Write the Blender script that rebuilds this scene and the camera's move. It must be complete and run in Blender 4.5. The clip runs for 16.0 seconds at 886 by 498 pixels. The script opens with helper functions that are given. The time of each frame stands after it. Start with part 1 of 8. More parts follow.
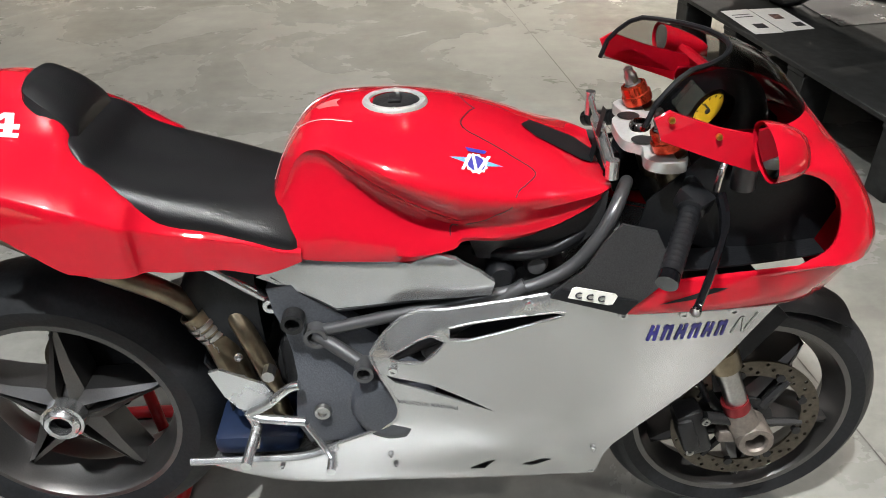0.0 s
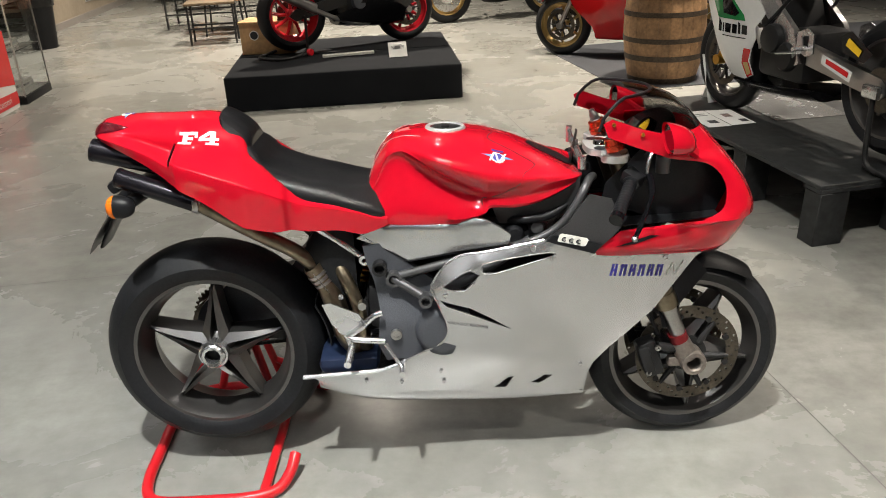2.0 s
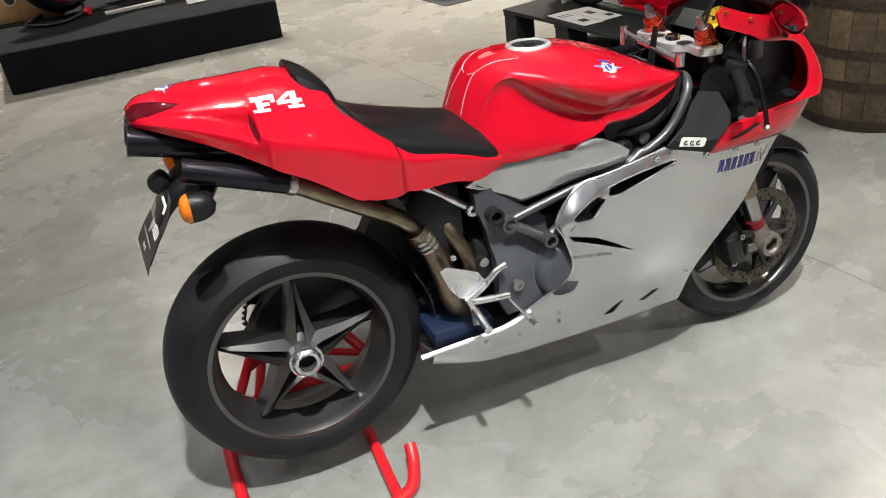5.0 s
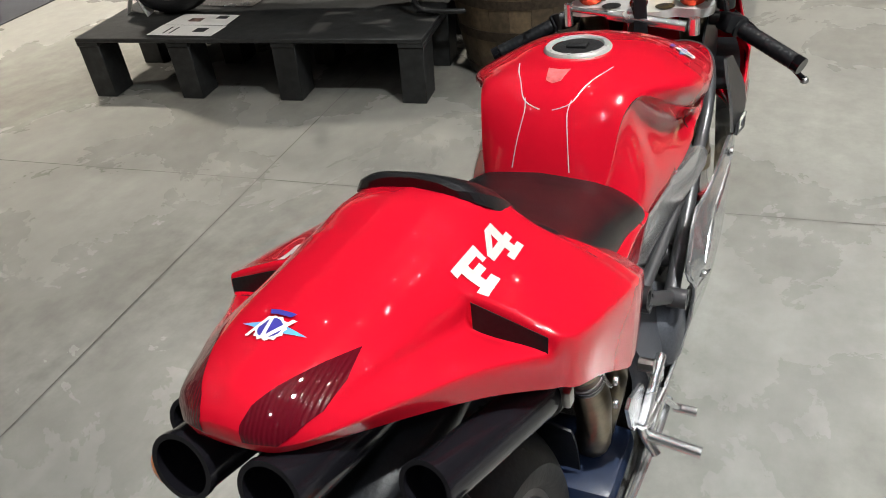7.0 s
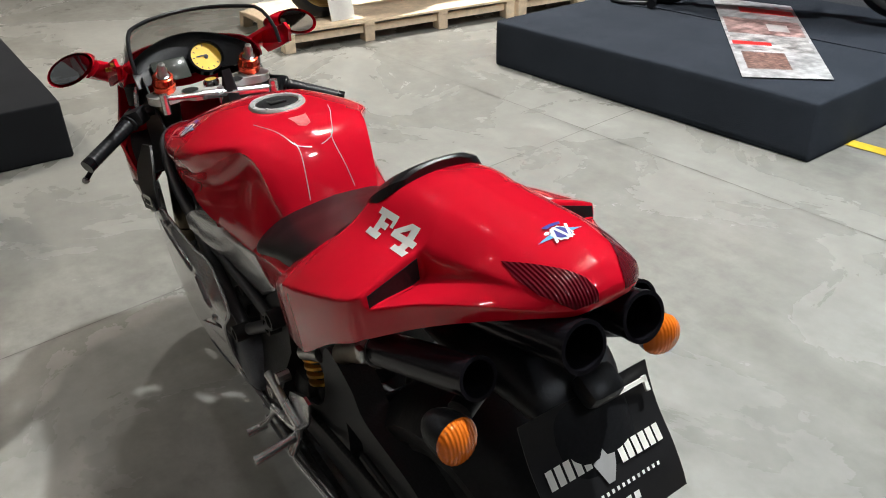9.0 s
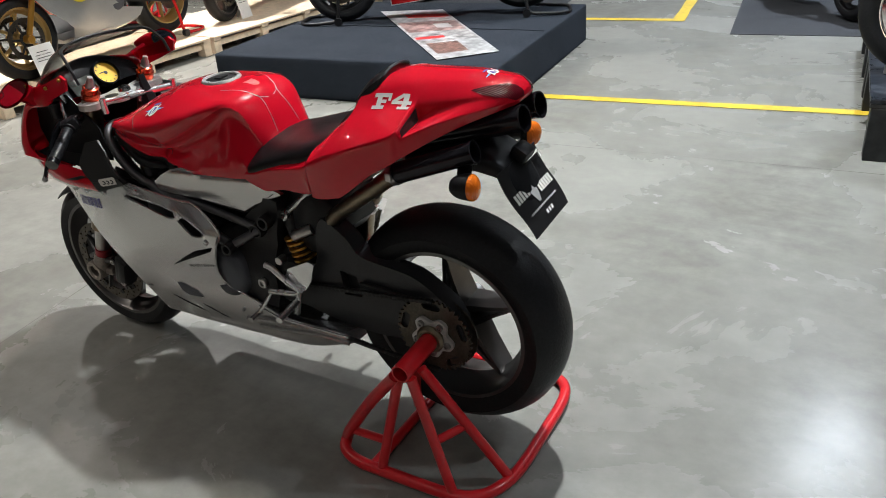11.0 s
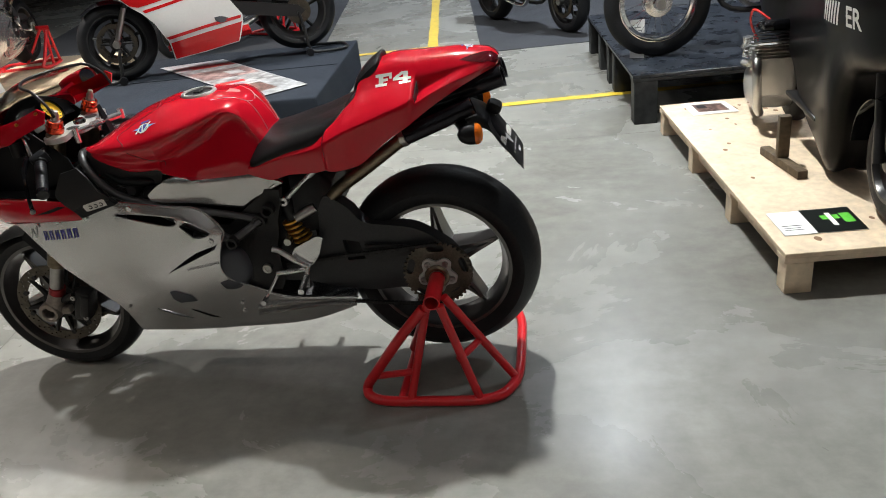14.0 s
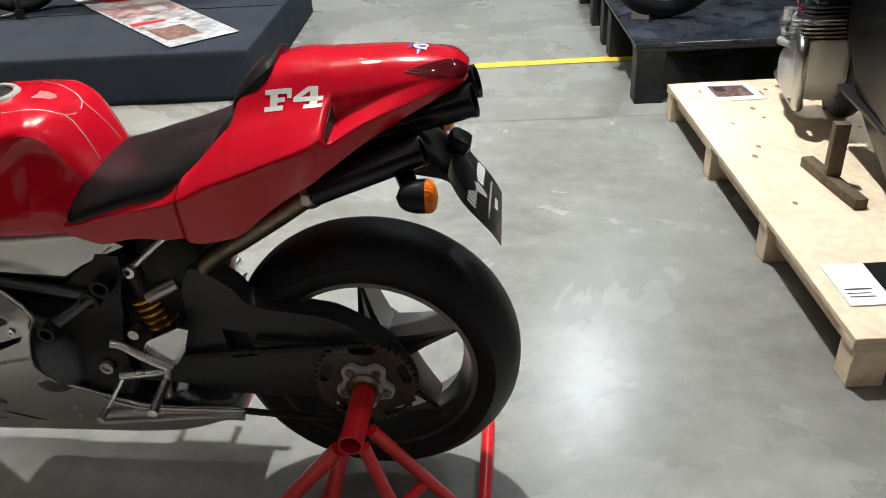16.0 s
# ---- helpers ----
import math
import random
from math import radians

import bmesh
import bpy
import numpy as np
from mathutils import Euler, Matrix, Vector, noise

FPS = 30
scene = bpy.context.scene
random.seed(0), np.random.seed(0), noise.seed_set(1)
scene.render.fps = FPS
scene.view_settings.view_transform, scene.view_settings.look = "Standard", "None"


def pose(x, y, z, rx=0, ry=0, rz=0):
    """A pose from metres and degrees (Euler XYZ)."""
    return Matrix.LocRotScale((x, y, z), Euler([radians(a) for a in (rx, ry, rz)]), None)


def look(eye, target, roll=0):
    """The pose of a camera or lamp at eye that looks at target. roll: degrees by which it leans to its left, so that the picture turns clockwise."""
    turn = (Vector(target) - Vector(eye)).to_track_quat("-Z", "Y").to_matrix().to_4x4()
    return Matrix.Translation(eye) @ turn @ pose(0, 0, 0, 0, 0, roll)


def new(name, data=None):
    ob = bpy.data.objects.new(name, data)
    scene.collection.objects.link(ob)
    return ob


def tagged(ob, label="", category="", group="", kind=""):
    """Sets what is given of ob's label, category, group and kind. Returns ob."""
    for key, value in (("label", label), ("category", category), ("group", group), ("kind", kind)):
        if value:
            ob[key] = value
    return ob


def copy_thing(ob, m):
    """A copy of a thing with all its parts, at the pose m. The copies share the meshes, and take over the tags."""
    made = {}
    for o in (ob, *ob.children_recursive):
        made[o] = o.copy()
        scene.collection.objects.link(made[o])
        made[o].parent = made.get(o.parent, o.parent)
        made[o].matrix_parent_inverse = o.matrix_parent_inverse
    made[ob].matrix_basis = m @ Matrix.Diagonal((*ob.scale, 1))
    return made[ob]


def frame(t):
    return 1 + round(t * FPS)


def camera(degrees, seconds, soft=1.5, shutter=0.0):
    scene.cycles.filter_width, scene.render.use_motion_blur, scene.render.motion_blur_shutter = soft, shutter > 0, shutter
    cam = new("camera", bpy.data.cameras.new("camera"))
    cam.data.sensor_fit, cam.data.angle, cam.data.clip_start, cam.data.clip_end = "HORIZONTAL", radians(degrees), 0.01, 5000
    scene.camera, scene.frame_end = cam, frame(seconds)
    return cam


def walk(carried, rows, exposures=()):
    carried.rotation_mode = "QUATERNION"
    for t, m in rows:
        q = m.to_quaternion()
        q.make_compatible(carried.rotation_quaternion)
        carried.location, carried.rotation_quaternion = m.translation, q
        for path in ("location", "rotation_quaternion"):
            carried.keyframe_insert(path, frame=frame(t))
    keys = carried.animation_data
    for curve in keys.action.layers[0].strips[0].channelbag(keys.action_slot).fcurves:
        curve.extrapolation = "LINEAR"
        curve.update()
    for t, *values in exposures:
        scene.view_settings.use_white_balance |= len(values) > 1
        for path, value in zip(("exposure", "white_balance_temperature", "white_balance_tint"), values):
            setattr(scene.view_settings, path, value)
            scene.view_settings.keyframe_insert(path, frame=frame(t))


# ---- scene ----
cam = camera(58.4, 16.0, soft=0.95)
PATH = [
    (0, (0.755, -1.254, 1.508), (0.767, 0.412, 0.402), -2.1),
    (0.5, (0.704, -1.471, 1.504), (0.646, 0.234, 0.461), -1.7),
    (1, (0.621, -1.709, 1.518), (0.594, 0.049, 0.564), -1.9),
    (1.5, (0.62, -1.889, 1.54), (0.638, -0.086, 0.675), -2.4),
    (2, (0.647, -2.086, 1.547), (0.668, -0.259, 0.735), -2.7),
    (2.5, (0.615, -2.287, 1.554), (0.653, -0.448, 0.768), -3.5),
    (3, (0.49, -2.447, 1.55), (0.573, -0.643, 0.69), -4.4),
    (3.2, (0.455, -2.467, 1.562), (0.551, -0.68, 0.669), -4.6),
    (5.3, (-0.276, -1.451, 1.5), (0.414, 0.127, 0.483), -6.9),
    (5.5, (-0.315, -1.301, 1.488), (0.433, 0.24, 0.455), -7.4),
    (6, (-0.431, -0.97, 1.496), (0.509, 0.446, 0.442), -8.3),
    (6.5, (-0.563, -0.649, 1.487), (0.649, 0.498, 0.385), -7.2),
    (7, (-0.522, -0.363, 1.459), (0.933, 0.419, 0.331), -6.2),
    (7.5, (-0.46, -0.137, 1.462), (1.16, 0.165, 0.329), -5.8),
    (8, (-0.458, 0.125, 1.472), (1.166, -0.18, 0.346), -2.6),
    (8.5, (-0.559, 0.297, 1.48), (0.97, -0.428, 0.415), -0.9),
    (8.7, (-0.635, 0.388, 1.478), (0.873, -0.43, 0.451), -1.2),
    (10.8, (-0.956, 1.473, 1.503), (0.04, -0.012, 0.606), -3.9),
    (11, (-0.935, 1.563, 1.52), (-0.007, 0.046, 0.605), -4.5),
    (11.5, (-0.851, 1.822, 1.504), (-0.101, 0.197, 0.611), -3.6),
    (12, (-0.835, 2.017, 1.497), (-0.249, 0.317, 0.623), -3.5),
    (12.5, (-0.792, 2.207, 1.535), (-0.301, 0.455, 0.704), -5.1),
    (13, (-0.617, 2.351, 1.533), (-0.187, 0.573, 0.725), -7.4),
    (13.5, (-0.477, 2.391, 1.531), (-0.131, 0.605, 0.7), -7.4),
    (14, (-0.398, 2.284, 1.498), (-0.091, 0.499, 0.651), -6.6),
    (14.5, (-0.345, 2.077, 1.503), (-0.063, 0.289, 0.654), -6.2),
    (15, (-0.317, 1.929, 1.509), (-0.097, 0.135, 0.653), -6.1),
    (15.5, (-0.273, 1.661, 1.509), (-0.132, -0.113, 0.595), -6.2),
    (16, (-0.345, 1.362, 1.448), (-0.117, -0.348, 0.436), -3.6),
]
# the camera's own exposure and white balance drift a little on the way
EXPOSURES = [(0.0, 0.1, 6300, 10), (1.0, 0.12, 6450, 10), (2.0, 0.14, 6650, 10), (3.0, 0.14, 6750, 10), (5.5, 0.08, 6350, 10), (6.5, 0.0, 6350, 10), (8.0, -0.14, 6400, 10), (9.5, -0.12, 6300, 10), (11.0, -0.08, 6250, 10), (13.0, -0.05, 6350, 10), (16.0, 0.0, 6430, 10)]
walk(cam, [(t, look(eye, target, roll)) for t, eye, target, roll in PATH], EXPOSURES)

# ---- light and exposure ----


def area_lamp(x, y, z, power, size, colour, cone):
    data = bpy.data.lights.new("hall_lamp_light", "AREA")
    data.shape, data.size, data.energy, data.color = "DISK", size, power, colour
    data.spread = radians(cone)
    ob = new("hall_lamp_light", data)
    ob.matrix_world = look((x, y, z), (x, y, 0))
    return ob


WARM, COOL, NEUTRAL, PALE = (1.0, 0.90, 0.77), (0.86, 0.93, 1.0), (1.0, 0.95, 0.88), (0.95, 0.97, 0.94)
CEILING = 5.6
# (x, y, watts, size, colour)
# first four fit shadows and floor glints; the rest are unseen, added fill
LAMPS = [
    (0.90, -1.50, 62, 0.14, WARM, 110),
    (0.08, -1.92, 196, 0.16, PALE, 110),
    (-1.0, -6.3, 215, 0.22, COOL, 115),
    (1.9, -11.8, 230, 0.25, COOL, 115),
    (-0.2, 7.5, 380, 0.24, WARM, 112),
    (3.4, 4.6, 215, 0.20, WARM, 90),
    (-3.4, -1.4, 50, 0.22, COOL, 110),
    (-4.0, 4.8, 90, 0.25, WARM, 100),
    (-2.6, 10.8, 170, 0.25, WARM, 100),
    (5.2, -3.2, 300, 0.25, NEUTRAL, 105),
    (5.8, 2.0, 170, 0.25, WARM, 100),
]
for lx, ly, watts, size, colour, cone in LAMPS:
    area_lamp(lx, ly, CEILING - 0.42, watts, size, colour, cone)

world = bpy.data.worlds.new("hall_air")
scene.world = world
world.use_nodes = True
world.node_tree.nodes["Background"].inputs[0].default_value = (0.5, 0.55, 0.6, 1)
world.node_tree.nodes["Background"].inputs[1].default_value = 0.018

# ---- helpers for building ----
from mathutils import geometry
from mathutils.bvhtree import BVHTree


def material(name, colour, rough=0.5, metal=0.0, coat=0.0, grain=0.0, scale=60.0, bump=0.0, stain=0.0, stain_scale=4.0, alpha=1.0, transmission=0.0, ior=1.45, rough_var=0.0, spread=0.0, flakes=0.0, shine=0.5):
    """A surface with fine grain, large stains and a slight relief, in object space."""
    m = bpy.data.materials.new(name)
    m.use_nodes = True
    nt = m.node_tree
    b = nt.nodes["Principled BSDF"]
    b.inputs["Base Color"].default_value = (*colour, 1)
    b.inputs["Roughness"].default_value = rough
    b.inputs["Metallic"].default_value = metal
    b.inputs["Coat Weight"].default_value = coat
    b.inputs["Coat Roughness"].default_value = 0.006
    b.inputs["Specular IOR Level"].default_value = 0.08 if coat >= 0.45 else shine
    b.inputs["Transmission Weight"].default_value = transmission
    b.inputs["IOR"].default_value = ior
    geo = nt.nodes.new("ShaderNodeTexCoord")
    last = None
    value = None
    if grain or stain or bump or rough_var or flakes:
        fine = nt.nodes.new("ShaderNodeTexNoise")
        fine.inputs["Scale"].default_value, fine.inputs["Detail"].default_value = scale, 4
        nt.links.new(geo.outputs["Object"], fine.inputs["Vector"])
        wide = nt.nodes.new("ShaderNodeTexNoise")
        wide.inputs["Scale"].default_value, wide.inputs["Detail"].default_value = stain_scale, 5
        wide.inputs["Roughness"].default_value = 0.62
        nt.links.new(geo.outputs["Object"], wide.inputs["Vector"])

        def ranged(src, low, high):
            r = nt.nodes.new("ShaderNodeMapRange")
            r.inputs["From Min"].default_value, r.inputs["From Max"].default_value = 0.3, 0.7
            r.inputs["To Min"].default_value, r.inputs["To Max"].default_value = low, high
            nt.links.new(src, r.inputs["Value"])
            return r.outputs["Result"]

        def times(a, c):
            k = nt.nodes.new("ShaderNodeMath")
            k.operation = "MULTIPLY"
            nt.links.new(a, k.inputs[0])
            nt.links.new(c, k.inputs[1])
            return k.outputs[0]

        f = times(ranged(fine.outputs["Fac"], 1 - grain, 1 + grain), ranged(wide.outputs["Fac"], 1 - stain, 1 + stain))
        if spread:
            info = nt.nodes.new("ShaderNodeObjectInfo")
            r = nt.nodes.new("ShaderNodeMapRange")
            r.inputs["To Min"].default_value, r.inputs["To Max"].default_value = 1 - spread, 1 + spread
            nt.links.new(info.outputs["Random"], r.inputs["Value"])
            f = times(f, r.outputs["Result"])
        mix = nt.nodes.new("ShaderNodeVectorMath")
        mix.operation = "SCALE"
        mix.inputs[0].default_value = colour
        nt.links.new(f, mix.inputs["Scale"])
        nt.links.new(mix.outputs[0], b.inputs["Base Color"])
        if bump:
            bp = nt.nodes.new("ShaderNodeBump")
            bp.inputs["Strength"].default_value, bp.inputs["Distance"].default_value = 1.0, bump
            nt.links.new(fine.outputs["Fac"], bp.inputs["Height"])
            nt.links.new(bp.outputs["Normal"], b.inputs["Normal"])
        if rough_var:
            nt.links.new(ranged(wide.outputs["Fac"], max(0.02, rough - rough_var), rough + rough_var), b.inputs["Roughness"])
    return m


RED = material("red_paint", (0.52, 0.005, 0.018), 0.22, coat=0.85, grain=0.02, stain=0.03)
RED.node_tree.nodes["Principled BSDF"].inputs["Coat IOR"].default_value = 1.5
SILVER = material("silver_paint", (0.55, 0.55, 0.56), 0.27, metal=0.88, coat=0.6, grain=0.05, scale=900, stain=0.05)
BLACK_PLASTIC = material("black_plastic", (0.008, 0.0085, 0.010), 0.40, grain=0.2, scale=200, bump=0.0004, shine=0.3)
BLACK_GLOSS = material("black_gloss", (0.004, 0.004, 0.005), 0.2, coat=0.6)
LEATHER = material("seat_vinyl", (0.008, 0.008, 0.009), 0.30, grain=0.25, scale=500, bump=0.0005, stain=0.15, shine=0.4)
RUBBER = material("tyre_rubber", (0.010, 0.0105, 0.012), 0.50, shine=0.3, grain=0.25, scale=120, bump=0.0006, stain=0.3, stain_scale=9, rough_var=0.12)
GUNMETAL = material("gunmetal_wheel", (0.135, 0.13, 0.128), 0.32, metal=0.9, grain=0.08, scale=400, stain=0.12)
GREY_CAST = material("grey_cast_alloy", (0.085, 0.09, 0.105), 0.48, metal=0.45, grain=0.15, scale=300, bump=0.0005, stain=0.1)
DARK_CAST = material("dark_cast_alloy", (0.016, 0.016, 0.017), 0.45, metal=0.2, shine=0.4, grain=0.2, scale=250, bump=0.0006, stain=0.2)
ALLOY = material("brushed_alloy", (0.70, 0.70, 0.71), 0.24, metal=0.95, grain=0.06, scale=300, stain=0.1, rough_var=0.08)
STEEL = material("steel", (0.42, 0.41, 0.40), 0.28, metal=1.0, grain=0.1, scale=200, stain=0.15)
CHROME = material("chrome", (0.75, 0.75, 0.76), 0.08, metal=1.0)
BRONZE = material("heat_tinted_steel", (0.20, 0.165, 0.115), 0.32, metal=0.95, grain=0.12, scale=60, stain=0.35, stain_scale=14)
SILENCER = material("dark_silencer", (0.018, 0.017, 0.022), 0.20, metal=0.6, grain=0.1, stain=0.2)
CARBON = material("carbon_weave", (0.022, 0.022, 0.023), 0.42, grain=0.35, scale=420, bump=0.0005)
FRAME_GREY = material("frame_grey_paint", (0.10, 0.10, 0.105), 0.34, metal=0.6, stain=0.1, grain=0.05)
RED_ANOD = material("red_anodised", (0.62, 0.06, 0.025), 0.25, metal=0.9)
FORK_FOOT = material("worn_fork_foot", (0.26, 0.225, 0.20), 0.42, metal=0.7, grain=0.15, scale=120, stain=0.2)
SEAL_RED = material("dark_red_anodised", (0.26, 0.025, 0.03), 0.35, metal=0.7, stain=0.15, grain=0.1)
PALE_ALLOY = material("satin_pale_alloy", (0.55, 0.55, 0.54), 0.36, metal=0.45, grain=0.05, scale=200, stain=0.08)
ARM_BLACK = material("black_cast_arm", (0.030, 0.031, 0.034), 0.42, metal=0.2, grain=0.2, scale=250, bump=0.0006, stain=0.2)
GOLD = material("gold_anodised", (0.62, 0.33, 0.06), 0.3, metal=0.9)
GOLD_RIM = material("gold_wheel_paint", (0.40, 0.27, 0.10), 0.35, metal=0.6, stain=0.15)
DISC_STEEL = material("brake_disc_steel", (0.10, 0.087, 0.070), 0.38, metal=0.9, grain=0.2, scale=150, stain=0.25, stain_scale=20)
AMBER = material("amber_lens", (0.74, 0.16, 0.012), 0.16, coat=0.6, stain=0.1)
TAIL_LENS = material("tail_lens", (0.085, 0.003, 0.008), 0.16, coat=0.8, stain=0.1)


def ribbed(mat, axis, period):
    """Fine moulded ribs on a lens."""
    nt = mat.node_tree
    tc, wave, bp = nt.nodes.new("ShaderNodeTexCoord"), nt.nodes.new("ShaderNodeTexWave"), nt.nodes.new("ShaderNodeBump")
    wave.bands_direction = axis
    wave.inputs["Scale"].default_value = 0.314 / period
    bp.inputs["Distance"].default_value = 0.0006
    nt.links.new(tc.outputs["Object"], wave.inputs["Vector"])
    nt.links.new(wave.outputs["Fac"], bp.inputs["Height"])
    nt.links.new(bp.outputs["Normal"], nt.nodes["Principled BSDF"].inputs["Normal"])


ribbed(TAIL_LENS, "Y", 0.0035)
ribbed(AMBER, "Y", 0.005)
SMOKE = material("smoked_screen", (0.50, 0.49, 0.47), 0.03, transmission=1.0, ior=1.12)
CLEAR = material("clear_glass", (0.96, 0.98, 0.98), 0.02, transmission=1.0, ior=1.08)
MIRROR = material("mirror_glass", (0.30, 0.30, 0.32), 0.02, metal=1.0)
WHITE_VINYL = material("white_vinyl", (0.78, 0.77, 0.72), 0.4, grain=0.04, stain=0.06)
# white vinyl of the F4 with the tail's shade mixed into its grey
SHADED_MARK = material("shade_greyed_mark", (0.62, 0.61, 0.58), 0.34, metal=0.25, grain=0.06, stain=0.12)
SILVER_VINYL = material("silver_vinyl", (0.50, 0.50, 0.50), 0.35, metal=0.4, stain=0.1, grain=0.05)
BLUE_VINYL = material("blue_vinyl", (0.035, 0.03, 0.26), 0.4, stain=0.05, grain=0.05)
SKY_VINYL = material("sky_blue_vinyl", (0.12, 0.34, 0.62), 0.4, stain=0.05, grain=0.05)
BLUE_COVER = material("blue_plastic", (0.010, 0.018, 0.045), 0.4, stain=0.1, grain=0.1)
YELLOW = material("yellow_dial", (0.80, 0.50, 0.02), 0.4, stain=0.03, grain=0.03)
STAND_RED = material("red_powder_coat", (0.56, 0.012, 0.018), 0.30, coat=0.3, stain=0.08, grain=0.05)
PAPER = material("white_paper", (0.76, 0.76, 0.74), 0.6, stain=0.03, grain=0.03)
INK = material("print_ink", (0.03, 0.03, 0.035), 0.6, stain=0.1, grain=0.1)


def part(name, bm, mat, parent=None, label="", angle=38):
    """Links a bmesh as one mesh under a thing or part."""
    bmesh.ops.recalc_face_normals(bm, faces=bm.faces)
    me = bpy.data.meshes.new(name)
    bm.to_mesh(me)
    bm.free()
    me.materials.append(mat)
    me.polygons.foreach_set("use_smooth", [True] * len(me.polygons))
    me.set_sharp_from_angle(angle=radians(angle))
    ob = new(name, me)
    ob.parent = parent
    if label:
        ob["label"] = label
    return ob


def thing(name, label, category, at=(0, 0, 0), turn=0, group="", kind=""):
    ob = new(name)
    ob.matrix_basis = pose(*at, 0, 0, turn)
    return tagged(ob, label, category, group, kind)


def spline(pts, per=4, closed=False, corners=()):
    """Points of a smooth curve through pts; it turns sharply at the corners."""
    p = [Vector(v) for v in pts]
    n = len(p)
    out = []
    for i in range(n if closed else n - 1):
        b, c = p[i], p[(i + 1) % n]
        a = p[(i - 1) % n] if (closed or i > 0) else b
        d = p[(i + 2) % n] if (closed or i + 2 < n) else c
        if i in corners:
            a = b
        if (i + 1) % n in corners:
            d = c
        for k in range(per):
            t = k / per
            out.append(0.5 * ((2 * b) + (c - a) * t + (2 * a - 5 * b + 4 * c - d) * t * t + (3 * b - a - 3 * c + d) * t ** 3))
    if not closed:
        out.append(p[-1])
    return out


def joined(*bms):
    """One bmesh out of several."""
    out = bmesh.new()
    for b in bms:
        me = bpy.data.meshes.new("tmp")
        b.to_mesh(me)
        b.free()
        out.from_mesh(me)
        bpy.data.meshes.remove(me)
    return out


def moved(bm, m):
    bmesh.ops.transform(bm, matrix=m, verts=bm.verts)
    return bm


def box(sx, sy, sz, at=(0, 0, 0), bevel=0.0, turn=(0, 0, 0), seg=2):
    bm = bmesh.new()
    bmesh.ops.create_cube(bm, size=1)
    bmesh.ops.scale(bm, vec=(sx, sy, sz), verts=bm.verts)
    if bevel:
        bmesh.ops.bevel(bm, geom=bm.edges[:], offset=bevel, segments=seg, profile=0.5, affect="EDGES")
    return moved(bm, pose(*at, *turn))


def lathe(profile, segs=48, axis="y", at=(0, 0, 0), closed=False, arc=360.0):
    """Turns (radius, along) pairs round an axis."""
    bm = bmesh.new()
    full = arc >= 360
    rows = []
    for k in range(segs if full else segs + 1):
        a = radians(arc) * k / segs
        c, s = math.cos(a), math.sin(a)
        row = []
        for r, h in profile:
            co = {"y": (r * c, h, r * s), "z": (r * c, r * s, h), "x": (h, r * c, r * s)}[axis]
            row.append(bm.verts.new((co[0] + at[0], co[1] + at[1], co[2] + at[2])))
        rows.append(row)
    m = len(profile)
    for k in range(len(rows) if full else len(rows) - 1):
        a, b = rows[k], rows[(k + 1) % len(rows)]
        for i in range(m if closed else m - 1):
            j = (i + 1) % m
            bm.faces.new((a[i], a[j], b[j], b[i]))
    bmesh.ops.remove_doubles(bm, verts=bm.verts, dist=1e-5)
    return bm


def tube(pts, r, segs=10, closed=False, caps=True, flat=1.0):
    """A round bar along a line; r may be a list, one radius a point."""
    p = [Vector(v) for v in pts]
    n = len(p)
    rs = r if isinstance(r, (list, tuple)) else [r] * n
    bm = bmesh.new()
    rings = []
    up = None
    for i in range(n):
        a = p[i - 1] if (i > 0 or closed) else p[i]
        b = p[(i + 1) % n] if (i < n - 1 or closed) else p[i]
        d = (b - a).normalized()
        if up is None:
            up = d.orthogonal().normalized()
        up = (up - d * up.dot(d)).normalized()
        side = d.cross(up)
        rings.append([bm.verts.new(p[i] + rs[i] * (math.cos(2 * math.pi * k / segs) * up + flat * math.sin(2 * math.pi * k / segs) * side)) for k in range(segs)])
    for i in range(n if closed else n - 1):
        a, b = rings[i], rings[(i + 1) % n]
        for k in range(segs):
            bm.faces.new((a[k], a[(k + 1) % segs], b[(k + 1) % segs], b[k]))
    if caps and not closed:
        bm.faces.new(rings[0][::-1])
        bm.faces.new(rings[-1])
    return bm


def rod(a, b, r, segs=12, r2=None):
    return tube([a, b], [r, r if r2 is None else r2], segs)


def pipe(a, b, r, wall=0.003, segs=20):
    """An open pipe with a wall."""
    a, b = Vector(a), Vector(b)
    d = b - a
    bm = lathe([(r, 0), (r, d.length), (r - wall, d.length), (r - wall, 0)], segs, "z", closed=True)
    return moved(bm, Matrix.Translation(a) @ d.to_track_quat("Z", "Y").to_matrix().to_4x4())


def inside(poly, x, z):
    hit = False
    j = len(poly) - 1
    for i in range(len(poly)):
        xi, zi, xj, zj = poly[i][0], poly[i][1], poly[j][0], poly[j][1]
        if (zi > z) != (zj > z) and x < (xj - xi) * (z - zi) / (zj - zi) + xi:
            hit = not hit
        j = i
    return hit


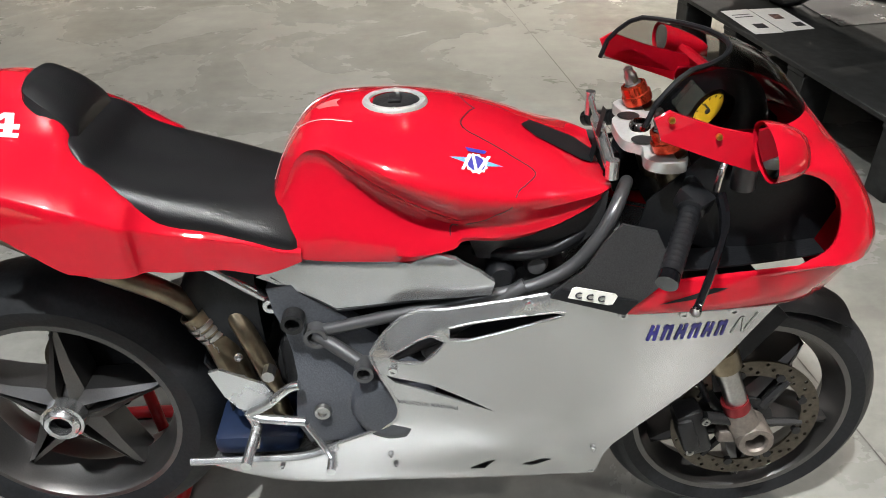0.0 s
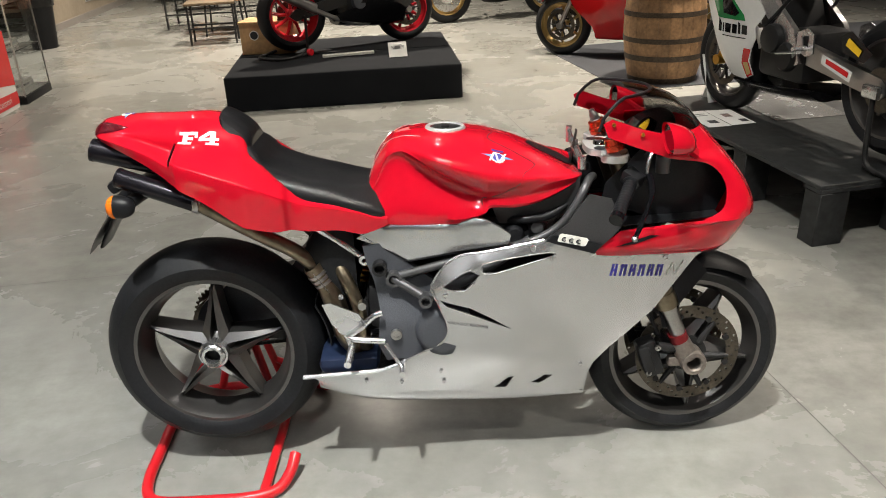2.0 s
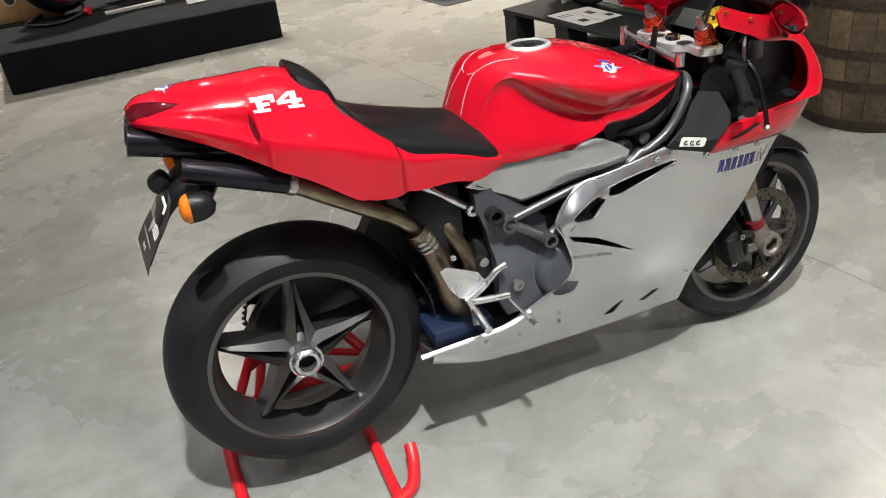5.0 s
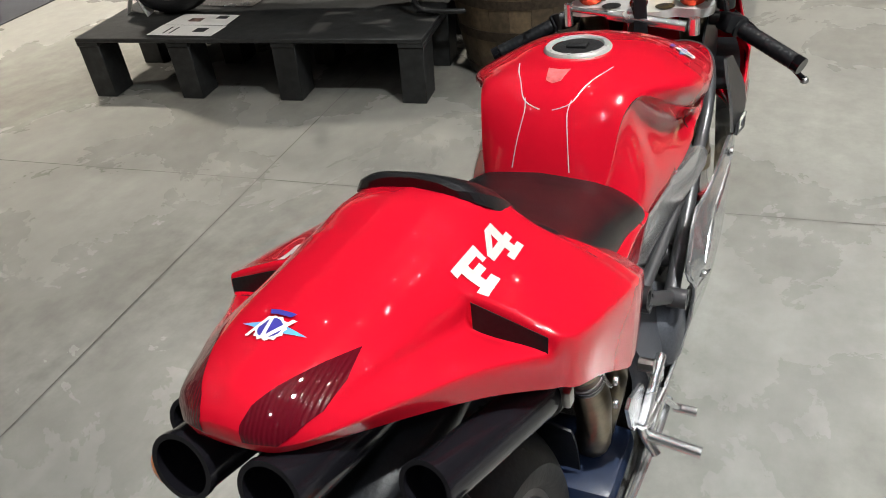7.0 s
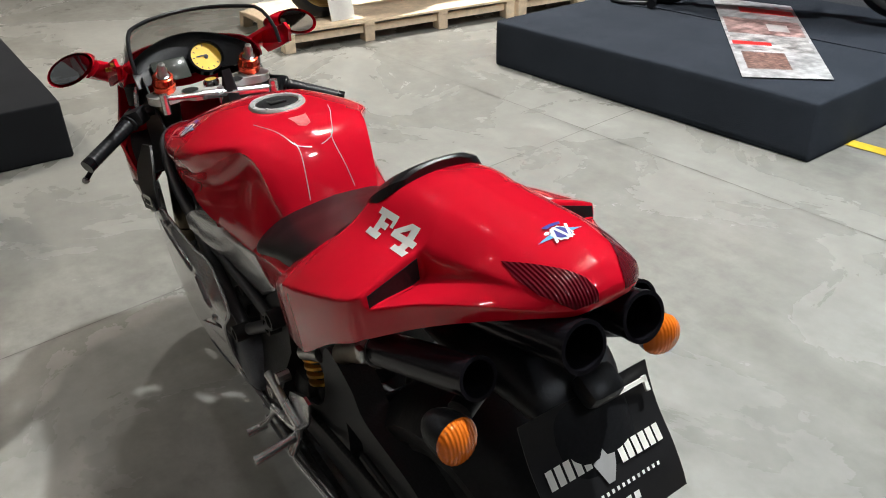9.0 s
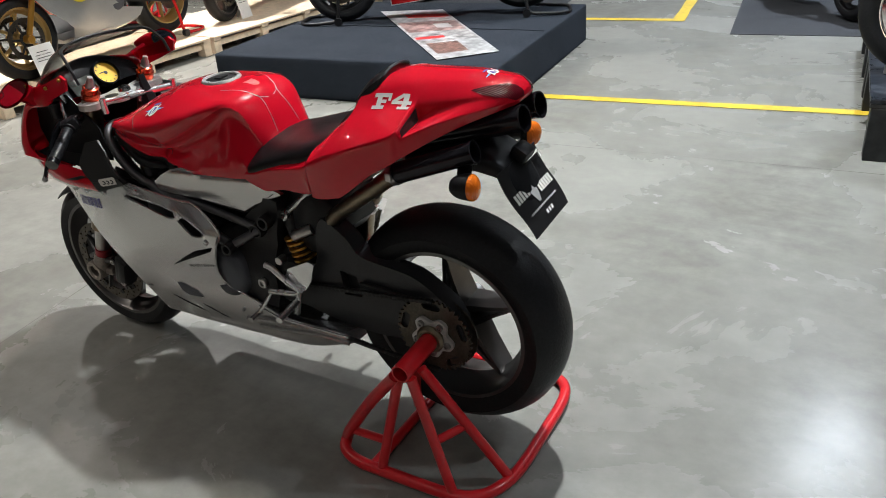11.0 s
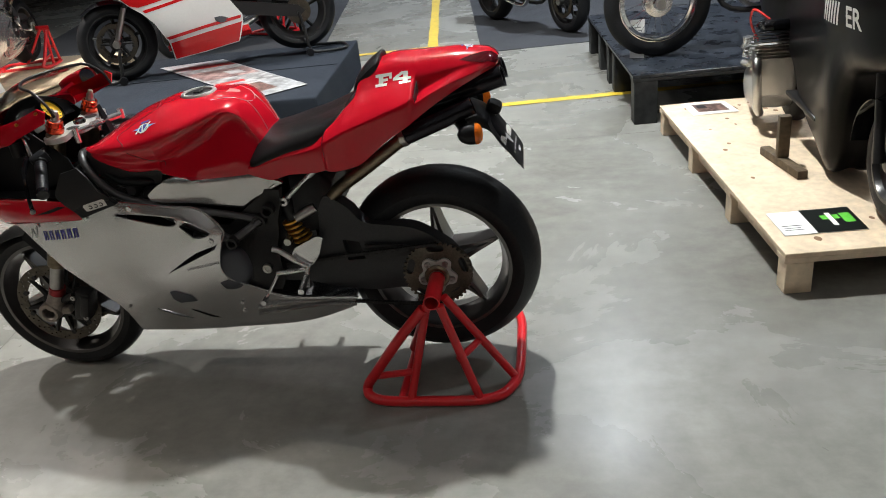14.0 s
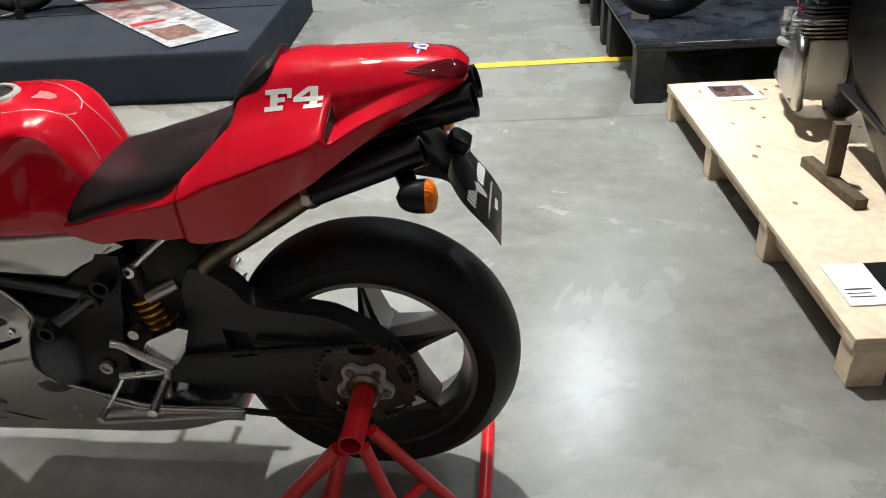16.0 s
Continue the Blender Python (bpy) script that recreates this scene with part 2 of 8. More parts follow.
def panel(outline, y, thick=0.004, step=0.03, side=-1, holes=(), roll=0.0):
    """A sheet over an outline in x and z, bent to y(x, z), with a thickness and openings. side -1: the right hand of the machine."""
    f = y if callable(y) else (lambda x, z: y)

    def dense(poly):
        out = []
        for i in range(len(poly)):
            a, b = Vector(poly[i][:2]), Vector(poly[(i + 1) % len(poly)][:2])
            k = max(1, int((b - a).length / step))
            out += [a.lerp(b, t / k) for t in range(k)]
        return out

    loops = [dense(outline)] + [dense(h) for h in holes]
    co, edges = [], []
    for lp in loops:
        n0 = len(co)
        co += lp
        edges += [(n0 + i, n0 + (i + 1) % len(lp)) for i in range(len(lp))]
    xs, zs = [v.x for v in loops[0]], [v.y for v in loops[0]]
    nx, nz = int((max(xs) - min(xs)) / step) + 1, int((max(zs) - min(zs)) / step) + 1
    for i in range(nx):
        for k in range(nz):
            x, z = min(xs) + (i + 0.5) * step, min(zs) + (k + 0.5 + 0.5 * (i % 2)) * step
            if inside(loops[0], x, z) and not any(inside(h, x, z) for h in loops[1:]):
                if min((v - Vector((x, z))).length for lp in loops for v in lp) > step * 0.4:
                    co.append(Vector((x, z)))
    v2, _, faces, *_ = geometry.delaunay_2d_cdt(co, edges, [], 0, 1e-6)
    keep = []
    for fc in faces:
        cx, cz = sum(v2[i].x for i in fc) / 3, sum(v2[i].y for i in fc) / 3
        if inside(loops[0], cx, cz) and not any(inside(h, cx, cz) for h in loops[1:]):
            keep.append(fc)
    bm = bmesh.new()
    front = [bm.verts.new((v.x, side * f(v.x, v.y), v.y)) for v in v2]
    back = [bm.verts.new((v.x, side * (f(v.x, v.y) - thick), v.y)) for v in v2]
    count = {}
    for fc in keep:
        bm.faces.new([front[i] for i in fc])
        bm.faces.new([back[i] for i in reversed(fc)])
        for i in range(3):
            e = (fc[i], fc[(i + 1) % 3])
            count[tuple(sorted(e))] = count.get(tuple(sorted(e)), 0) + 1
    for (a, b), k in count.items():
        if k == 1:
            bm.faces.new((front[a], front[b], back[b], back[a]))
    bmesh.ops.delete(bm, geom=[v for v in bm.verts if not v.link_faces], context="VERTS")
    return bm


def surface(ctrl):
    """A smooth height over (x, z) through a few control points."""
    p = np.array([c[:2] for c in ctrl], float)
    v = np.array([c[2] for c in ctrl], float)

    def kern(d):
        return np.where(d > 0, d * d * np.log(np.maximum(d, 1e-9)), 0.0)

    n = len(p)
    a = np.zeros((n + 3, n + 3))
    a[:n, :n] = kern(np.linalg.norm(p[:, None] - p[None], axis=2)) + 1e-5 * np.eye(n)
    a[:n, n:], a[n:, :n] = np.c_[np.ones(n), p], np.c_[np.ones(n), p].T
    w = np.linalg.solve(a, np.r_[v, 0, 0, 0])
    return lambda x, z: float(kern(np.hypot(p[:, 0] - x, p[:, 1] - z)) @ w[:n] + w[n] + w[n + 1] * x + w[n + 2] * z)


def loft(sections, per_ring=4, per_len=4, corners=(), caps=True, mirror=True, axis="x"):
    """A body through half cross-sections: each (x, [(y, z), ...]) from the top centre to the bottom centre."""
    m = len(sections[0][1])
    lines = [spline([(x, *s[i]) for x, s in sections], per_len) for i in range(m)]
    bm = bmesh.new()
    rings = []
    for k in range(len(lines[0])):
        half = spline([lines[i][k] for i in range(m)], per_ring, corners=corners)
        ring = list(half)
        if mirror:
            ring += [Vector((v.x, -v.y, v.z)) for v in half[-2:0:-1]] if abs(half[-1].y) < 1e-6 else [Vector((v.x, -v.y, v.z)) for v in half[:0:-1]]
        rings.append([bm.verts.new(v) for v in ring])
    n = len(rings[0])
    for a, b in zip(rings, rings[1:]):
        for i in range(n if mirror else n - 1):
            bm.faces.new((a[i], a[(i + 1) % n], b[(i + 1) % n], b[i]))
    if caps and mirror:
        bm.faces.new(rings[0])
        bm.faces.new(rings[-1][::-1])
    bmesh.ops.remove_doubles(bm, verts=bm.verts, dist=1e-5)
    return bm


def grid(f, nu, nv, thick=0.0, closed_u=False):
    """A sheet f(u, v) with u and v from 0 to 1."""
    bm = bmesh.new()
    g = [[bm.verts.new(f(i / nu, j / nv)) for j in range(nv + 1)] for i in range(nu + 1)]
    for i in range(nu):
        for j in range(nv):
            bm.faces.new((g[i][j], g[i + 1][j], g[i + 1][j + 1], g[i][j + 1]))
    if thick:
        bm.normal_update()
        bmesh.ops.solidify(bm, geom=bm.faces[:], thickness=thick)
    return bm


def lettering(text, size, bold=0.0, shear=0.0, align="CENTER"):
    """Flat letters in x and y, from the built-in font."""
    c = bpy.data.curves.new("letters", "FONT")
    c.body, c.size, c.align_x, c.align_y, c.offset, c.shear, c.resolution_u = text, size, align, "CENTER", bold, shear, 3
    ob = new("letters", c)
    bpy.context.view_layer.update()
    me = bpy.data.meshes.new_from_object(ob.evaluated_get(bpy.context.evaluated_depsgraph_get()))
    bm = bmesh.new()
    bm.from_mesh(me)
    xs, ys = [v.co.x for v in bm.verts], [v.co.y for v in bm.verts]
    moved(bm, Matrix.Translation((-(min(xs) + max(xs)) / 2, -(min(ys) + max(ys)) / 2, 0)))
    bpy.data.objects.remove(ob)
    bpy.data.curves.remove(c)
    bpy.data.meshes.remove(me)
    return bm


def flat_shape(polys):
    bm = bmesh.new()
    for poly in polys:
        bm.faces.new([bm.verts.new((x, y, 0)) for x, y in poly])
    return bm


def wrapped(bm, target, origin, u, v, lift=0.0012, step=0.02):
    """Lays flat shapes on a body: (x, y) goes to origin + x u + y v and then along u x v, backwards, to the body."""
    origin, u, v = Vector(origin), Vector(u).normalized(), Vector(v).normalized()
    w = u.cross(v)
    xs = [q.co.x for q in bm.verts]
    ys = [q.co.y for q in bm.verts]
    for k in range(1, int((max(xs) - min(xs)) / step) + 1):
        bmesh.ops.bisect_plane(bm, geom=bm.verts[:] + bm.edges[:] + bm.faces[:], plane_co=(min(xs) + k * step, 0, 0), plane_no=(1, 0, 0))
    for k in range(1, int((max(ys) - min(ys)) / step) + 1):
        bmesh.ops.bisect_plane(bm, geom=bm.verts[:] + bm.edges[:] + bm.faces[:], plane_co=(0, min(ys) + k * step, 0), plane_no=(0, 1, 0))
    bmesh.ops.triangulate(bm, faces=bm.faces[:])
    tree = tree_of(target)
    for q in bm.verts:
        p = origin + q.co.x * u + q.co.y * v
        hit, normal, _, _ = tree.ray_cast(p + 0.15 * w, -w, 0.5)
        q.co = hit + lift * w if hit else p
    return bm


TREES = {}


def tree_of(ob):
    if ob.name not in TREES:
        bm = bmesh.new()
        bm.from_mesh(ob.data)
        TREES[ob.name] = BVHTree.FromBMesh(bm)
        bm.free()
    return TREES[ob.name]


def mirrored(bm):
    """The same on the machine's other side."""
    for v in bm.verts:
        v.co.y = -v.co.y
    bmesh.ops.reverse_faces(bm, faces=bm.faces)
    return bm


def bolt_head(at, r=0.008, side=-1, h=0.006):
    bm = lathe([(0, h * 0.55), (r * 0.45, h * 0.55), (r * 0.5, h), (r * 0.9, h), (r, h * 0.7), (r, 0)], 14)
    return moved(bm, Matrix.Translation(at) @ (Matrix.Rotation(math.pi, 4, "Z") if side < 0 else Matrix.Identity(4)))

# ---- the hall: floor, walls, ceiling ----


def concrete():
    m = material("polished_concrete", (0.36, 0.345, 0.31), 0.42, grain=0.05, scale=38, bump=0.0003)
    nt = m.node_tree
    b = nt.nodes["Principled BSDF"]
    tc = nt.nodes.new("ShaderNodeTexCoord")
    cloud = nt.nodes.new("ShaderNodeTexNoise")
    cloud.inputs["Scale"].default_value, cloud.inputs["Detail"].default_value, cloud.inputs["Roughness"].default_value = 1.1, 9, 0.62
    cloud.inputs["Distortion"].default_value = 0.5
    speck = nt.nodes.new("ShaderNodeTexNoise")
    speck.inputs["Scale"].default_value, speck.inputs["Detail"].default_value, speck.inputs["Roughness"].default_value = 11.0, 10, 0.66
    spots = nt.nodes.new("ShaderNodeTexVoronoi")
    spots.inputs["Scale"].default_value = 1.6
    for n in (cloud, speck, spots):
        nt.links.new(tc.outputs["Object"], n.inputs["Vector"])
    ramp = nt.nodes.new("ShaderNodeValToRGB")
    e = ramp.color_ramp.elements
    e[0].position, e[0].color = 0.32, (0.164, 0.162, 0.145, 1)
    e[1].position, e[1].color = 0.66, (0.234, 0.234, 0.217, 1)
    mid = e.new(0.5)
    mid.color = (0.199, 0.198, 0.182, 1)
    nt.links.new(cloud.outputs["Fac"], ramp.inputs["Fac"])
    r2 = nt.nodes.new("ShaderNodeMapRange")
    r2.inputs["From Min"].default_value, r2.inputs["From Max"].default_value = 0.25, 0.75
    r2.inputs["To Min"].default_value, r2.inputs["To Max"].default_value = 0.80, 1.18
    nt.links.new(speck.outputs["Fac"], r2.inputs["Value"])
    dark = nt.nodes.new("ShaderNodeMapRange")
    dark.inputs["From Min"].default_value, dark.inputs["From Max"].default_value = 0.010, 0.022
    dark.inputs["To Min"].default_value, dark.inputs["To Max"].default_value = 0.45, 1.0
    nt.links.new(spots.outputs["Distance"], dark.inputs["Value"])
    mul = nt.nodes.new("ShaderNodeMath")
    mul.operation = "MULTIPLY"
    nt.links.new(r2.outputs["Result"], mul.inputs[0])
    nt.links.new(dark.outputs["Result"], mul.inputs[1])
    # pale scuffs, drawn out along the hall
    along = nt.nodes.new("ShaderNodeMapping")
    along.inputs["Scale"].default_value = (2.2, 7.5, 1.0)
    along.inputs["Rotation"].default_value = (0, 0, 0.35)
    nt.links.new(tc.outputs["Object"], along.inputs["Vector"])
    scuff = nt.nodes.new("ShaderNodeTexNoise")
    scuff.inputs["Scale"].default_value, scuff.inputs["Detail"].default_value, scuff.inputs["Roughness"].default_value = 1.0, 10, 0.58
    nt.links.new(along.outputs["Vector"], scuff.inputs["Vector"])
    pale = nt.nodes.new("ShaderNodeMapRange")
    pale.inputs["From Min"].default_value, pale.inputs["From Max"].default_value = 0.45, 0.85
    pale.inputs["To Min"].default_value, pale.inputs["To Max"].default_value = 0.97, 1.22
    nt.links.new(scuff.outputs["Fac"], pale.inputs["Value"])
    worn = nt.nodes.new("ShaderNodeMath")
    worn.operation = "MULTIPLY"
    nt.links.new(mul.outputs[0], worn.inputs[0])
    nt.links.new(pale.outputs["Result"], worn.inputs[1])
    sc = nt.nodes.new("ShaderNodeVectorMath")
    sc.operation = "SCALE"
    nt.links.new(ramp.outputs["Color"], sc.inputs[0])
    nt.links.new(worn.outputs[0], sc.inputs["Scale"])
    nt.links.new(sc.outputs[0], b.inputs["Base Color"])
    rr = nt.nodes.new("ShaderNodeMapRange")
    rr.inputs["From Min"].default_value, rr.inputs["From Max"].default_value = 0.22, 0.78
    rr.inputs["To Min"].default_value, rr.inputs["To Max"].default_value = 0.17, 0.37
    nt.links.new(cloud.outputs["Fac"], rr.inputs["Value"])
    nt.links.new(rr.outputs["Result"], b.inputs["Roughness"])
    return m


CONCRETE = concrete()
WALL_PAINT = material("wall_paint", (0.24, 0.22, 0.20), 0.8, grain=0.05, scale=30, stain=0.12, stain_scale=1.5)
CEILING_PAINT = material("dark_ceiling", (0.10, 0.10, 0.105), 0.85, grain=0.05, scale=20, stain=0.1, stain_scale=1.0)
JOINT = material("saw_cut_dirt", (0.075, 0.070, 0.062), 0.8, grain=0.3, scale=60, stain=0.3, stain_scale=3)
YELLOW_LINE = material("yellow_floor_paint", (0.55, 0.39, 0.03), 0.5, grain=0.12, scale=25, stain=0.25, stain_scale=5)

HALL = (-9.0, -15.0, 10.5, 19.0)  # x0, y0, x1, y1
x0, y0, x1, y1 = HALL
floor = part("floor", box(x1 - x0, y1 - y0, 0.2, ((x0 + x1) / 2, (y0 + y1) / 2, -0.1)), CONCRETE)
tagged(floor, "grey polished concrete floor with thin saw cuts", "floor", kind="structure")
ceiling = part("ceiling", box(x1 - x0, y1 - y0, 0.2, ((x0 + x1) / 2, (y0 + y1) / 2, CEILING + 0.1)), CEILING_PAINT)
tagged(ceiling, "dark painted hall ceiling", "ceiling", kind="structure")
for nm, sx, sy, cx, cy in (("wall_north", x1 - x0, 0.2, (x0 + x1) / 2, y1 + 0.1), ("wall_south", x1 - x0, 0.2, (x0 + x1) / 2, y0 - 0.1), ("wall_east", 0.2, y1 - y0 + 0.4, x1 + 0.1, (y0 + y1) / 2), ("wall_west", 0.2, y1 - y0 + 0.4, x0 - 0.1, (y0 + y1) / 2)):
    w = part(nm, box(sx, sy, CEILING, (cx, cy, CEILING / 2)), WALL_PAINT)
    tagged(w, "plain grey painted hall wall", "wall", kind="structure")


SPOT_GLOW = material("spot_glass", (0.9, 0.9, 0.9), 0.3)
sg = SPOT_GLOW.node_tree.nodes["Principled BSDF"]
sg.inputs["Emission Color"].default_value, sg.inputs["Emission Strength"].default_value = (1.0, 0.96, 0.90, 1), 300.0
SPOT_BODY = material("spot_housing", (0.03, 0.03, 0.03), 0.5, grain=0.1, stain=0.1)
rnd = random.Random(4)
for i in range(8):
    for j in range(10):
        x, y = -5.6 + 1.65 * i + rnd.uniform(-0.4, 0.4), -9.0 + 1.95 * j + rnd.uniform(-0.5, 0.5)
        spot = thing("ceiling_spot", "small black ceiling spot shining on the machines", "lamp", (x, y, CEILING), 0, group="ceiling spots")
        part("stem", rod((0, 0, 0), (0, 0, -0.55), 0.012, 8), SPOT_BODY, spot)
        part("housing", lathe([(0, -0.5), (0.05, -0.51), (0.07, -0.54), (0.07, -0.68), (0.064, -0.68), (0.060, -0.64)], 20, "z"), SPOT_BODY, spot)
        part("bulb", lathe([(0, -0.655), (0.031, -0.655)], 12, "z"), SPOT_GLOW, spot, "glowing lamp glass")


def strip(name, a, b, width, mat, label, lift):
    a, b = Vector(a), Vector(b)
    d = b - a
    n = max(2, int(d.length / 0.25))
    rnd = random.Random(name + str(a))
    side = Vector((-d.y, d.x)).normalized()
    bm = bmesh.new()
    rows = []
    for k in range(n + 1):
        c = a + d * k / n + side * rnd.uniform(-0.0015, 0.0015)
        w = width * rnd.uniform(0.9, 1.1) / 2
        rows.append([bm.verts.new((*(c + side * w), lift)), bm.verts.new((*(c - side * w), lift))])
    for p, q in zip(rows, rows[1:]):
        bm.faces.new((p[0], p[1], q[1], q[0]))
    ob = part(name, bm, mat)
    return tagged(ob, label, "floor marking", kind="structure")


CUT = "thin dark saw cut across the concrete floor"
strip("floor_joint", (0.58, 8.5), (3.815, -14.0), 0.0042, JOINT, CUT, 0.0015)
strip("floor_joint", (-8.5, 0.43), (10.0, 2.48), 0.0042, JOINT, CUT, 0.0022)
strip("floor_joint", (-8.5, -2.86), (10.0, -1.66), 0.0042, JOINT, CUT, 0.0029)
strip("floor_joint", (-8.5, 4.2), (10.0, 6.1), 0.0042, JOINT, CUT, 0.0022)
strip("floor_joint", (-8.5, -6.6), (10.0, -5.0), 0.0042, JOINT, CUT, 0.0029)
strip("floor_joint", (-3.2, 8.5), (-0.6, -14.0), 0.0042, JOINT, CUT, 0.0015)
LINE = "worn yellow painted line on the concrete floor"
strip("floor_line", (1.6, -3.02), (-3.0, -3.52), 0.085, YELLOW_LINE, LINE, 0.004)
strip("floor_line", (0.80, -5.42), (1.65, -12.5), 0.10, YELLOW_LINE, LINE, 0.004)
strip("floor_line", (0.78, -5.46), (2.6, -5.25), 0.09, YELLOW_LINE, LINE, 0.005)

CHALK = material("white_chalk", (0.55, 0.54, 0.50), 0.8, grain=0.4, scale=120)
for cx in (1.325, 1.398):
    pts = spline([(cx - 0.028, -0.862, 0.0012), (cx - 0.005, -0.852, 0.0012), (cx + 0.012, -0.866, 0.0012), (cx - 0.008, -0.888, 0.0012), (cx + 0.026, -0.886, 0.0012)], 5)
    chalk = part("floor_mark", tube(pts, 0.0016, 6, flat=0.5), CHALK)
    tagged(chalk, "thin white chalk squiggle on the concrete floor", "floor marking", kind="structure")

# ---- the motorcycle: wheels ----


def tyre_profile(radius, width, rim_r, flat=0.5):
    pts = []
    n = 18
    for k in range(n + 1):
        a = -math.pi / 2 + math.pi * k / n
        h = width / 2 * math.sin(a)
        drop = (1 - math.cos(a)) if abs(a) < 1.2 else (1 - math.cos(a))
        pts.append((radius - (radius - rim_r) * (abs(math.sin(a)) ** 2.6) * 0.55 - (0.0 if abs(a) < 1.45 else 0.01), h))
    prof = [(rim_r, -width / 2 * 0.78), (rim_r + 0.018, -width / 2 * 0.95)] + pts[1:-1] + [(rim_r + 0.018, width / 2 * 0.95), (rim_r, width / 2 * 0.78)]
    return prof


def wheel(parent, x, z, radius, width, rim_w, rim_mat, spokes="star", tyre_label="black slick-worn tyre", name="wheel", y=0.0, spin=90.0, steer=0.0, rim_r=0.226):
    """A wheel with tyre, rim and spokes at the axle (x, y, z)."""
    place = Matrix.Translation((x, y, z)) @ Matrix.Rotation(radians(steer), 4, "Z")
    tyre = part(name, moved(lathe(tyre_profile(radius, width, rim_r - 0.008), 72, closed=False), place), RUBBER, parent, tyre_label)
    w = rim_w / 2
    prof = [(rim_r + 0.004, -w), (rim_r, -w - 0.004), (rim_r - 0.012, -w - 0.004), (rim_r - 0.017, -w + 0.006), (rim_r - 0.021, -w + 0.02), (rim_r - 0.044, -0.012), (rim_r - 0.05, 0), (rim_r - 0.044, 0.012), (rim_r - 0.021, w - 0.02), (rim_r - 0.017, w - 0.006), (rim_r - 0.012, w + 0.004), (rim_r, w + 0.004), (rim_r + 0.004, w)]
    if spokes == "star":
        prof = [(r if abs(h) > w - 0.03 else r + 0.012, h) for r, h in prof]
    part("rim", moved(lathe(prof, 72), place), rim_mat, tyre)
    rin = rim_r - 0.02
    if spokes == "star":
        for k in range(5):
            # a pointed blade of two legs that meet at the tip, with a slot between them
            bm = bmesh.new()
            tip = rin - 0.010
            for c in (-1, 1):
                edge = [(0.030, 0.036), (0.057, 0.037), (0.118, 0.020), (tip, 0.005)]
                slot = [(0.030, 0.012), (0.066, 0.011), (0.122, 0.0045), (tip - 0.022, 0.0)]
                rows = [[bm.verts.new((a, h, c * e)) for (a, e), h in zip(edge, (-0.052, -0.050, -0.046, -0.040))],
                        [bm.verts.new((a, h, c * e)) for (a, e), h in zip(slot, (-0.066, -0.065, -0.058, -0.048))],
                        [bm.verts.new((a, 0.03, c * e)) for a, e in slot],
                        [bm.verts.new((a, 0.03, c * e * 0.85)) for a, e in edge]]
                for q in range(4):
                    one, two = rows[q], rows[(q + 1) % 4]
                    for i in range(3):
                        bm.faces.new((one[i], one[i + 1], two[i + 1], two[i]))
                bm.faces.new([r[0] for r in rows])
                bm.faces.new([r[3] for r in rows])
            bm.normal_update()
            bmesh.ops.recalc_face_normals(bm, faces=bm.faces)
            part("spoke", moved(bm, place @ Matrix.Rotation(radians(-spin - 72 * k), 4, "Y")), rim_mat, tyre, angle=20)
    elif spokes == "wire":
        bms = []
        for k in range(36):
            a = 2 * math.pi * k / 36
            b = a + (0.32 if k % 2 else -0.32)
            s = 0.03 if k % 4 < 2 else -0.03
            bms.append(rod((0.045 * math.cos(b), s, 0.045 * math.sin(b)), (rin * math.cos(a), 0, rin * math.sin(a)), 0.0016, 5))
        part("spoke", moved(joined(*bms), place), CHROME, tyre, "thin chromed wire spokes")
    else:
        n = int(spokes)
        for k in range(n):
            bm = joined(tube(spline([(0.035, 0, 0.0), (0.1, 0, 0.006), (rin + 0.004, 0, 0.0)], 4), [0.017, 0.015, 0.014, 0.013, 0.0125, 0.012, 0.012, 0.013, 0.016], 8, flat=1.3))
            part("spoke", moved(bm, place @ Matrix.Rotation(radians(-spin) - 2 * math.pi * k / n, 4, "Y")), rim_mat, tyre)
    part("hub", moved(lathe([(0, -0.055), (0.02, -0.055), (0.034, -0.05), (0.05, -0.035), (0.052, 0), (0.05, 0.035), (0.034, 0.05), (0.02, 0.055), (0, 0.055)], 28), place), rim_mat, tyre)
    return tyre


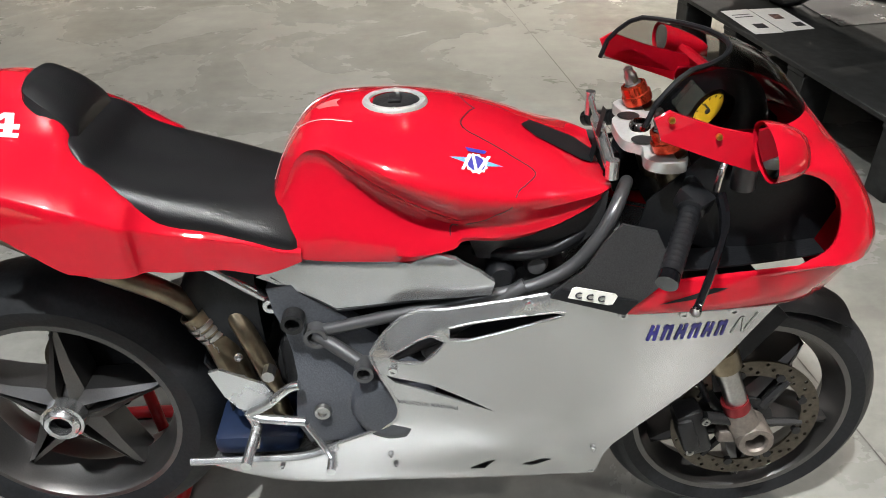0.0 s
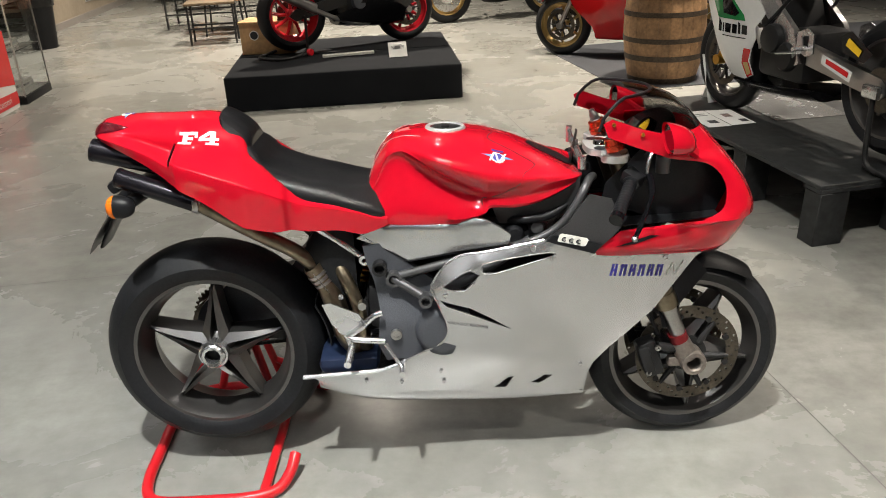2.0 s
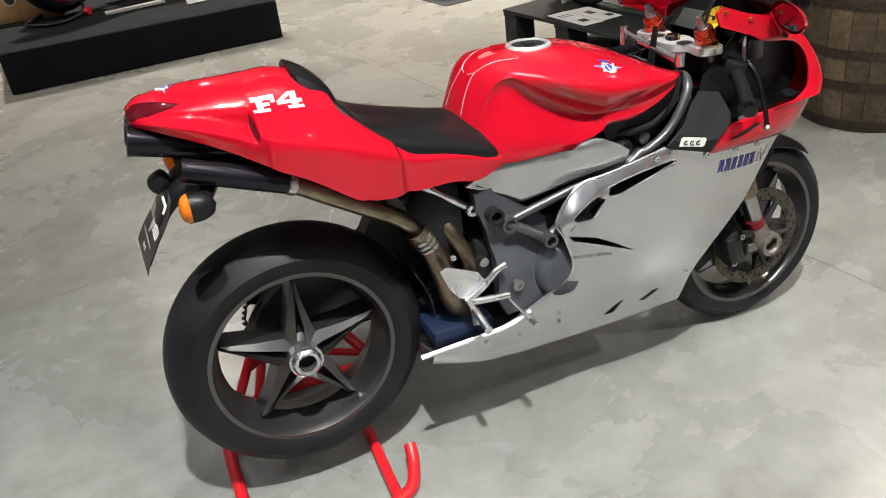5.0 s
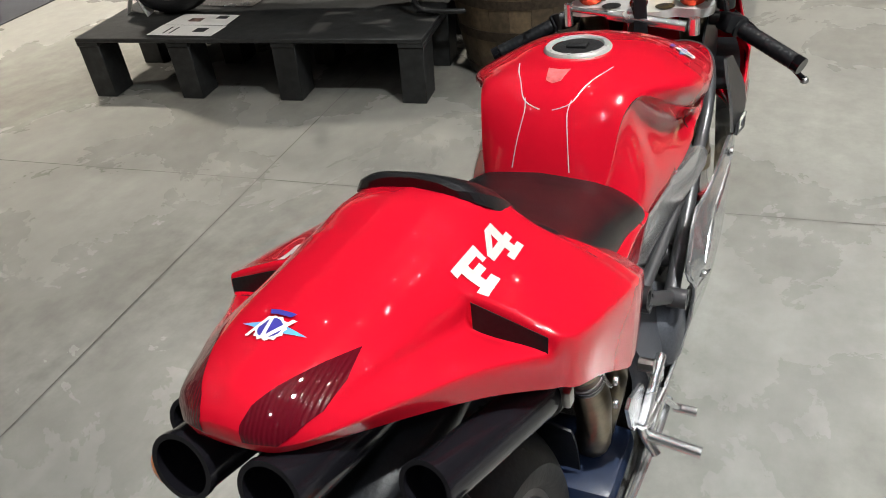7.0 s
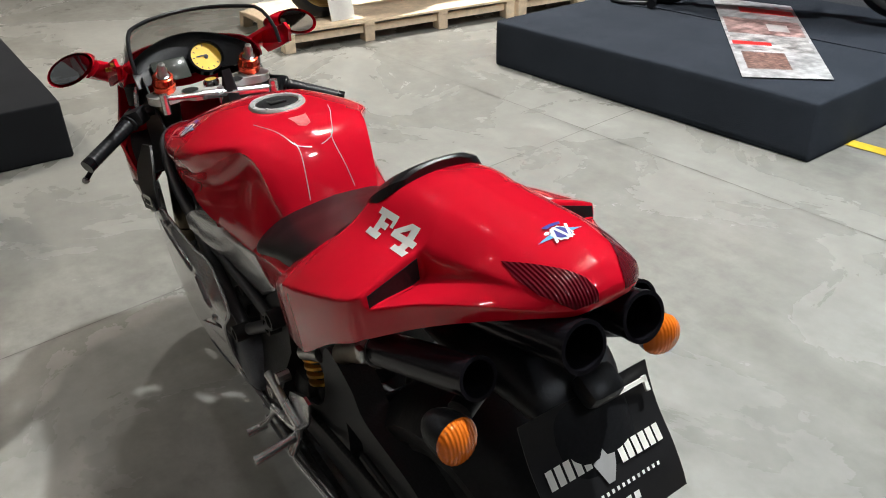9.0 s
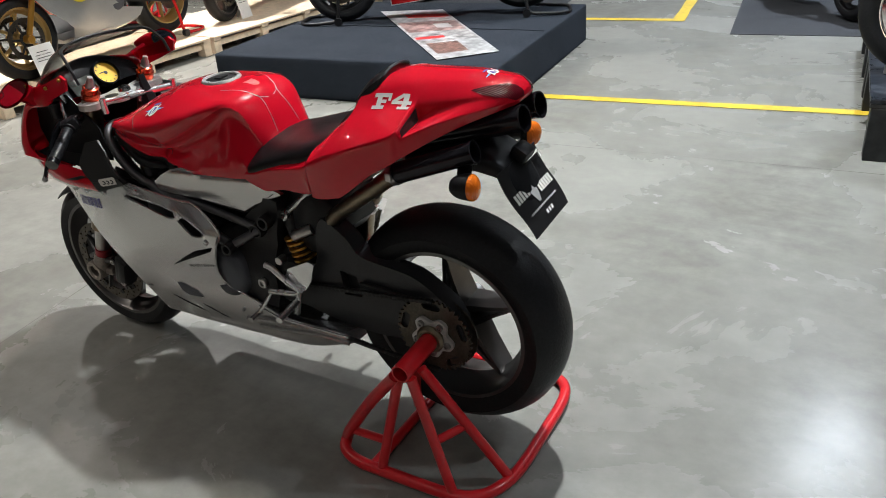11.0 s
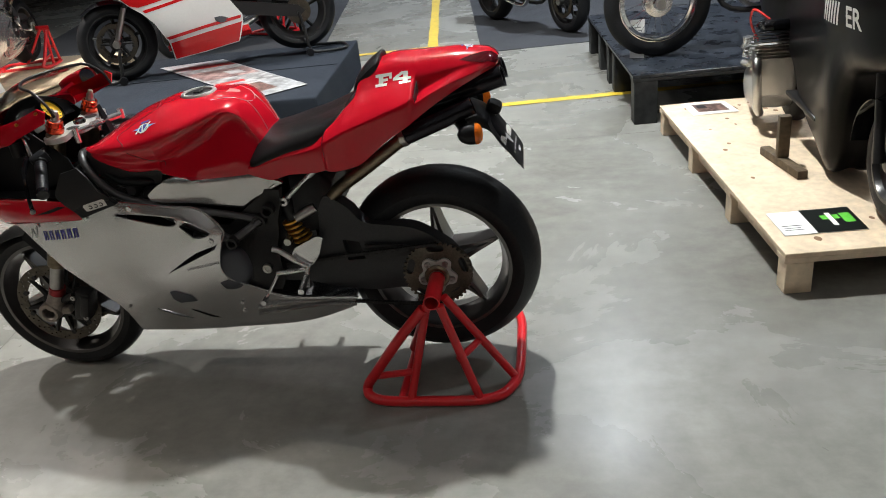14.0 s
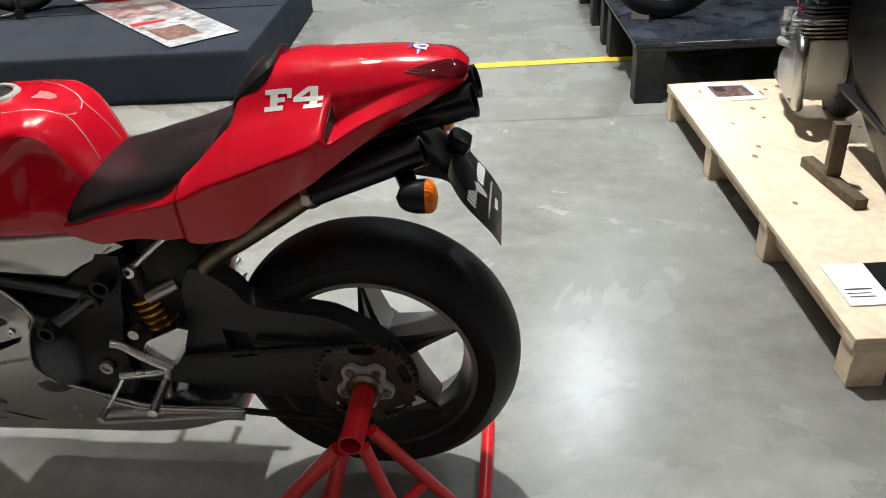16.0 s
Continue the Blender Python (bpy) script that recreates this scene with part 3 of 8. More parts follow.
def brake_disc(parent, x, y, z, r=0.155, steer=0.0, mat=None, holes=True, spin=0.0):
    place = Matrix.Translation((x, y, z)) @ Matrix.Rotation(radians(steer + spin), 4, "Y")
    mat = mat or DISC_STEEL

    def ring(r0, r1, n, cut):
        outer = [(r1 * math.cos(2 * math.pi * k / n), r1 * math.sin(2 * math.pi * k / n)) for k in range(n)]
        hs = [[(r0 * math.cos(2 * math.pi * k / 48), r0 * math.sin(2 * math.pi * k / 48)) for k in range(48)]]
        for k in range(cut):
            a = 2 * math.pi * k / cut
            rr = (r0 + r1) / 2 + (r1 - r0) * 0.28 * ((k % 3) - 1)
            hs.append([(rr * math.cos(a) + 0.0042 * math.cos(2 * math.pi * q / 7), rr * math.sin(a) + 0.0042 * math.sin(2 * math.pi * q / 7)) for q in range(7)])
        return panel(outer, 0.0025, 0.005, 0.02, -1, hs)

    disc = part("brake_disc", moved(ring(r * 0.76, r, 64, 54 if holes else 0), place), mat, parent, "drilled brake disc browned by heat")
    carrier = [moved(tube([(0.045, 0, 0), (r * 0.8, 0, 0.012)], [0.011, 0.007], 6), Matrix.Rotation(2 * math.pi * k / 6, 4, "Y")) for k in range(6)]
    carrier.append(lathe([(0.036, -0.004), (0.056, -0.004), (0.056, 0.004), (0.036, 0.004)], 28, closed=True))
    carrier += [moved(lathe([(0.0, -0.005), (0.009, -0.005), (0.009, 0.005), (0.0, 0.005)], 12), Matrix.Rotation(2 * math.pi * (k + 0.12) / 9, 4, "Y") @ Matrix.Translation((r * 0.79, 0, 0))) for k in range(9)]
    part("disc_carrier", moved(joined(*carrier), place), DARK_CAST, disc)
    return disc


LEAN = 2.6  # the stand lets the machine lean to its left
bike = thing("sport_motorcycle", "glossy red and silver sport motorcycle propped on a red stand", "motorcycle")
bike.matrix_basis = Matrix.Translation((0, 0, 0.97)) @ Matrix.Rotation(radians(-LEAN), 4, "X") @ Matrix.Translation((0, 0, -0.97))
rear_wheel = wheel(bike, 0, 0.373, 0.318, 0.188, 0.150, GUNMETAL, "star", "broad black worn tyre on a gunmetal star wheel", "rear_wheel", spin=86, rim_r=0.230)
part("axle_nut", joined(moved(lathe([(0.021, -0.012), (0.023, -0.03), (0.031, -0.032), (0.036, -0.026), (0.036, 0.01), (0.03, 0.02)], 10), pose(0, -0.074, 0.374)), moved(lathe([(0.036, -0.02), (0.042, -0.018), (0.042, 0.01)], 32), pose(0, -0.074, 0.374))), ALLOY, rear_wheel, "large pale alloy axle nut")
part("axle_bore", moved(lathe([(0, -0.0), (0.024, 0.0), (0.024, -0.02)], 20), pose(0, -0.076, 0.374)), BLACK_PLASTIC, rear_wheel)
front_wheel = wheel(bike, 1.372, 0.287, 0.287, 0.120, 0.094, GUNMETAL, "star", "black front tyre on a gunmetal wheel", "front_wheel", spin=60)
for s in (-1, 1):
    brake_disc(front_wheel, 1.372, s * 0.068, 0.287, 0.152, spin=13)

# ---- the motorcycle: bodywork ----
TAIL = [
    (-0.229, [(0, 1.026), (0.012, 1.025), (0.022, 1.022), (0.027, 1.018), (0.030, 1.013), (0.026, 1.008), (0, 1.006)]),
    (-0.220, [(0, 1.036), (0.022, 1.033), (0.038, 1.025), (0.045, 1.018), (0.049, 1.010), (0.043, 1.001), (0, 0.997)]),
    (-0.195, [(0, 1.050), (0.034, 1.043), (0.057, 1.029), (0.066, 1.020), (0.074, 1.007), (0.066, 0.994), (0, 0.986)]),
    (-0.120, [(0, 1.058), (0.046, 1.048), (0.080, 1.025), (0.090, 1.010), (0.116, 0.991), (0.110, 0.966), (0, 0.955)]),
    (-0.060, [(0, 1.057), (0.052, 1.046), (0.088, 1.014), (0.100, 0.988), (0.146, 0.974), (0.142, 0.938), (0, 0.92)]),
    (-0.022, [(0, 1.056), (0.055, 1.044), (0.096, 1.006), (0.106, 0.974), (0.172, 0.960), (0.168, 0.918), (0, 0.90)]),
    (-0.004, [(0, 1.056), (0.057, 1.043), (0.098, 1.004), (0.107, 0.968), (0.186, 0.955), (0.182, 0.908), (0, 0.895)]),
    (0.004, [(0, 1.056), (0.058, 1.043), (0.099, 1.004), (0.118, 0.995), (0.192, 0.968), (0.189, 0.905), (0, 0.892)]),
    (0.022, [(0, 1.056), (0.058, 1.042), (0.100, 1.003), (0.132, 0.990), (0.203, 0.960), (0.200, 0.893), (0, 0.89)]),
    (0.080, [(0, 1.053), (0.062, 1.040), (0.108, 0.997), (0.155, 0.974), (0.213, 0.940), (0.208, 0.860), (0, 0.85)]),
    (0.160, [(0, 1.020), (0.066, 1.014), (0.113, 0.978), (0.160, 0.952), (0.219, 0.912), (0.214, 0.800), (0, 0.79)]),
    (0.186, [(0, 0.950), (0.066, 0.950), (0.112, 0.958), (0.160, 0.940), (0.219, 0.903), (0.213, 0.790), (0, 0.785)]),
    (0.210, [(0, 0.910), (0.066, 0.910), (0.118, 0.936), (0.160, 0.928), (0.218, 0.894), (0.211, 0.783), (0, 0.78)]),
    (0.245, [(0, 0.890), (0.07, 0.890), (0.128, 0.902), (0.162, 0.902), (0.212, 0.876), (0.206, 0.776), (0, 0.77)]),
    (0.268, [(0, 0.870), (0.07, 0.870), (0.130, 0.880), (0.162, 0.886), (0.206, 0.864), (0.200, 0.776), (0, 0.77)]),
    (0.284, [(0, 0.855), (0.07, 0.855), (0.132, 0.862), (0.156, 0.868), (0.184, 0.850), (0.182, 0.772), (0, 0.765)]),
    (0.320, [(0, 0.835), (0.07, 0.835), (0.134, 0.838), (0.153, 0.843), (0.172, 0.834), (0.171, 0.762), (0, 0.76)]),
    (0.400, [(0, 0.800), (0.07, 0.800), (0.128, 0.818), (0.147, 0.824), (0.164, 0.815), (0.160, 0.756), (0, 0.75)]),
    (0.455, [(0, 0.785), (0.07, 0.785), (0.125, 0.802), (0.145, 0.808), (0.160, 0.800), (0.156, 0.742), (0, 0.735)]),
    (0.490, [(0, 0.780), (0.07, 0.780), (0.122, 0.786), (0.144, 0.793), (0.158, 0.787), (0.154, 0.748), (0, 0.745)]),
    (0.528, [(0, 0.778), (0.07, 0.778), (0.120, 0.780), (0.142, 0.784), (0.155, 0.780), (0.152, 0.762), (0, 0.765)]),
]
# a tight rounding along the widest line of the flank
TAIL = [(x, [*r[:4], (r[4][0] * 0.80 + r[3][0] * 0.20, r[4][1] * 0.80 + r[3][1] * 0.20), (r[4][0] * 0.86 + r[5][0] * 0.14, r[4][1] * 0.86 + r[5][1] * 0.14), *r[5:]]) for x, r in TAIL]
tail = part("tail_fairing", loft(TAIL, 5, 5, corners=(6,)), RED, bike, "glossy red tail fairing", angle=48)


def both(name, bm, mat, parent, label=""):
    """A part on the right side and its mirror image on the left."""
    twin = bm.copy()
    part(name, bm, mat, parent, label)
    part(name, mirrored(twin), mat, parent, label)


# dark mouth of the air outlet, under the overhang of the shoulder
both("air_outlet", grid(lambda u, v: Vector((-0.0055 + 0.003 * u, -(0.108 + 0.074 * v), (0.958 - 0.006 * v) * (1 - u) + (0.996 - 0.026 * v) * u)), 6, 8, 0.001), BLACK_PLASTIC, tail)
LENS = [(0.069, 0.078), (0.052, 0.058), (0.036, 0.037), (0.024, 0.018), (0.019, 0.002), (0.019, -0.011), (0.046, -0.008), (0.057, 0.004), (0.068, 0.024), (0.072, 0.050)]
both("tail_lamp", wrapped(flat_shape([LENS]), tail, (-0.30, 0, 1.10), (0, -1, 0), (0.7071, 0, 0.7071), 0.0016, 0.008), TAIL_LENS, tail, "dark red ribbed tail lamp lens")

part("rear_pad", loft([
    (0.106, [(0, 1.0570), (0.030, 1.054), (0.050, 1.047), (0.056, 1.039), (0.03, 1.034), (0, 1.034)]),
    (0.116, [(0, 1.0580), (0.044, 1.054), (0.070, 1.041), (0.078, 1.026), (0.05, 1.014), (0, 1.014)]),
    (0.150, [(0, 1.036), (0.054, 1.032), (0.082, 1.016), (0.091, 0.996), (0.06, 0.978), (0, 0.978)]),
    (0.176, [(0, 1.010), (0.056, 1.006), (0.082, 0.992), (0.090, 0.975), (0.06, 0.96), (0, 0.96)]),
    (0.186, [(0, 0.992), (0.050, 0.988), (0.076, 0.978), (0.083, 0.964), (0.06, 0.952), (0, 0.952)]),
], 3, 3, corners=(2, 3)), LEATHER, tail, "black padded back rest with hard edges", angle=24)

seat = part("seat", loft([
    (0.176, [(0, 0.980), (0.05, 0.979), (0.092, 0.975), (0.108, 0.960), (0.09, 0.93), (0, 0.92)]),
    (0.200, [(0, 0.957), (0.06, 0.958), (0.110, 0.956), (0.132, 0.936), (0.11, 0.90), (0, 0.89)]),
    (0.235, [(0, 0.918), (0.06, 0.921), (0.120, 0.918), (0.146, 0.898), (0.13, 0.87), (0, 0.86)]),
    (0.310, [(0, 0.890), (0.07, 0.892), (0.132, 0.884), (0.157, 0.850), (0.13, 0.82), (0, 0.82)]),
    (0.390, [(0, 0.876), (0.065, 0.874), (0.122, 0.864), (0.154, 0.832), (0.13, 0.79), (0, 0.79)]),
    (0.440, [(0, 0.866), (0.06, 0.862), (0.108, 0.853), (0.154, 0.820), (0.13, 0.78), (0, 0.78)]),
    (0.478, [(0, 0.862), (0.055, 0.857), (0.100, 0.846), (0.153, 0.809), (0.13, 0.77), (0, 0.77)]),
    (0.510, [(0, 0.860), (0.05, 0.853), (0.095, 0.838), (0.150, 0.797), (0.13, 0.77), (0, 0.77)]),
    (0.522, [(0, 0.855), (0.05, 0.845), (0.095, 0.826), (0.145, 0.793), (0.12, 0.765), (0, 0.76)]),
], 4, 5), LEATHER, bike, "black vinyl rider seat with a low worn middle")

tank = part("fuel_tank", loft([
    (0.470, [(0, 0.840), (0.035, 0.836), (0.068, 0.824), (0.085, 0.810), (0.090, 0.798), (0.104, 0.770), (0, 0.760)]),
    (0.498, [(0, 0.908), (0.048, 0.902), (0.084, 0.880), (0.101, 0.855), (0.104, 0.835), (0.132, 0.763), (0, 0.755)]),
    (0.535, [(0, 0.958), (0.058, 0.953), (0.094, 0.942), (0.112, 0.930), (0.112, 0.895), (0.144, 0.760), (0, 0.750)]),
    (0.575, [(0, 0.977), (0.070, 0.972), (0.112, 0.962), (0.126, 0.950), (0.117, 0.916), (0.149, 0.758), (0, 0.750)]),
    (0.615, [(0, 0.981), (0.082, 0.974), (0.140, 0.954), (0.146, 0.932), (0.122, 0.896), (0.153, 0.758), (0, 0.750)]),
    (0.660, [(0, 0.981), (0.090, 0.973), (0.170, 0.940), (0.164, 0.905), (0.133, 0.872), (0.157, 0.758), (0, 0.750)]),
    (0.720, [(0, 0.979), (0.094, 0.970), (0.188, 0.922), (0.177, 0.874), (0.146, 0.843), (0.161, 0.760), (0, 0.755)]),
    (0.780, [(0, 0.971), (0.096, 0.961), (0.192, 0.904), (0.180, 0.848), (0.158, 0.825), (0.165, 0.780), (0, 0.770)]),
    (0.800, [(0, 0.967), (0.095, 0.956), (0.191, 0.900), (0.181, 0.846), (0.168, 0.830), (0.162, 0.796), (0, 0.790)]),
    (0.870, [(0, 0.946), (0.090, 0.936), (0.184, 0.889), (0.180, 0.850), (0.172, 0.828), (0.158, 0.793), (0, 0.790)]),
    (0.940, [(0, 0.912), (0.085, 0.908), (0.166, 0.884), (0.174, 0.860), (0.164, 0.836), (0.150, 0.808), (0, 0.800)]),
    (1.005, [(0, 0.876), (0.080, 0.878), (0.140, 0.874), (0.156, 0.864), (0.149, 0.850), (0.135, 0.838), (0, 0.825)]),
    (1.042, [(0, 0.856), (0.070, 0.860), (0.110, 0.866), (0.122, 0.862), (0.115, 0.857), (0.100, 0.852), (0, 0.848)]),
], 5, 6, corners=(3,)), RED, bike, "glossy red fuel tank with hollow knee recesses", angle=34)

part("filler_ring", moved(joined(lathe([(0.042, 0.001), (0.0435, 0.0045), (0.052, 0.0045), (0.0555, 0.0), (0.0555, -0.01)], 40, "z"), *[moved(lathe([(0, 0.0075), (0.003, 0.0075), (0.003, 0.0)], 8, "z"), Matrix.Rotation(k * math.pi / 4, 4, "Z") @ pose(0.0475, 0, -0.0015)) for k in range(8)]), pose(0.692, 0, 0.9795, 0, 1.5, 0)), PALE_ALLOY, tank, "pale alloy filler ring")
part("filler_cap", moved(joined(lathe([(0, 0.002), (0.036, 0.002), (0.0425, -0.001), (0.043, -0.008)], 32, "z"), box(0.022, 0.034, 0.006, (0, 0, 0.004), 0.002)), pose(0.692, 0, 0.9795)), DARK_CAST, tank, "dark filler cap with a key flap")
part("tank_top_recess", wrapped(flat_shape([[(-0.05, -0.01), (-0.03, 0.035), (0.05, 0.05), (0.085, 0.03), (0.09, -0.03), (0.05, -0.05), (-0.03, -0.035)]]), tank, (0.955, 0, 0.96), (1, 0, 0), (0, 1, 0), 0.003), BLACK_PLASTIC, tank, "black recess with wiring in the tank's front")
tank_tree = tree_of(tank)
SEAM_DARK = material("seam_shadow_gap", (0.10, 0.004, 0.006), 0.6, grain=0.1, stain=0.1)
for s in (-1, 1):
    for pts in ([(0.835, 0, 0.99), (0.817, 0.03, 0.985), (0.808, 0.084, 0.976), (0.873, 0.118, 0.939), (0.916, 0.143, 0.909), (0.877, 0.173, 0.876)], [(0.877, 0.173, 0.876), (0.789, 0.141, 0.827), (0.778, 0.153, 0.798)]):
        line = [tank_tree.find_nearest(Vector((x, s * y, z)))[0] for x, y, z in spline(pts, 8)]
        part("tank_seam", tube(line, 0.0014, 6), SEAM_DARK, tank, "fine seam of the tank cover")
# pale scratches left by a removed pad, and its faded emblem
for s in (-1, 1):
    for pts in ([(0.625, 0.078, 0.985), (0.592, 0.067, 0.984), (0.56, 0.052, 0.974), (0.532, 0.039, 0.959), (0.523, 0.024, 0.952), (0.520, 0.010, 0.948)], [(0.534, 0.037, 0.960), (0.518, 0.034, 0.944), (0.497, 0.040, 0.905), (0.478, 0.046, 0.866)]):
        line = [tank_tree.find_nearest(Vector((x, s * y, z)))[0] for x, y, z in spline(pts, 6)]
        part("adhesive_line", tube(line, 0.0009, 6), SILVER_VINYL, tank, "pale line left by a removed pad")
part("faded_emblem", wrapped(flat_shape([[(-0.017, -0.012), (0.017, -0.018), (0.012, 0.0), (0.017, 0.018), (-0.017, 0.012), (-0.024, 0.0)]]), tank, (0.585, 0, 0.97), (0.92, 0, 0.35), (0, 1, 0), 0.0012, 0.01), material("faded_pink_mark", (0.62, 0.12, 0.12), 0.5, grain=0.4, scale=90), tank, "faded emblem")


def emblem(body, origin, u, v, size, tag="badge"):
    """A winged badge drawn as plain shapes."""
    k = size
    wing = [[(-1.08 * k, 0.1 * k), (-0.3 * k, 0.24 * k), (-0.3 * k, -0.06 * k)], [(1.08 * k, 0.1 * k), (0.3 * k, -0.06 * k), (0.3 * k, 0.24 * k)]]
    b = part(tag, wrapped(flat_shape(wing[:1]), body, origin, u, v, 0.0012, 0.01), SKY_VINYL, body, "blue winged emblem")
    part("emblem_wing", wrapped(flat_shape(wing[1:]), body, origin, u, v, 0.0012, 0.01), SKY_VINYL, b)
    disc = [[(0.42 * k * (1 + 0.16 * (i % 2)) * math.cos(i * math.pi / 12), 0.42 * k * (1 + 0.16 * (i % 2)) * math.sin(i * math.pi / 12)) for i in range(24)]]
    part("emblem_disc", wrapped(flat_shape(disc), body, origin, u, v, 0.0018, 0.01), WHITE_VINYL, b)
    disc = [[(0.36 * k * math.cos(i * math.pi / 10), 0.36 * k * math.sin(i * math.pi / 10)) for i in range(20)]]
    part("emblem_field", wrapped(flat_shape(disc), body, origin, u, v, 0.0024, 0.01), BLUE_VINYL, b)
    part("emblem_crown", wrapped(flat_shape([[(-0.34 * k, 0.52 * k), (0.34 * k, 0.52 * k), (0.44 * k, 0.70 * k), (-0.44 * k, 0.70 * k)]]), body, origin, u, v, 0.0024, 0.01), BLUE_VINYL, b)
    zig = [[(-0.6 * k, -0.4 * k), (-0.48 * k, -0.4 * k), (-0.15 * k, 0.4 * k), (-0.3 * k, 0.4 * k)], [(-0.2 * k, 0.4 * k), (-0.08 * k, 0.4 * k), (0.08 * k, -0.4 * k), (-0.05 * k, -0.4 * k)], [(0.0 * k, -0.4 * k), (0.13 * k, -0.4 * k), (0.6 * k, 0.45 * k), (0.45 * k, 0.45 * k)]]
    for q in zig:
        part("emblem_stroke", wrapped(flat_shape([q]), body, origin, u, v, 0.003, 0.01), WHITE_VINYL, b)


emblem(tank, (0.822, -0.16, 0.938), (0.97, 0.0, -0.22), (0.1, 0.75, 0.66), 0.040)
emblem(tank, (0.822, 0.16, 0.938), (-0.97, 0.0, 0.22), (0.1, -0.75, 0.66), 0.040)
emblem(tail, (-0.148, 0, 1.055), (0, -1, 0), (1, 0, 0.1), 0.030)


def number_mark(s):
    """F4 with slab serifs, on the shoulder of the tail."""
    bars = [(-0.062, 0.013, 0.050, 0.012), (-0.052, -0.014, 0.014, 0.027), (-0.020, 0.002, 0.008, 0.011), (-0.038, -0.006, 0.014, 0.011), (-0.062, -0.026, 0.036, 0.012),
            (0.022, 0.003, 0.014, 0.023), (-0.008, -0.008, 0.054, 0.011), (0.022, -0.016, 0.014, 0.008), (0.012, -0.026, 0.035, 0.010)]
    polys = [[(x, y), (x + w, y), (x + w, y + h), (x, y + h)] for x, y, w, h in bars] + [[(-0.008, 0.003), (0.006, 0.003), (0.022, 0.016), (0.022, 0.026), (0.018, 0.026)]]
    bm = flat_shape([[(x * 0.95 + 0.006, y * 0.80) for x, y in q] for q in polys])
    bm = wrapped(bm, tail, (0.061, s * 0.101, 1.003), (-s * 0.99, 0.0, s * 0.07), (0.03, -s * 0.66, 0.75), 0.0012, 0.012)
    part("number_mark", bm, SHADED_MARK, tail, "white letters F4, greyed as in shade")


number_mark(-1)
number_mark(1)

# side fairing: one bent sheet a side, with its vents cut through
SIDE = surface([(0.64, 0.60, 0.214), (0.70, 0.67, 0.220), (0.90, 0.715, 0.226), (1.05, 0.685, 0.216), (0.44, 0.315, 0.168), (0.28, 0.335, 0.165), (1.04, 0.326, 0.172), (0.86, 0.235, 0.128), (1.06, 0.225, 0.128), (0.55, 0.265, 0.146), (0.82, 0.48, 0.212), (1.22, 0.48, 0.162), (1.34, 0.62, 0.140), (1.20, 0.655, 0.186), (0.655, 0.45, 0.198), (0.85, 0.35, 0.186), (1.12, 0.37, 0.168)])


def flute(x, z):
    """The side sheet with the body line under the vents; its horn above the vents bends in towards the frame."""
    y = SIDE(x, z) + 0.010 * math.exp(-((z - 0.605 + 0.12 * (x - 0.65)) / 0.05) ** 2) * max(0.0, min(1.0, (0.80 - x) / 0.15))
    line = float(np.interp(x, (0.633, 0.692, 0.768, 0.850, 0.940, 1.05), (0.585, 0.632, 0.667, 0.686, 0.712, 0.76)))
    return y - 0.55 * max(0.0, z - line) - 0.5 * max(0.0, 0.664 - x) * max(0.0, min(1.0, (z - 0.55) / 0.03))


FAIRING = [(0.929, 0.722), (0.845, 0.706), (0.763, 0.692), (0.715, 0.684), (0.675, 0.660), (0.633, 0.602), (0.645, 0.565), (0.668, 0.500), (0.672, 0.462), (0.652, 0.428), (0.600, 0.398), (0.553, 0.374), (0.487, 0.346), (0.400, 0.338), (0.276, 0.330), (0.300, 0.315), (0.366, 0.283), (0.450, 0.266), (0.560, 0.252), (0.731, 0.238), (0.863, 0.215), (1.000, 0.208), (1.058, 0.205), (1.062, 0.290), (1.075, 0.330), (1.119, 0.378), (1.175, 0.425), (1.235, 0.475), (1.295, 0.550), (1.352, 0.622), (1.375, 0.634), (1.250, 0.655), (1.150, 0.668), (1.058, 0.685), (1.000, 0.702)]
VENTS = [
    [(0.957, 0.681), (0.940, 0.689), (0.850, 0.680), (0.768, 0.664), (0.768, 0.640), (0.802, 0.637), (0.897, 0.664)],
    [(0.760, 0.633), (0.734, 0.648), (0.692, 0.626), (0.664, 0.608), (0.680, 0.596), (0.722, 0.592)],
    [(0.846, 0.466), (0.784, 0.507), (0.733, 0.537), (0.656, 0.563), (0.670, 0.545), (0.738, 0.515)],
]
VENTS_LOW = {-1: [[(0.800, 0.246), (0.835, 0.286), (0.852, 0.292), (0.840, 0.264), (0.832, 0.242)], [(0.905, 0.262), (0.940, 0.294), (0.962, 0.290), (0.925, 0.256)]],
             1: [[(0.948, 0.318), (0.925, 0.312), (0.888, 0.286), (0.845, 0.250), (0.882, 0.262), (0.920, 0.290)], [(0.835, 0.304), (0.815, 0.298), (0.785, 0.275), (0.748, 0.250), (0.780, 0.256), (0.806, 0.276)]]}
side_fairings = {}
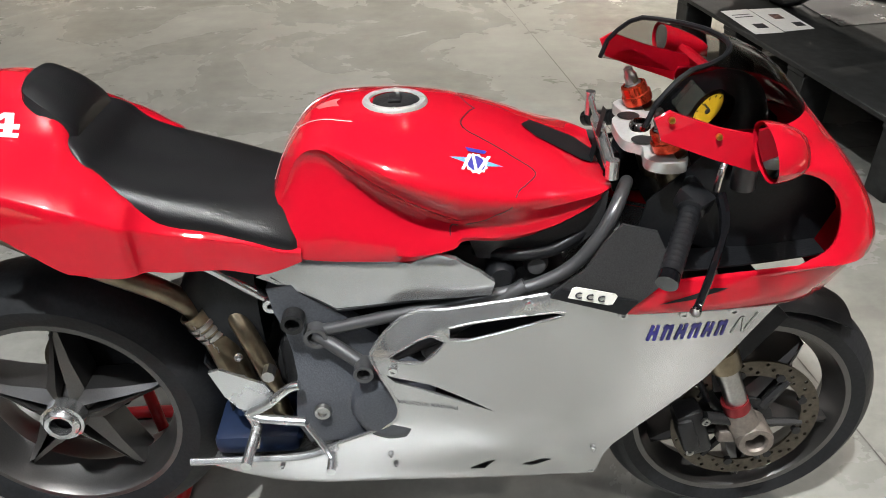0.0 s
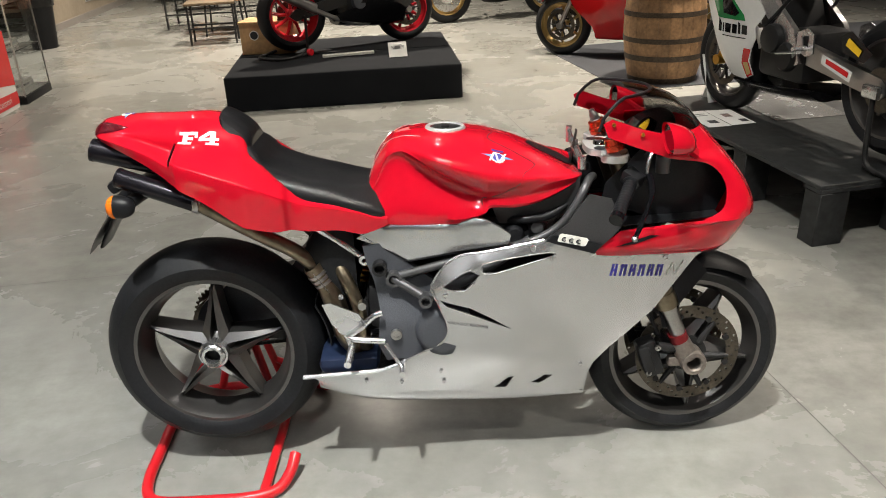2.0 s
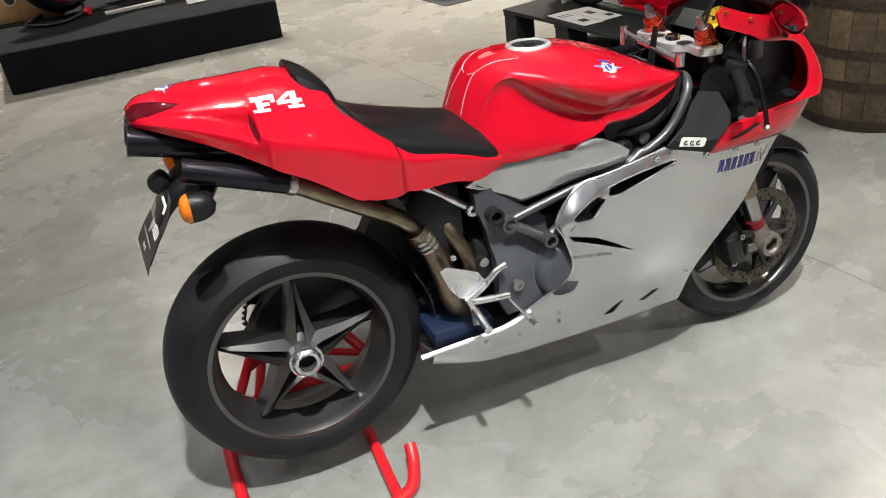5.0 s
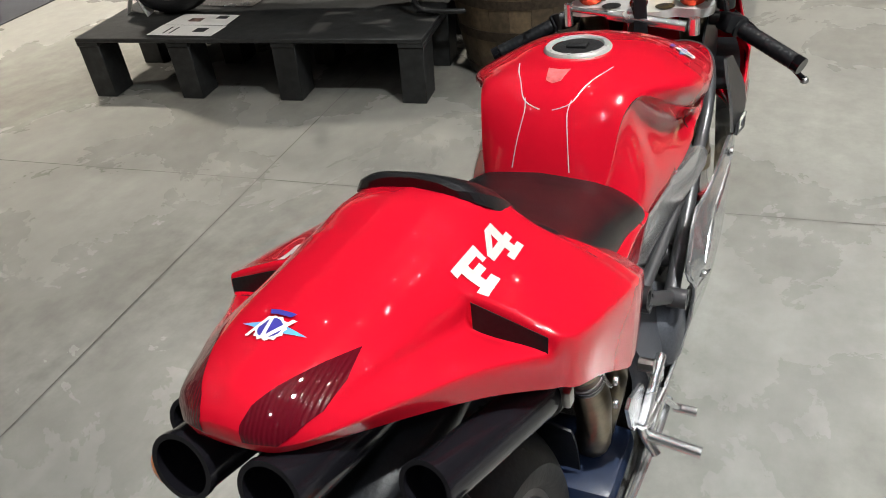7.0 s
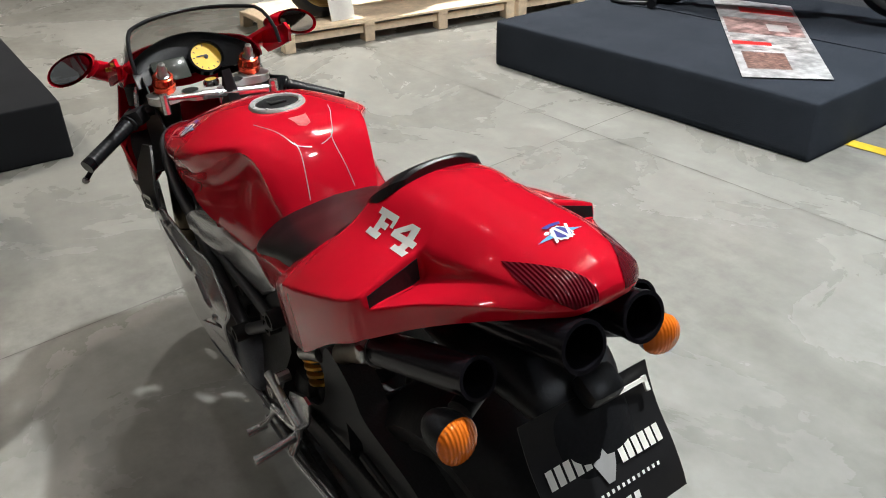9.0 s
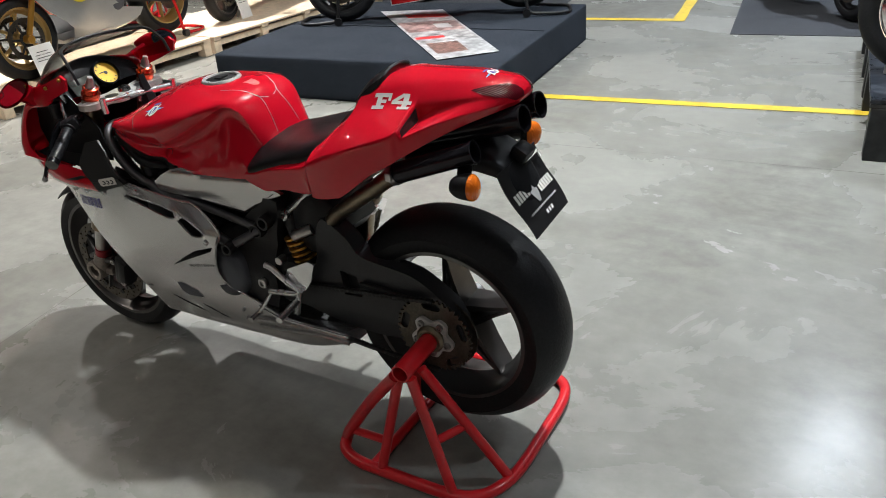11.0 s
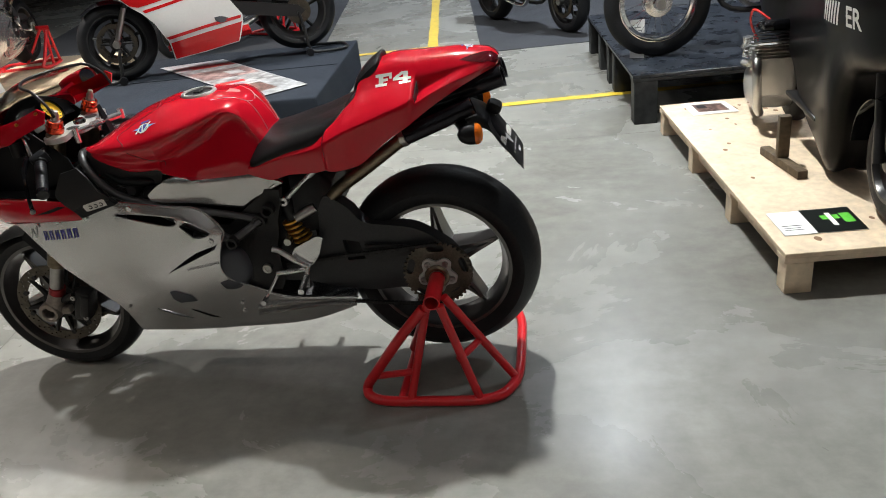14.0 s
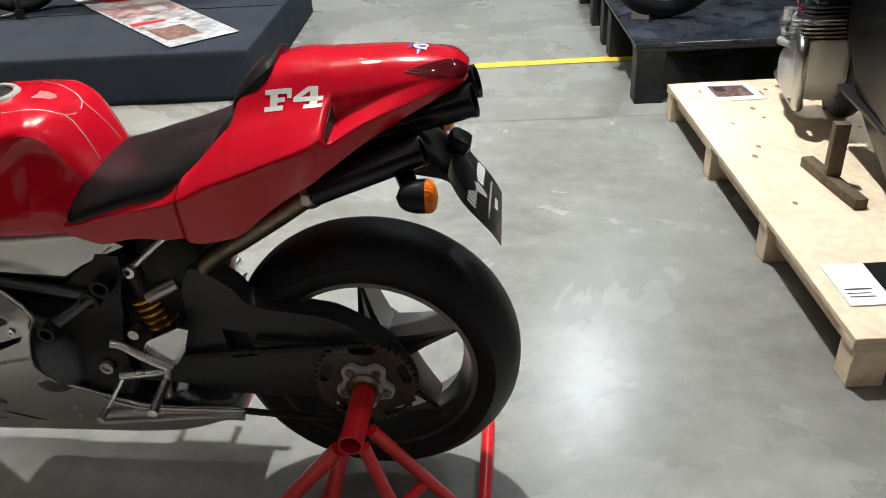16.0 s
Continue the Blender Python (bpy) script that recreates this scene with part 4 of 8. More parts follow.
for s in (-1, 1):
    pan = part("side_fairing", panel(FAIRING, flute, 0.005, 0.022, s, VENTS + VENTS_LOW[s]), SILVER, bike, "satin silver side fairing with vents cut through", angle=40)
    side_fairings[s] = pan
    for x, z in ((0.899, 0.704), (0.669, 0.579), (1.056, 0.674), (1.165, 0.655), (1.262, 0.637), (0.437, 0.308), (0.536, 0.292), (0.655, 0.285), (0.648, 0.325), (1.038, 0.326)):
        part("fairing_bolt", bolt_head((x, s * (flute(x, z) + 0.0005), z), 0.0085 if z > 0.5 else 0.006, s), ALLOY, pan)
    # raised silver rim round the upper vents
    for v in VENTS[:2]:
        part("vent_rim", tube(spline([(x, s * (flute(x, z) - 0.0005), z) for x, z in v], 2, True), 0.0022, 6, True), SILVER, pan)
    part("edge_bead", tube(spline([(x, s * (flute(x, z) - 0.001), z) for x, z in FAIRING[:15]], 3), 0.0035, 6), SILVER, pan)

for s in (-1, 1):
    blocks = []
    for k in range(6):
        w, h = 0.021, 0.036
        x = -0.090 + 0.0305 * k
        shape = [[(x, 0), (x + 0.007, 0), (x + 0.007 + 0.009, h), (x + 0.009, h)], [(x + w - 0.007, 0), (x + w, 0), (x + w + 0.006, h), (x + w - 0.001, h)], [(x + 0.004, h * (0.72 if k % 2 else 0.38)), (x + w, h * (0.72 if k % 2 else 0.38)), (x + w + 0.002, h * (0.72 if k % 2 else 0.38) + 0.008), (x + 0.006, h * (0.72 if k % 2 else 0.38) + 0.008)]]
        blocks += shape
    u = (0.986, 0, -0.165) if s < 0 else (-0.986, 0, 0.165)
    part("brand_mark", wrapped(flat_shape([[(0.87 * x, 0.95 * y) for x, y in q] for q in blocks]), side_fairings[s], (1.180, s * 0.19, 0.594), u, (0, 0, 1), 0.0014, 0.02), BLUE_VINYL, side_fairings[s], "blue slanted brand mark")
    part("brand_stroke", wrapped(flat_shape([[(0.0, 0), (0.005, 0), (0.021, 0.036), (0.016, 0.036)], [(0.02, 0.036), (0.024, 0.036), (0.028, 0.0), (0.024, 0.0)], [(0.026, 0.0), (0.03, 0), (0.052, 0.042), (0.048, 0.042)]]), side_fairings[s], (1.266 if s < 0 else 1.318, s * 0.19, 0.582), u, (0, 0, 1), 0.0014, 0.02), SILVER_VINYL, side_fairings[s])
    part("small_lettering", wrapped(lettering("VALVOLE RADIALI", 0.0135), side_fairings[s], (0.725, s * 0.22, 0.487), (0.985, 0, -0.17) if s < 0 else (-0.985, 0, 0.17), (0, 0, 1), 0.0014, 0.02), FRAME_GREY, side_fairings[s], "small dark lettering")

part("belly_pan", loft([
    (0.300, [(0, 0.25), (0.06, 0.25), (0.12, 0.265), (0.148, 0.308), (0.135, 0.312), (0, 0.27)]),
    (0.450, [(0, 0.205), (0.07, 0.207), (0.13, 0.225), (0.148, 0.268), (0.135, 0.275), (0, 0.225)]),
    (0.700, [(0, 0.178), (0.06, 0.18), (0.11, 0.195), (0.128, 0.240), (0.118, 0.245), (0, 0.195)]),
    (0.900, [(0, 0.168), (0.05, 0.17), (0.10, 0.182), (0.120, 0.214), (0.11, 0.222), (0, 0.185)]),
    (1.055, [(0, 0.175), (0.05, 0.177), (0.10, 0.187), (0.122, 0.208), (0.112, 0.216), (0, 0.19)]),
], 4, 4), SILVER, bike, "silver belly pan")
# flat lip of the fairing that runs back past the peg
for s in (-1, 1):
    part("fairing_lip", tube(spline([(0.262, s * 0.166, 0.328), (0.40, s * 0.178, 0.340), (0.487, s * 0.186, 0.350), (0.553, s * 0.192, 0.378)], 5), 0.007, 8, flat=0.5), SILVER, bike)
part("sump_recess", panel([(0.865, 0.395), (0.845, 0.398), (0.800, 0.372), (0.792, 0.345), (0.850, 0.342), (0.866, 0.360)], lambda x, z: SIDE(x, z) + 0.002, 0.004, 0.02, 1), GREY_CAST, bike, "grey inset panel in the fairing")
part("exhaust_channel", joined(*[tube(spline([(0.600, SIDE(0.60, 0.30) + 0.004, 0.296 - 0.02 * k), (0.50, SIDE(0.50, 0.30) + 0.010, 0.318 - 0.024 * k), (0.36, SIDE(0.40, 0.30) + 0.006, 0.330 - 0.02 * k), (0.27, SIDE(0.30, 0.31), 0.322 - 0.02 * k)], 5), 0.009 - 0.002 * k, 8) for k in range(2)]), SILVER, bike, "raised silver ribs on the lower fairing")
part("heat_shield", box(0.17, 0.16, 0.05, (0.390, -0.07, 0.345), 0.02), BLUE_COVER, bike, "dark blue rear mudguard under the pivot")


# nose cowl: rings at rising heights, each a bow from one side round the front to the other
NOSE = [  # z, rear x, front x, half width
    (0.628, 1.375, 1.455, 0.110), (0.650, 1.230, 1.480, 0.172), (0.676, 1.062, 1.500, 0.212), (0.705, 1.085, 1.515, 0.215), (0.732, 1.125, 1.522, 0.210), (0.742, 1.340, 1.522, 0.196),
    (0.765, 1.395, 1.516, 0.180), (0.810, 1.408, 1.494, 0.166), (0.855, 1.392, 1.462, 0.160), (0.892, 1.345, 1.432, 0.162), (0.915, 1.235, 1.412, 0.172), (0.945, 1.215, 1.385, 0.165), (0.965, 1.215, 1.365, 0.150)]

NOSE = spline(NOSE, 5, corners=(4, 5))


def nose_point(u, v):
    q = u * (len(NOSE) - 1)
    i = min(int(q), len(NOSE) - 2)
    t = q - i
    z, xr, xf, w = [a + (b - a) * t for a, b in zip(NOSE[i], NOSE[i + 1])]
    a = (v - 0.5) * math.pi
    c = math.cos(a)
    return Vector((xr + (xf - xr) * (c ** 0.75 if c > 0 else 0), w * (abs(math.sin(a)) ** 0.8) * (1 if a > 0 else -1) * (0.93 + 0.07 * min(1.0, (1 - c) * 2)), z))


nose = part("nose_cowl", grid(nose_point, 60, 40, 0.005), RED, bike, "red nose cowl with a dark hollow at each side", angle=32)
part("headlamp", wrapped(flat_shape([[(0.028 * math.cos(k * math.pi / 8), 0.075 * math.sin(k * math.pi / 8)) for k in range(16)]]), nose, (1.50, 0, 0.79), (0, 1, 0), (-0.3, 0, 0.95), 0.003, 0.02), CHROME, nose, "narrow clear headlamp")
for s in (-1, 1):
    part("inner_liner", panel([(1.08, 0.74), (1.40, 0.738), (1.43, 0.80), (1.40, 0.88), (1.34, 0.93), (1.20, 0.935), (1.10, 0.84)], lambda x, z: 0.135 - 0.20 * max(0.0, x - 1.30), 0.004, 0.05, s), BLACK_PLASTIC, nose)
    part("liner_shelf", grid(lambda u, v, s=s: Vector((1.10 + 0.30 * u, s * (0.10 + (0.102 - 0.04 * u * u) * v), 0.742 + 0.002 * math.sin(3 * u))), 8, 4, 0.003), BLACK_PLASTIC, nose)
    part("nose_slot", wrapped(flat_shape([[(-0.055, -0.014), (0.035, 0.012), (0.06, 0.010), (0.0, -0.008)]]), nose, (1.165, s * 0.20, 0.708), (1, 0, 0) if s < 0 else (-1, 0, 0), (0, 0, 1), 0.002, 0.02), BLACK_PLASTIC, nose)
    blade = panel([(1.098, 1.022), (1.076, 1.010), (1.088, 0.978), (1.160, 0.949), (1.238, 0.920), (1.262, 0.930), (1.245, 0.975), (1.172, 0.994)], lambda x, z: 0.205 + 0.06 * (1.03 - z) - 0.15 * max(0.0, x - 1.2), 0.007, 0.03, s)
    part("screen_blade", blade, RED, nose, "red blade beside the screen")
    for x, z in ((1.100, 1.010), (1.172, 0.982)):
        part("blade_bolt", bolt_head((x, s * (0.205 + 0.06 * (1.03 - z) + 0.0005), z), 0.005, s), GOLD, nose)
    # mirror: a hollow pod with glass facing the rider
    def pod(u, v, s=s):
        a = 2 * math.pi * v
        r = (math.sin(math.pi * min(1.0, 0.5 + u * 0.5)) if u > 0 else 1.0)
        k = math.sqrt(max(0.0, 1 - u * u))
        return Vector((1.212 + 0.085 * u, s * (0.282 + 0.052 * k * math.cos(a) - 0.045 * u), 0.988 + 0.033 * k * math.sin(a) - 0.02 * u - 0.012 * math.cos(a)))
    mir = part("mirror", grid(pod, 10, 24, 0.0), RED, nose, "red mirror pod on the cowl")
    bm = bmesh.new()
    ring = [bm.verts.new(Vector((1.216, s * (0.282 + 0.045 * math.cos(2 * math.pi * k / 24)), 0.988 + 0.027 * math.sin(2 * math.pi * k / 24) - 0.011 * math.cos(2 * math.pi * k / 24)))) for k in range(24)]
    bm.faces.new(ring)
    part("mirror_glass", bm, MIRROR, mir, "mirror glass")
    part("mirror_stalk", tube(spline([(1.245, s * 0.235, 0.972), (1.275, s * 0.20, 0.950), (1.31, s * 0.165, 0.925)], 4), [0.016] * 9, 10, flat=1.8), RED, mir)


def screen_point(u, v):
    """The bubble screen: u from its base up, v across."""
    a = (v - 0.5) * math.pi
    c, s = math.cos(a), math.sin(a)
    low = Vector((1.215 + 0.165 * c ** 0.8 if c > 0 else 1.215, 0.162 * s, 0.955))
    top = Vector((1.072 + 0.166 * max(c, 0) ** 1.3, 0.172 * s, 0.985 + 0.078 * min(1.0, 2.2 * max(c, 0)) ** 0.7))
    return low.lerp(top, u) + Vector((0.35, 0, 0.94)) * 0.018 * math.sin(math.pi * u) * max(c, 0)


screen = part("windscreen", grid(screen_point, 12, 24, 0.003), SMOKE, nose, "smoked clear windscreen")
part("screen_trim", tube([screen_point(1.0, k / 24) for k in range(25)], 0.0045, 8), BLACK_PLASTIC, nose, "black rubber edging of the screen")

# ---- the motorcycle: chassis and controls ----
COVER = [(0.440, 0.719), (0.529, 0.762), (0.708, 0.755), (0.742, 0.776), (0.783, 0.770), (0.820, 0.750), (0.846, 0.730), (0.840, 0.706), (0.782, 0.697), (0.680, 0.676), (0.574, 0.656), (0.535, 0.680)]
for s in (-1, 1):
    cov = part("side_cover", panel(COVER, lambda x, z: 0.128 + 0.135 * max(0.0, x - 0.45) + 0.010 * max(0.0, min(1.0, (x - 0.70) / 0.08)) - 0.10 * max(0.0, 0.70 - z) - 0.9 * max(0.0, z - 0.752 - 0.014 * max(0.0, min(1.0, (x - 0.70) / 0.05))), 0.012, 0.012, s), SILVER, bike, "silver side cover under the tank")
    part("cover_seam", tube(spline([(0.466, s * 0.127, 0.719), (0.535, s * 0.134, 0.676), (0.576, s * 0.138, 0.652), (0.70, s * 0.155, 0.676), (0.835, s * 0.178, 0.700)], 4, corners=(2,)), 0.004, 6), BLACK_PLASTIC, cov)
    # trellis tubes
    for pts, r in (([(1.085, s * 0.05, 0.835), (1.062, s * 0.115, 0.848), (1.044, s * 0.150, 0.835), (1.020, s * 0.163, 0.795), (0.985, s * 0.166, 0.748), (0.940, s * 0.166, 0.716), (0.88, s * 0.164, 0.694), (0.74, s * 0.155, 0.660), (0.53, s * 0.140, 0.607)], 0.0118), ([(0.53, s * 0.142, 0.606), (0.62, s * 0.178, 0.556)], 0.013), ([(0.62, s * 0.175, 0.556), (0.76, s * 0.17, 0.62), (0.90, s * 0.165, 0.705)], 0.014), ([(1.04, s * 0.15, 0.81), (1.06, s * 0.10, 0.72), (1.08, s * 0.06, 0.66)], 0.014)):
        part("frame_tube", tube(spline(pts, 5), r, 12), FRAME_GREY, bike)
    for x, y, z, r in ((0.533, 0.146, 0.606, 0.021), (0.616, 0.190, 0.557, 0.018), (0.497, 0.150, 0.640, 0.020)):
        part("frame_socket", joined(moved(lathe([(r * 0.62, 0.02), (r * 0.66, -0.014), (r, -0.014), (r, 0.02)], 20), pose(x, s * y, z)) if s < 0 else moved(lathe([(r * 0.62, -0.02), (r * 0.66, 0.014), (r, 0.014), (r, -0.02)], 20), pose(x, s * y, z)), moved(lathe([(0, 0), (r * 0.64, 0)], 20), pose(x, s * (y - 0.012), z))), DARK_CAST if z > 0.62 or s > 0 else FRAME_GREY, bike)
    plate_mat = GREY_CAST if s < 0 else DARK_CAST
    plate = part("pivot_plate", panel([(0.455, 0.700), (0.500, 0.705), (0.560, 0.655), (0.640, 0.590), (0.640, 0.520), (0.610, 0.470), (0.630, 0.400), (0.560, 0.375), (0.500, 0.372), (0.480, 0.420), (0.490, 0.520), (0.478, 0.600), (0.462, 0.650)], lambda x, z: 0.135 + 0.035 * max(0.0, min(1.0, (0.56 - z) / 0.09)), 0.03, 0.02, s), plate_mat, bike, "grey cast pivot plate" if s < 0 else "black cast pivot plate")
    part("pivot_bolt", joined(bolt_head((0.531, s * 0.172, 0.452), 0.016, s, 0.01)), STEEL, plate)
    clutch = part("clutch_cover" if s < 0 else "alternator_cover", moved(lathe([(0, s * 0.045), (0.05, s * 0.043), (0.068, s * 0.036), (0.078, s * 0.02), (0.080, s * -0.05)], 40), pose(0.660, s * 0.150, 0.455)), GREY_CAST, bike, "round grey engine cover")
    # foot rest bracket
    hanger = part("heel_guard", panel([(0.336, 0.548), (0.356, 0.553), (0.432, 0.516), (0.446, 0.492), (0.398, 0.452), (0.380, 0.458), (0.356, 0.492)], 0.170, 0.006, 0.02, s), ALLOY, bike, "pale alloy heel guard")
    rods = [([(0.398, 0.176, 0.455), (0.436, 0.180, 0.480), (0.476, 0.184, 0.516), (0.498, 0.185, 0.524)], 0.009), ([(0.398, 0.176, 0.455), (0.416, 0.18, 0.446), (0.500, 0.188, 0.440)], 0.009), ([(0.396, 0.177, 0.458), (0.406, 0.180, 0.425), (0.402, 0.200, 0.392)], 0.009)]
    for pts, r in rods:
        part("footrest_arm", tube(spline([(x, s * y, z) for x, y, z in pts], 4), r, 10), ALLOY, hanger)
    part("footrest", rod((0.408, s * 0.18, 0.425), (0.402, s * 0.272, 0.418), 0.010, 12), ALLOY, hanger, "alloy foot rest")
    part("toe_lever", joined(tube(spline([(0.50, s * 0.185, 0.43), (0.53, s * 0.20, 0.385), (0.545, s * 0.215, 0.366)], 4), 0.006, 8), rod((0.543, s * 0.200, 0.366), (0.543, s * 0.242, 0.364), 0.009, 10)), ALLOY, hanger)
    part("subframe_strut", joined(rod((0.318, s * 0.11, 0.764), (0.452, s * 0.104, 0.655), 0.0125, 12, 0.0095), rod((0.345, s * 0.112, 0.756), (0.385, s * 0.112, 0.762), 0.011), moved(lathe([(0.006, -0.014), (0.014, -0.014), (0.016, -0.010), (0.016, 0.010), (0.014, 0.014), (0.006, 0.014)], 18, closed=True), pose(0.455, s * 0.108, 0.652))), ALLOY, bike, "bare alloy subframe strut")
    part("knuckle_bolt", joined(rod((0.445, s * 0.16, 0.545), (0.445, s * 0.185, 0.545), 0.012, 8)), STEEL, bike)

engine = part("engine_block", joined(box(0.42, 0.24, 0.26, (0.74, 0, 0.46), 0.03), box(0.26, 0.27, 0.20, (0.86, 0, 0.60), 0.03, (0, -25, 0)), box(0.22, 0.22, 0.14, (0.56, 0, 0.50), 0.03), box(0.42, 0.22, 0.12, (0.72, 0, 0.70), 0.03)), DARK_CAST, bike, "dark engine behind the fairing")
for k, (x, y, z, r) in enumerate(((0.80, 0.12, 0.70, 0.022), (0.86, 0.13, 0.715, 0.026), (0.92, 0.12, 0.73, 0.022), (0.70, 0.12, 0.60, 0.02), (0.74, 0.13, 0.56, 0.024))):
    for s in (-1, 1):
        part("engine_fitting", moved(lathe([(0, s * 0.03), (r * 0.7, s * 0.028), (r, s * 0.015), (r, -s * 0.03)], 14), pose(x, s * y, z)), BLACK_PLASTIC if k % 2 else FRAME_GREY, engine)
for s in (-1, 1):
    part("engine_hose", tube(spline([(0.82, s * 0.10, 0.74), (0.88, s * 0.145, 0.755), (0.95, s * 0.14, 0.76), (1.01, s * 0.12, 0.79)], 5), 0.012, 10), BLACK_PLASTIC, engine)
    part("air_box", panel([(0.800, 0.800), (0.870, 0.812), (0.960, 0.828), (1.035, 0.860), (1.03, 0.80), (0.985, 0.755), (0.90, 0.738), (0.82, 0.745)], 0.135, 0.03, 0.03, s), CARBON, bike, "woven carbon air box side")
    # woven side duct with its pale maker's plate
    duct = part("side_duct", panel([(0.935, 0.726), (0.990, 0.760), (1.020, 0.800), (1.050, 0.828), (1.105, 0.815), (1.130, 0.760), (1.126, 0.745), (1.055, 0.682)], lambda x, z: 0.226 - 0.35 * max(0.0, z - 0.72), 0.006, 0.025, s), CARBON, bike, "black woven side duct")
    base = panel([(0.932, 0.722), (0.950, 0.738), (1.075, 0.708), (1.056, 0.682)], lambda x, z: 0.231, 0.005, 0.03, s)
    part("duct_edge", base, BLACK_PLASTIC, duct)
    mark = part("maker_plate", panel([(0.960, 0.722), (0.966, 0.740), (0.973, 0.742), (1.036, 0.726), (1.040, 0.721), (1.033, 0.706), (1.025, 0.705)], 0.2325, 0.002, 0.03, s), WHITE_VINYL, duct, "pale plate with three dark bars")
    for k in range(3):
        cx = 0.978 + 0.0185 * k
        part("plate_bar", tube([(cx + 0.006 * math.cos(a), s * 0.2338, 0.7270 - 0.0042 * k + 0.0048 * math.sin(a)) for a in [0.9 + 0.45 * j for j in range(11)]], 0.0014, 6), INK, mark)

# exhaust
for s in (-1, 1):
    pts_a = [(0.335, s * 0.098, 0.585), (0.312, s * 0.100, 0.640), (0.270, s * 0.108, 0.685), (0.190, s * 0.125, 0.742), (0.110, s * 0.142, 0.800), (0.046, s * 0.150, 0.846)]
    part("exhaust_pipe", tube(spline(pts_a, 6), 0.0205, 16), BRONZE, bike, "bronze heat-tinted exhaust pipe")
    a, b = Vector((0.10, s * 0.046, 0.880)), Vector((-0.240, s * 0.044 + 0.004, 0.974))
    up = part("silencer", pipe(a, b, 0.0295, 0.003, 28), SILENCER, bike, "dark tube silencer, open at its end")
    part("silencer_core", moved(lathe([(0, 0), (0.0275, 0)], 20, "z"), Matrix.Translation(a.lerp(b, 0.80)) @ (b - a).to_track_quat("Z", "Y").to_matrix().to_4x4()), BLACK_PLASTIC, up)
    part("silencer_lip", pipe(a.lerp(b, 0.985), a.lerp(b, 1.004), 0.031, 0.005, 28), SILENCER, up)
    a, b = Vector((0.046, s * 0.150, 0.847)), Vector((-0.156, s * 0.126 + 0.003, 0.917))
    low = part("silencer", pipe(a, b, 0.0255, 0.003, 28), SILENCER, bike, "dark tube silencer, open at its end")
    part("silencer_core", moved(lathe([(0, 0), (0.0235, 0)], 20, "z"), Matrix.Translation(a.lerp(b, 0.70)) @ (b - a).to_track_quat("Z", "Y").to_matrix().to_4x4()), BLACK_PLASTIC, low)
    part("silencer_lip", pipe(a.lerp(b, 0.985), a.lerp(b, 1.006), 0.027, 0.005, 28), SILENCER, low)
    part("pipe_clamp", joined(pipe(a + Vector((0.007, 0, -0.003)), a + Vector((-0.007, 0, 0.003)), 0.0275, 0.003, 24), box(0.016, 0.010, 0.022, a + Vector((0, s * 0.030, 0.004)), 0.003)), STEEL, low)
s = -1
part("link_pipe", tube(spline([(0.325, -0.060, 0.715), (0.358, -0.080, 0.668), (0.395, -0.115, 0.612), (0.420, -0.128, 0.555), (0.432, -0.124, 0.50), (0.435, -0.112, 0.44), (0.44, -0.10, 0.38)], 6), 0.0185, 14), BRONZE, bike, "bronze link pipe beside the pivot")
part("pipe_sleeve", pipe((0.322, -0.058, 0.720), (0.357, -0.079, 0.670), 0.022, 0.004, 20), BLACK_GLOSS, bike, "black glossy sleeve of the link pipe")
part("sleeve_band", pipe((0.352, -0.076, 0.677), (0.358, -0.080, 0.668), 0.023, 0.004, 20), CHROME, bike)
part("pipe_collar", pipe((0.312, -0.106, 0.640), (0.350, -0.100, 0.575), 0.029, 0.004, 24), BRONZE, bike)
part("collector", joined(tube(spline([(0.345, -0.10, 0.585), (0.365, -0.105, 0.52), (0.385, -0.10, 0.42), (0.42, -0.08, 0.36)], 6), [0.031] * 8 + [0.029] * 11, 16)), BRONZE, bike, "dull bronze exhaust collector")
for t in (0.18, 0.30, 0.42):
    c = Vector((0.312, -0.106, 0.640)).lerp(Vector((0.350, -0.100, 0.575)), t * 1.6)
    part("pipe_ring", pipe(c, c + Vector((0.0045, 0.0007, -0.0075)), 0.032, 0.003, 24), STEEL, bike)
part("pipe_spring", tube([(0.318 + 0.0016 * k, -0.138 + 0.003 * math.sin(k * 1.6), 0.625 - 0.0024 * k + 0.003 * math.cos(k * 1.6)) for k in range(24)], 0.0012, 6), STEEL, bike)
for z in (0.555, 0.505):
    part("collector_bolt", bolt_head((0.385, -0.135, z), 0.008, -1), ALLOY, bike)

# swing arm on the left side only, sprocket, hub
ARM = [(0.57, 0.42), (0.57, 0.47), (0.46, 0.472), (0.395, 0.485), (0.360, 0.54), (0.348, 0.62), (0.326, 0.662), (0.300, 0.655), (0.253, 0.615), (0.217, 0.570), (0.127, 0.553), (0.06, 0.540), (0.0, 0.505), (-0.06, 0.455), (-0.085, 0.385), (-0.05, 0.315), (0.04, 0.300), (0.106, 0.335), (0.204, 0.330), (0.301, 0.344), (0.367, 0.366), (0.42, 0.385), (0.50, 0.392)]
ARM_HOLE = [(0.291, 0.514), (0.239, 0.502), (0.226, 0.445), (0.282, 0.443)]
arm = part("swing_arm", panel([tuple(v[:2]) for v in spline([(x, z, 0) for x, z in ARM], 4, True)], lambda x, z: 0.118 + 0.012 * math.exp(-((z - 0.40) / 0.06) ** 2) + 0.015 * max(0.0, min(1.0, (x - 0.25) / 0.2)), 0.055, 0.022, 1, [ARM_HOLE]), ARM_BLACK, bike, "black cast single-sided swing arm")
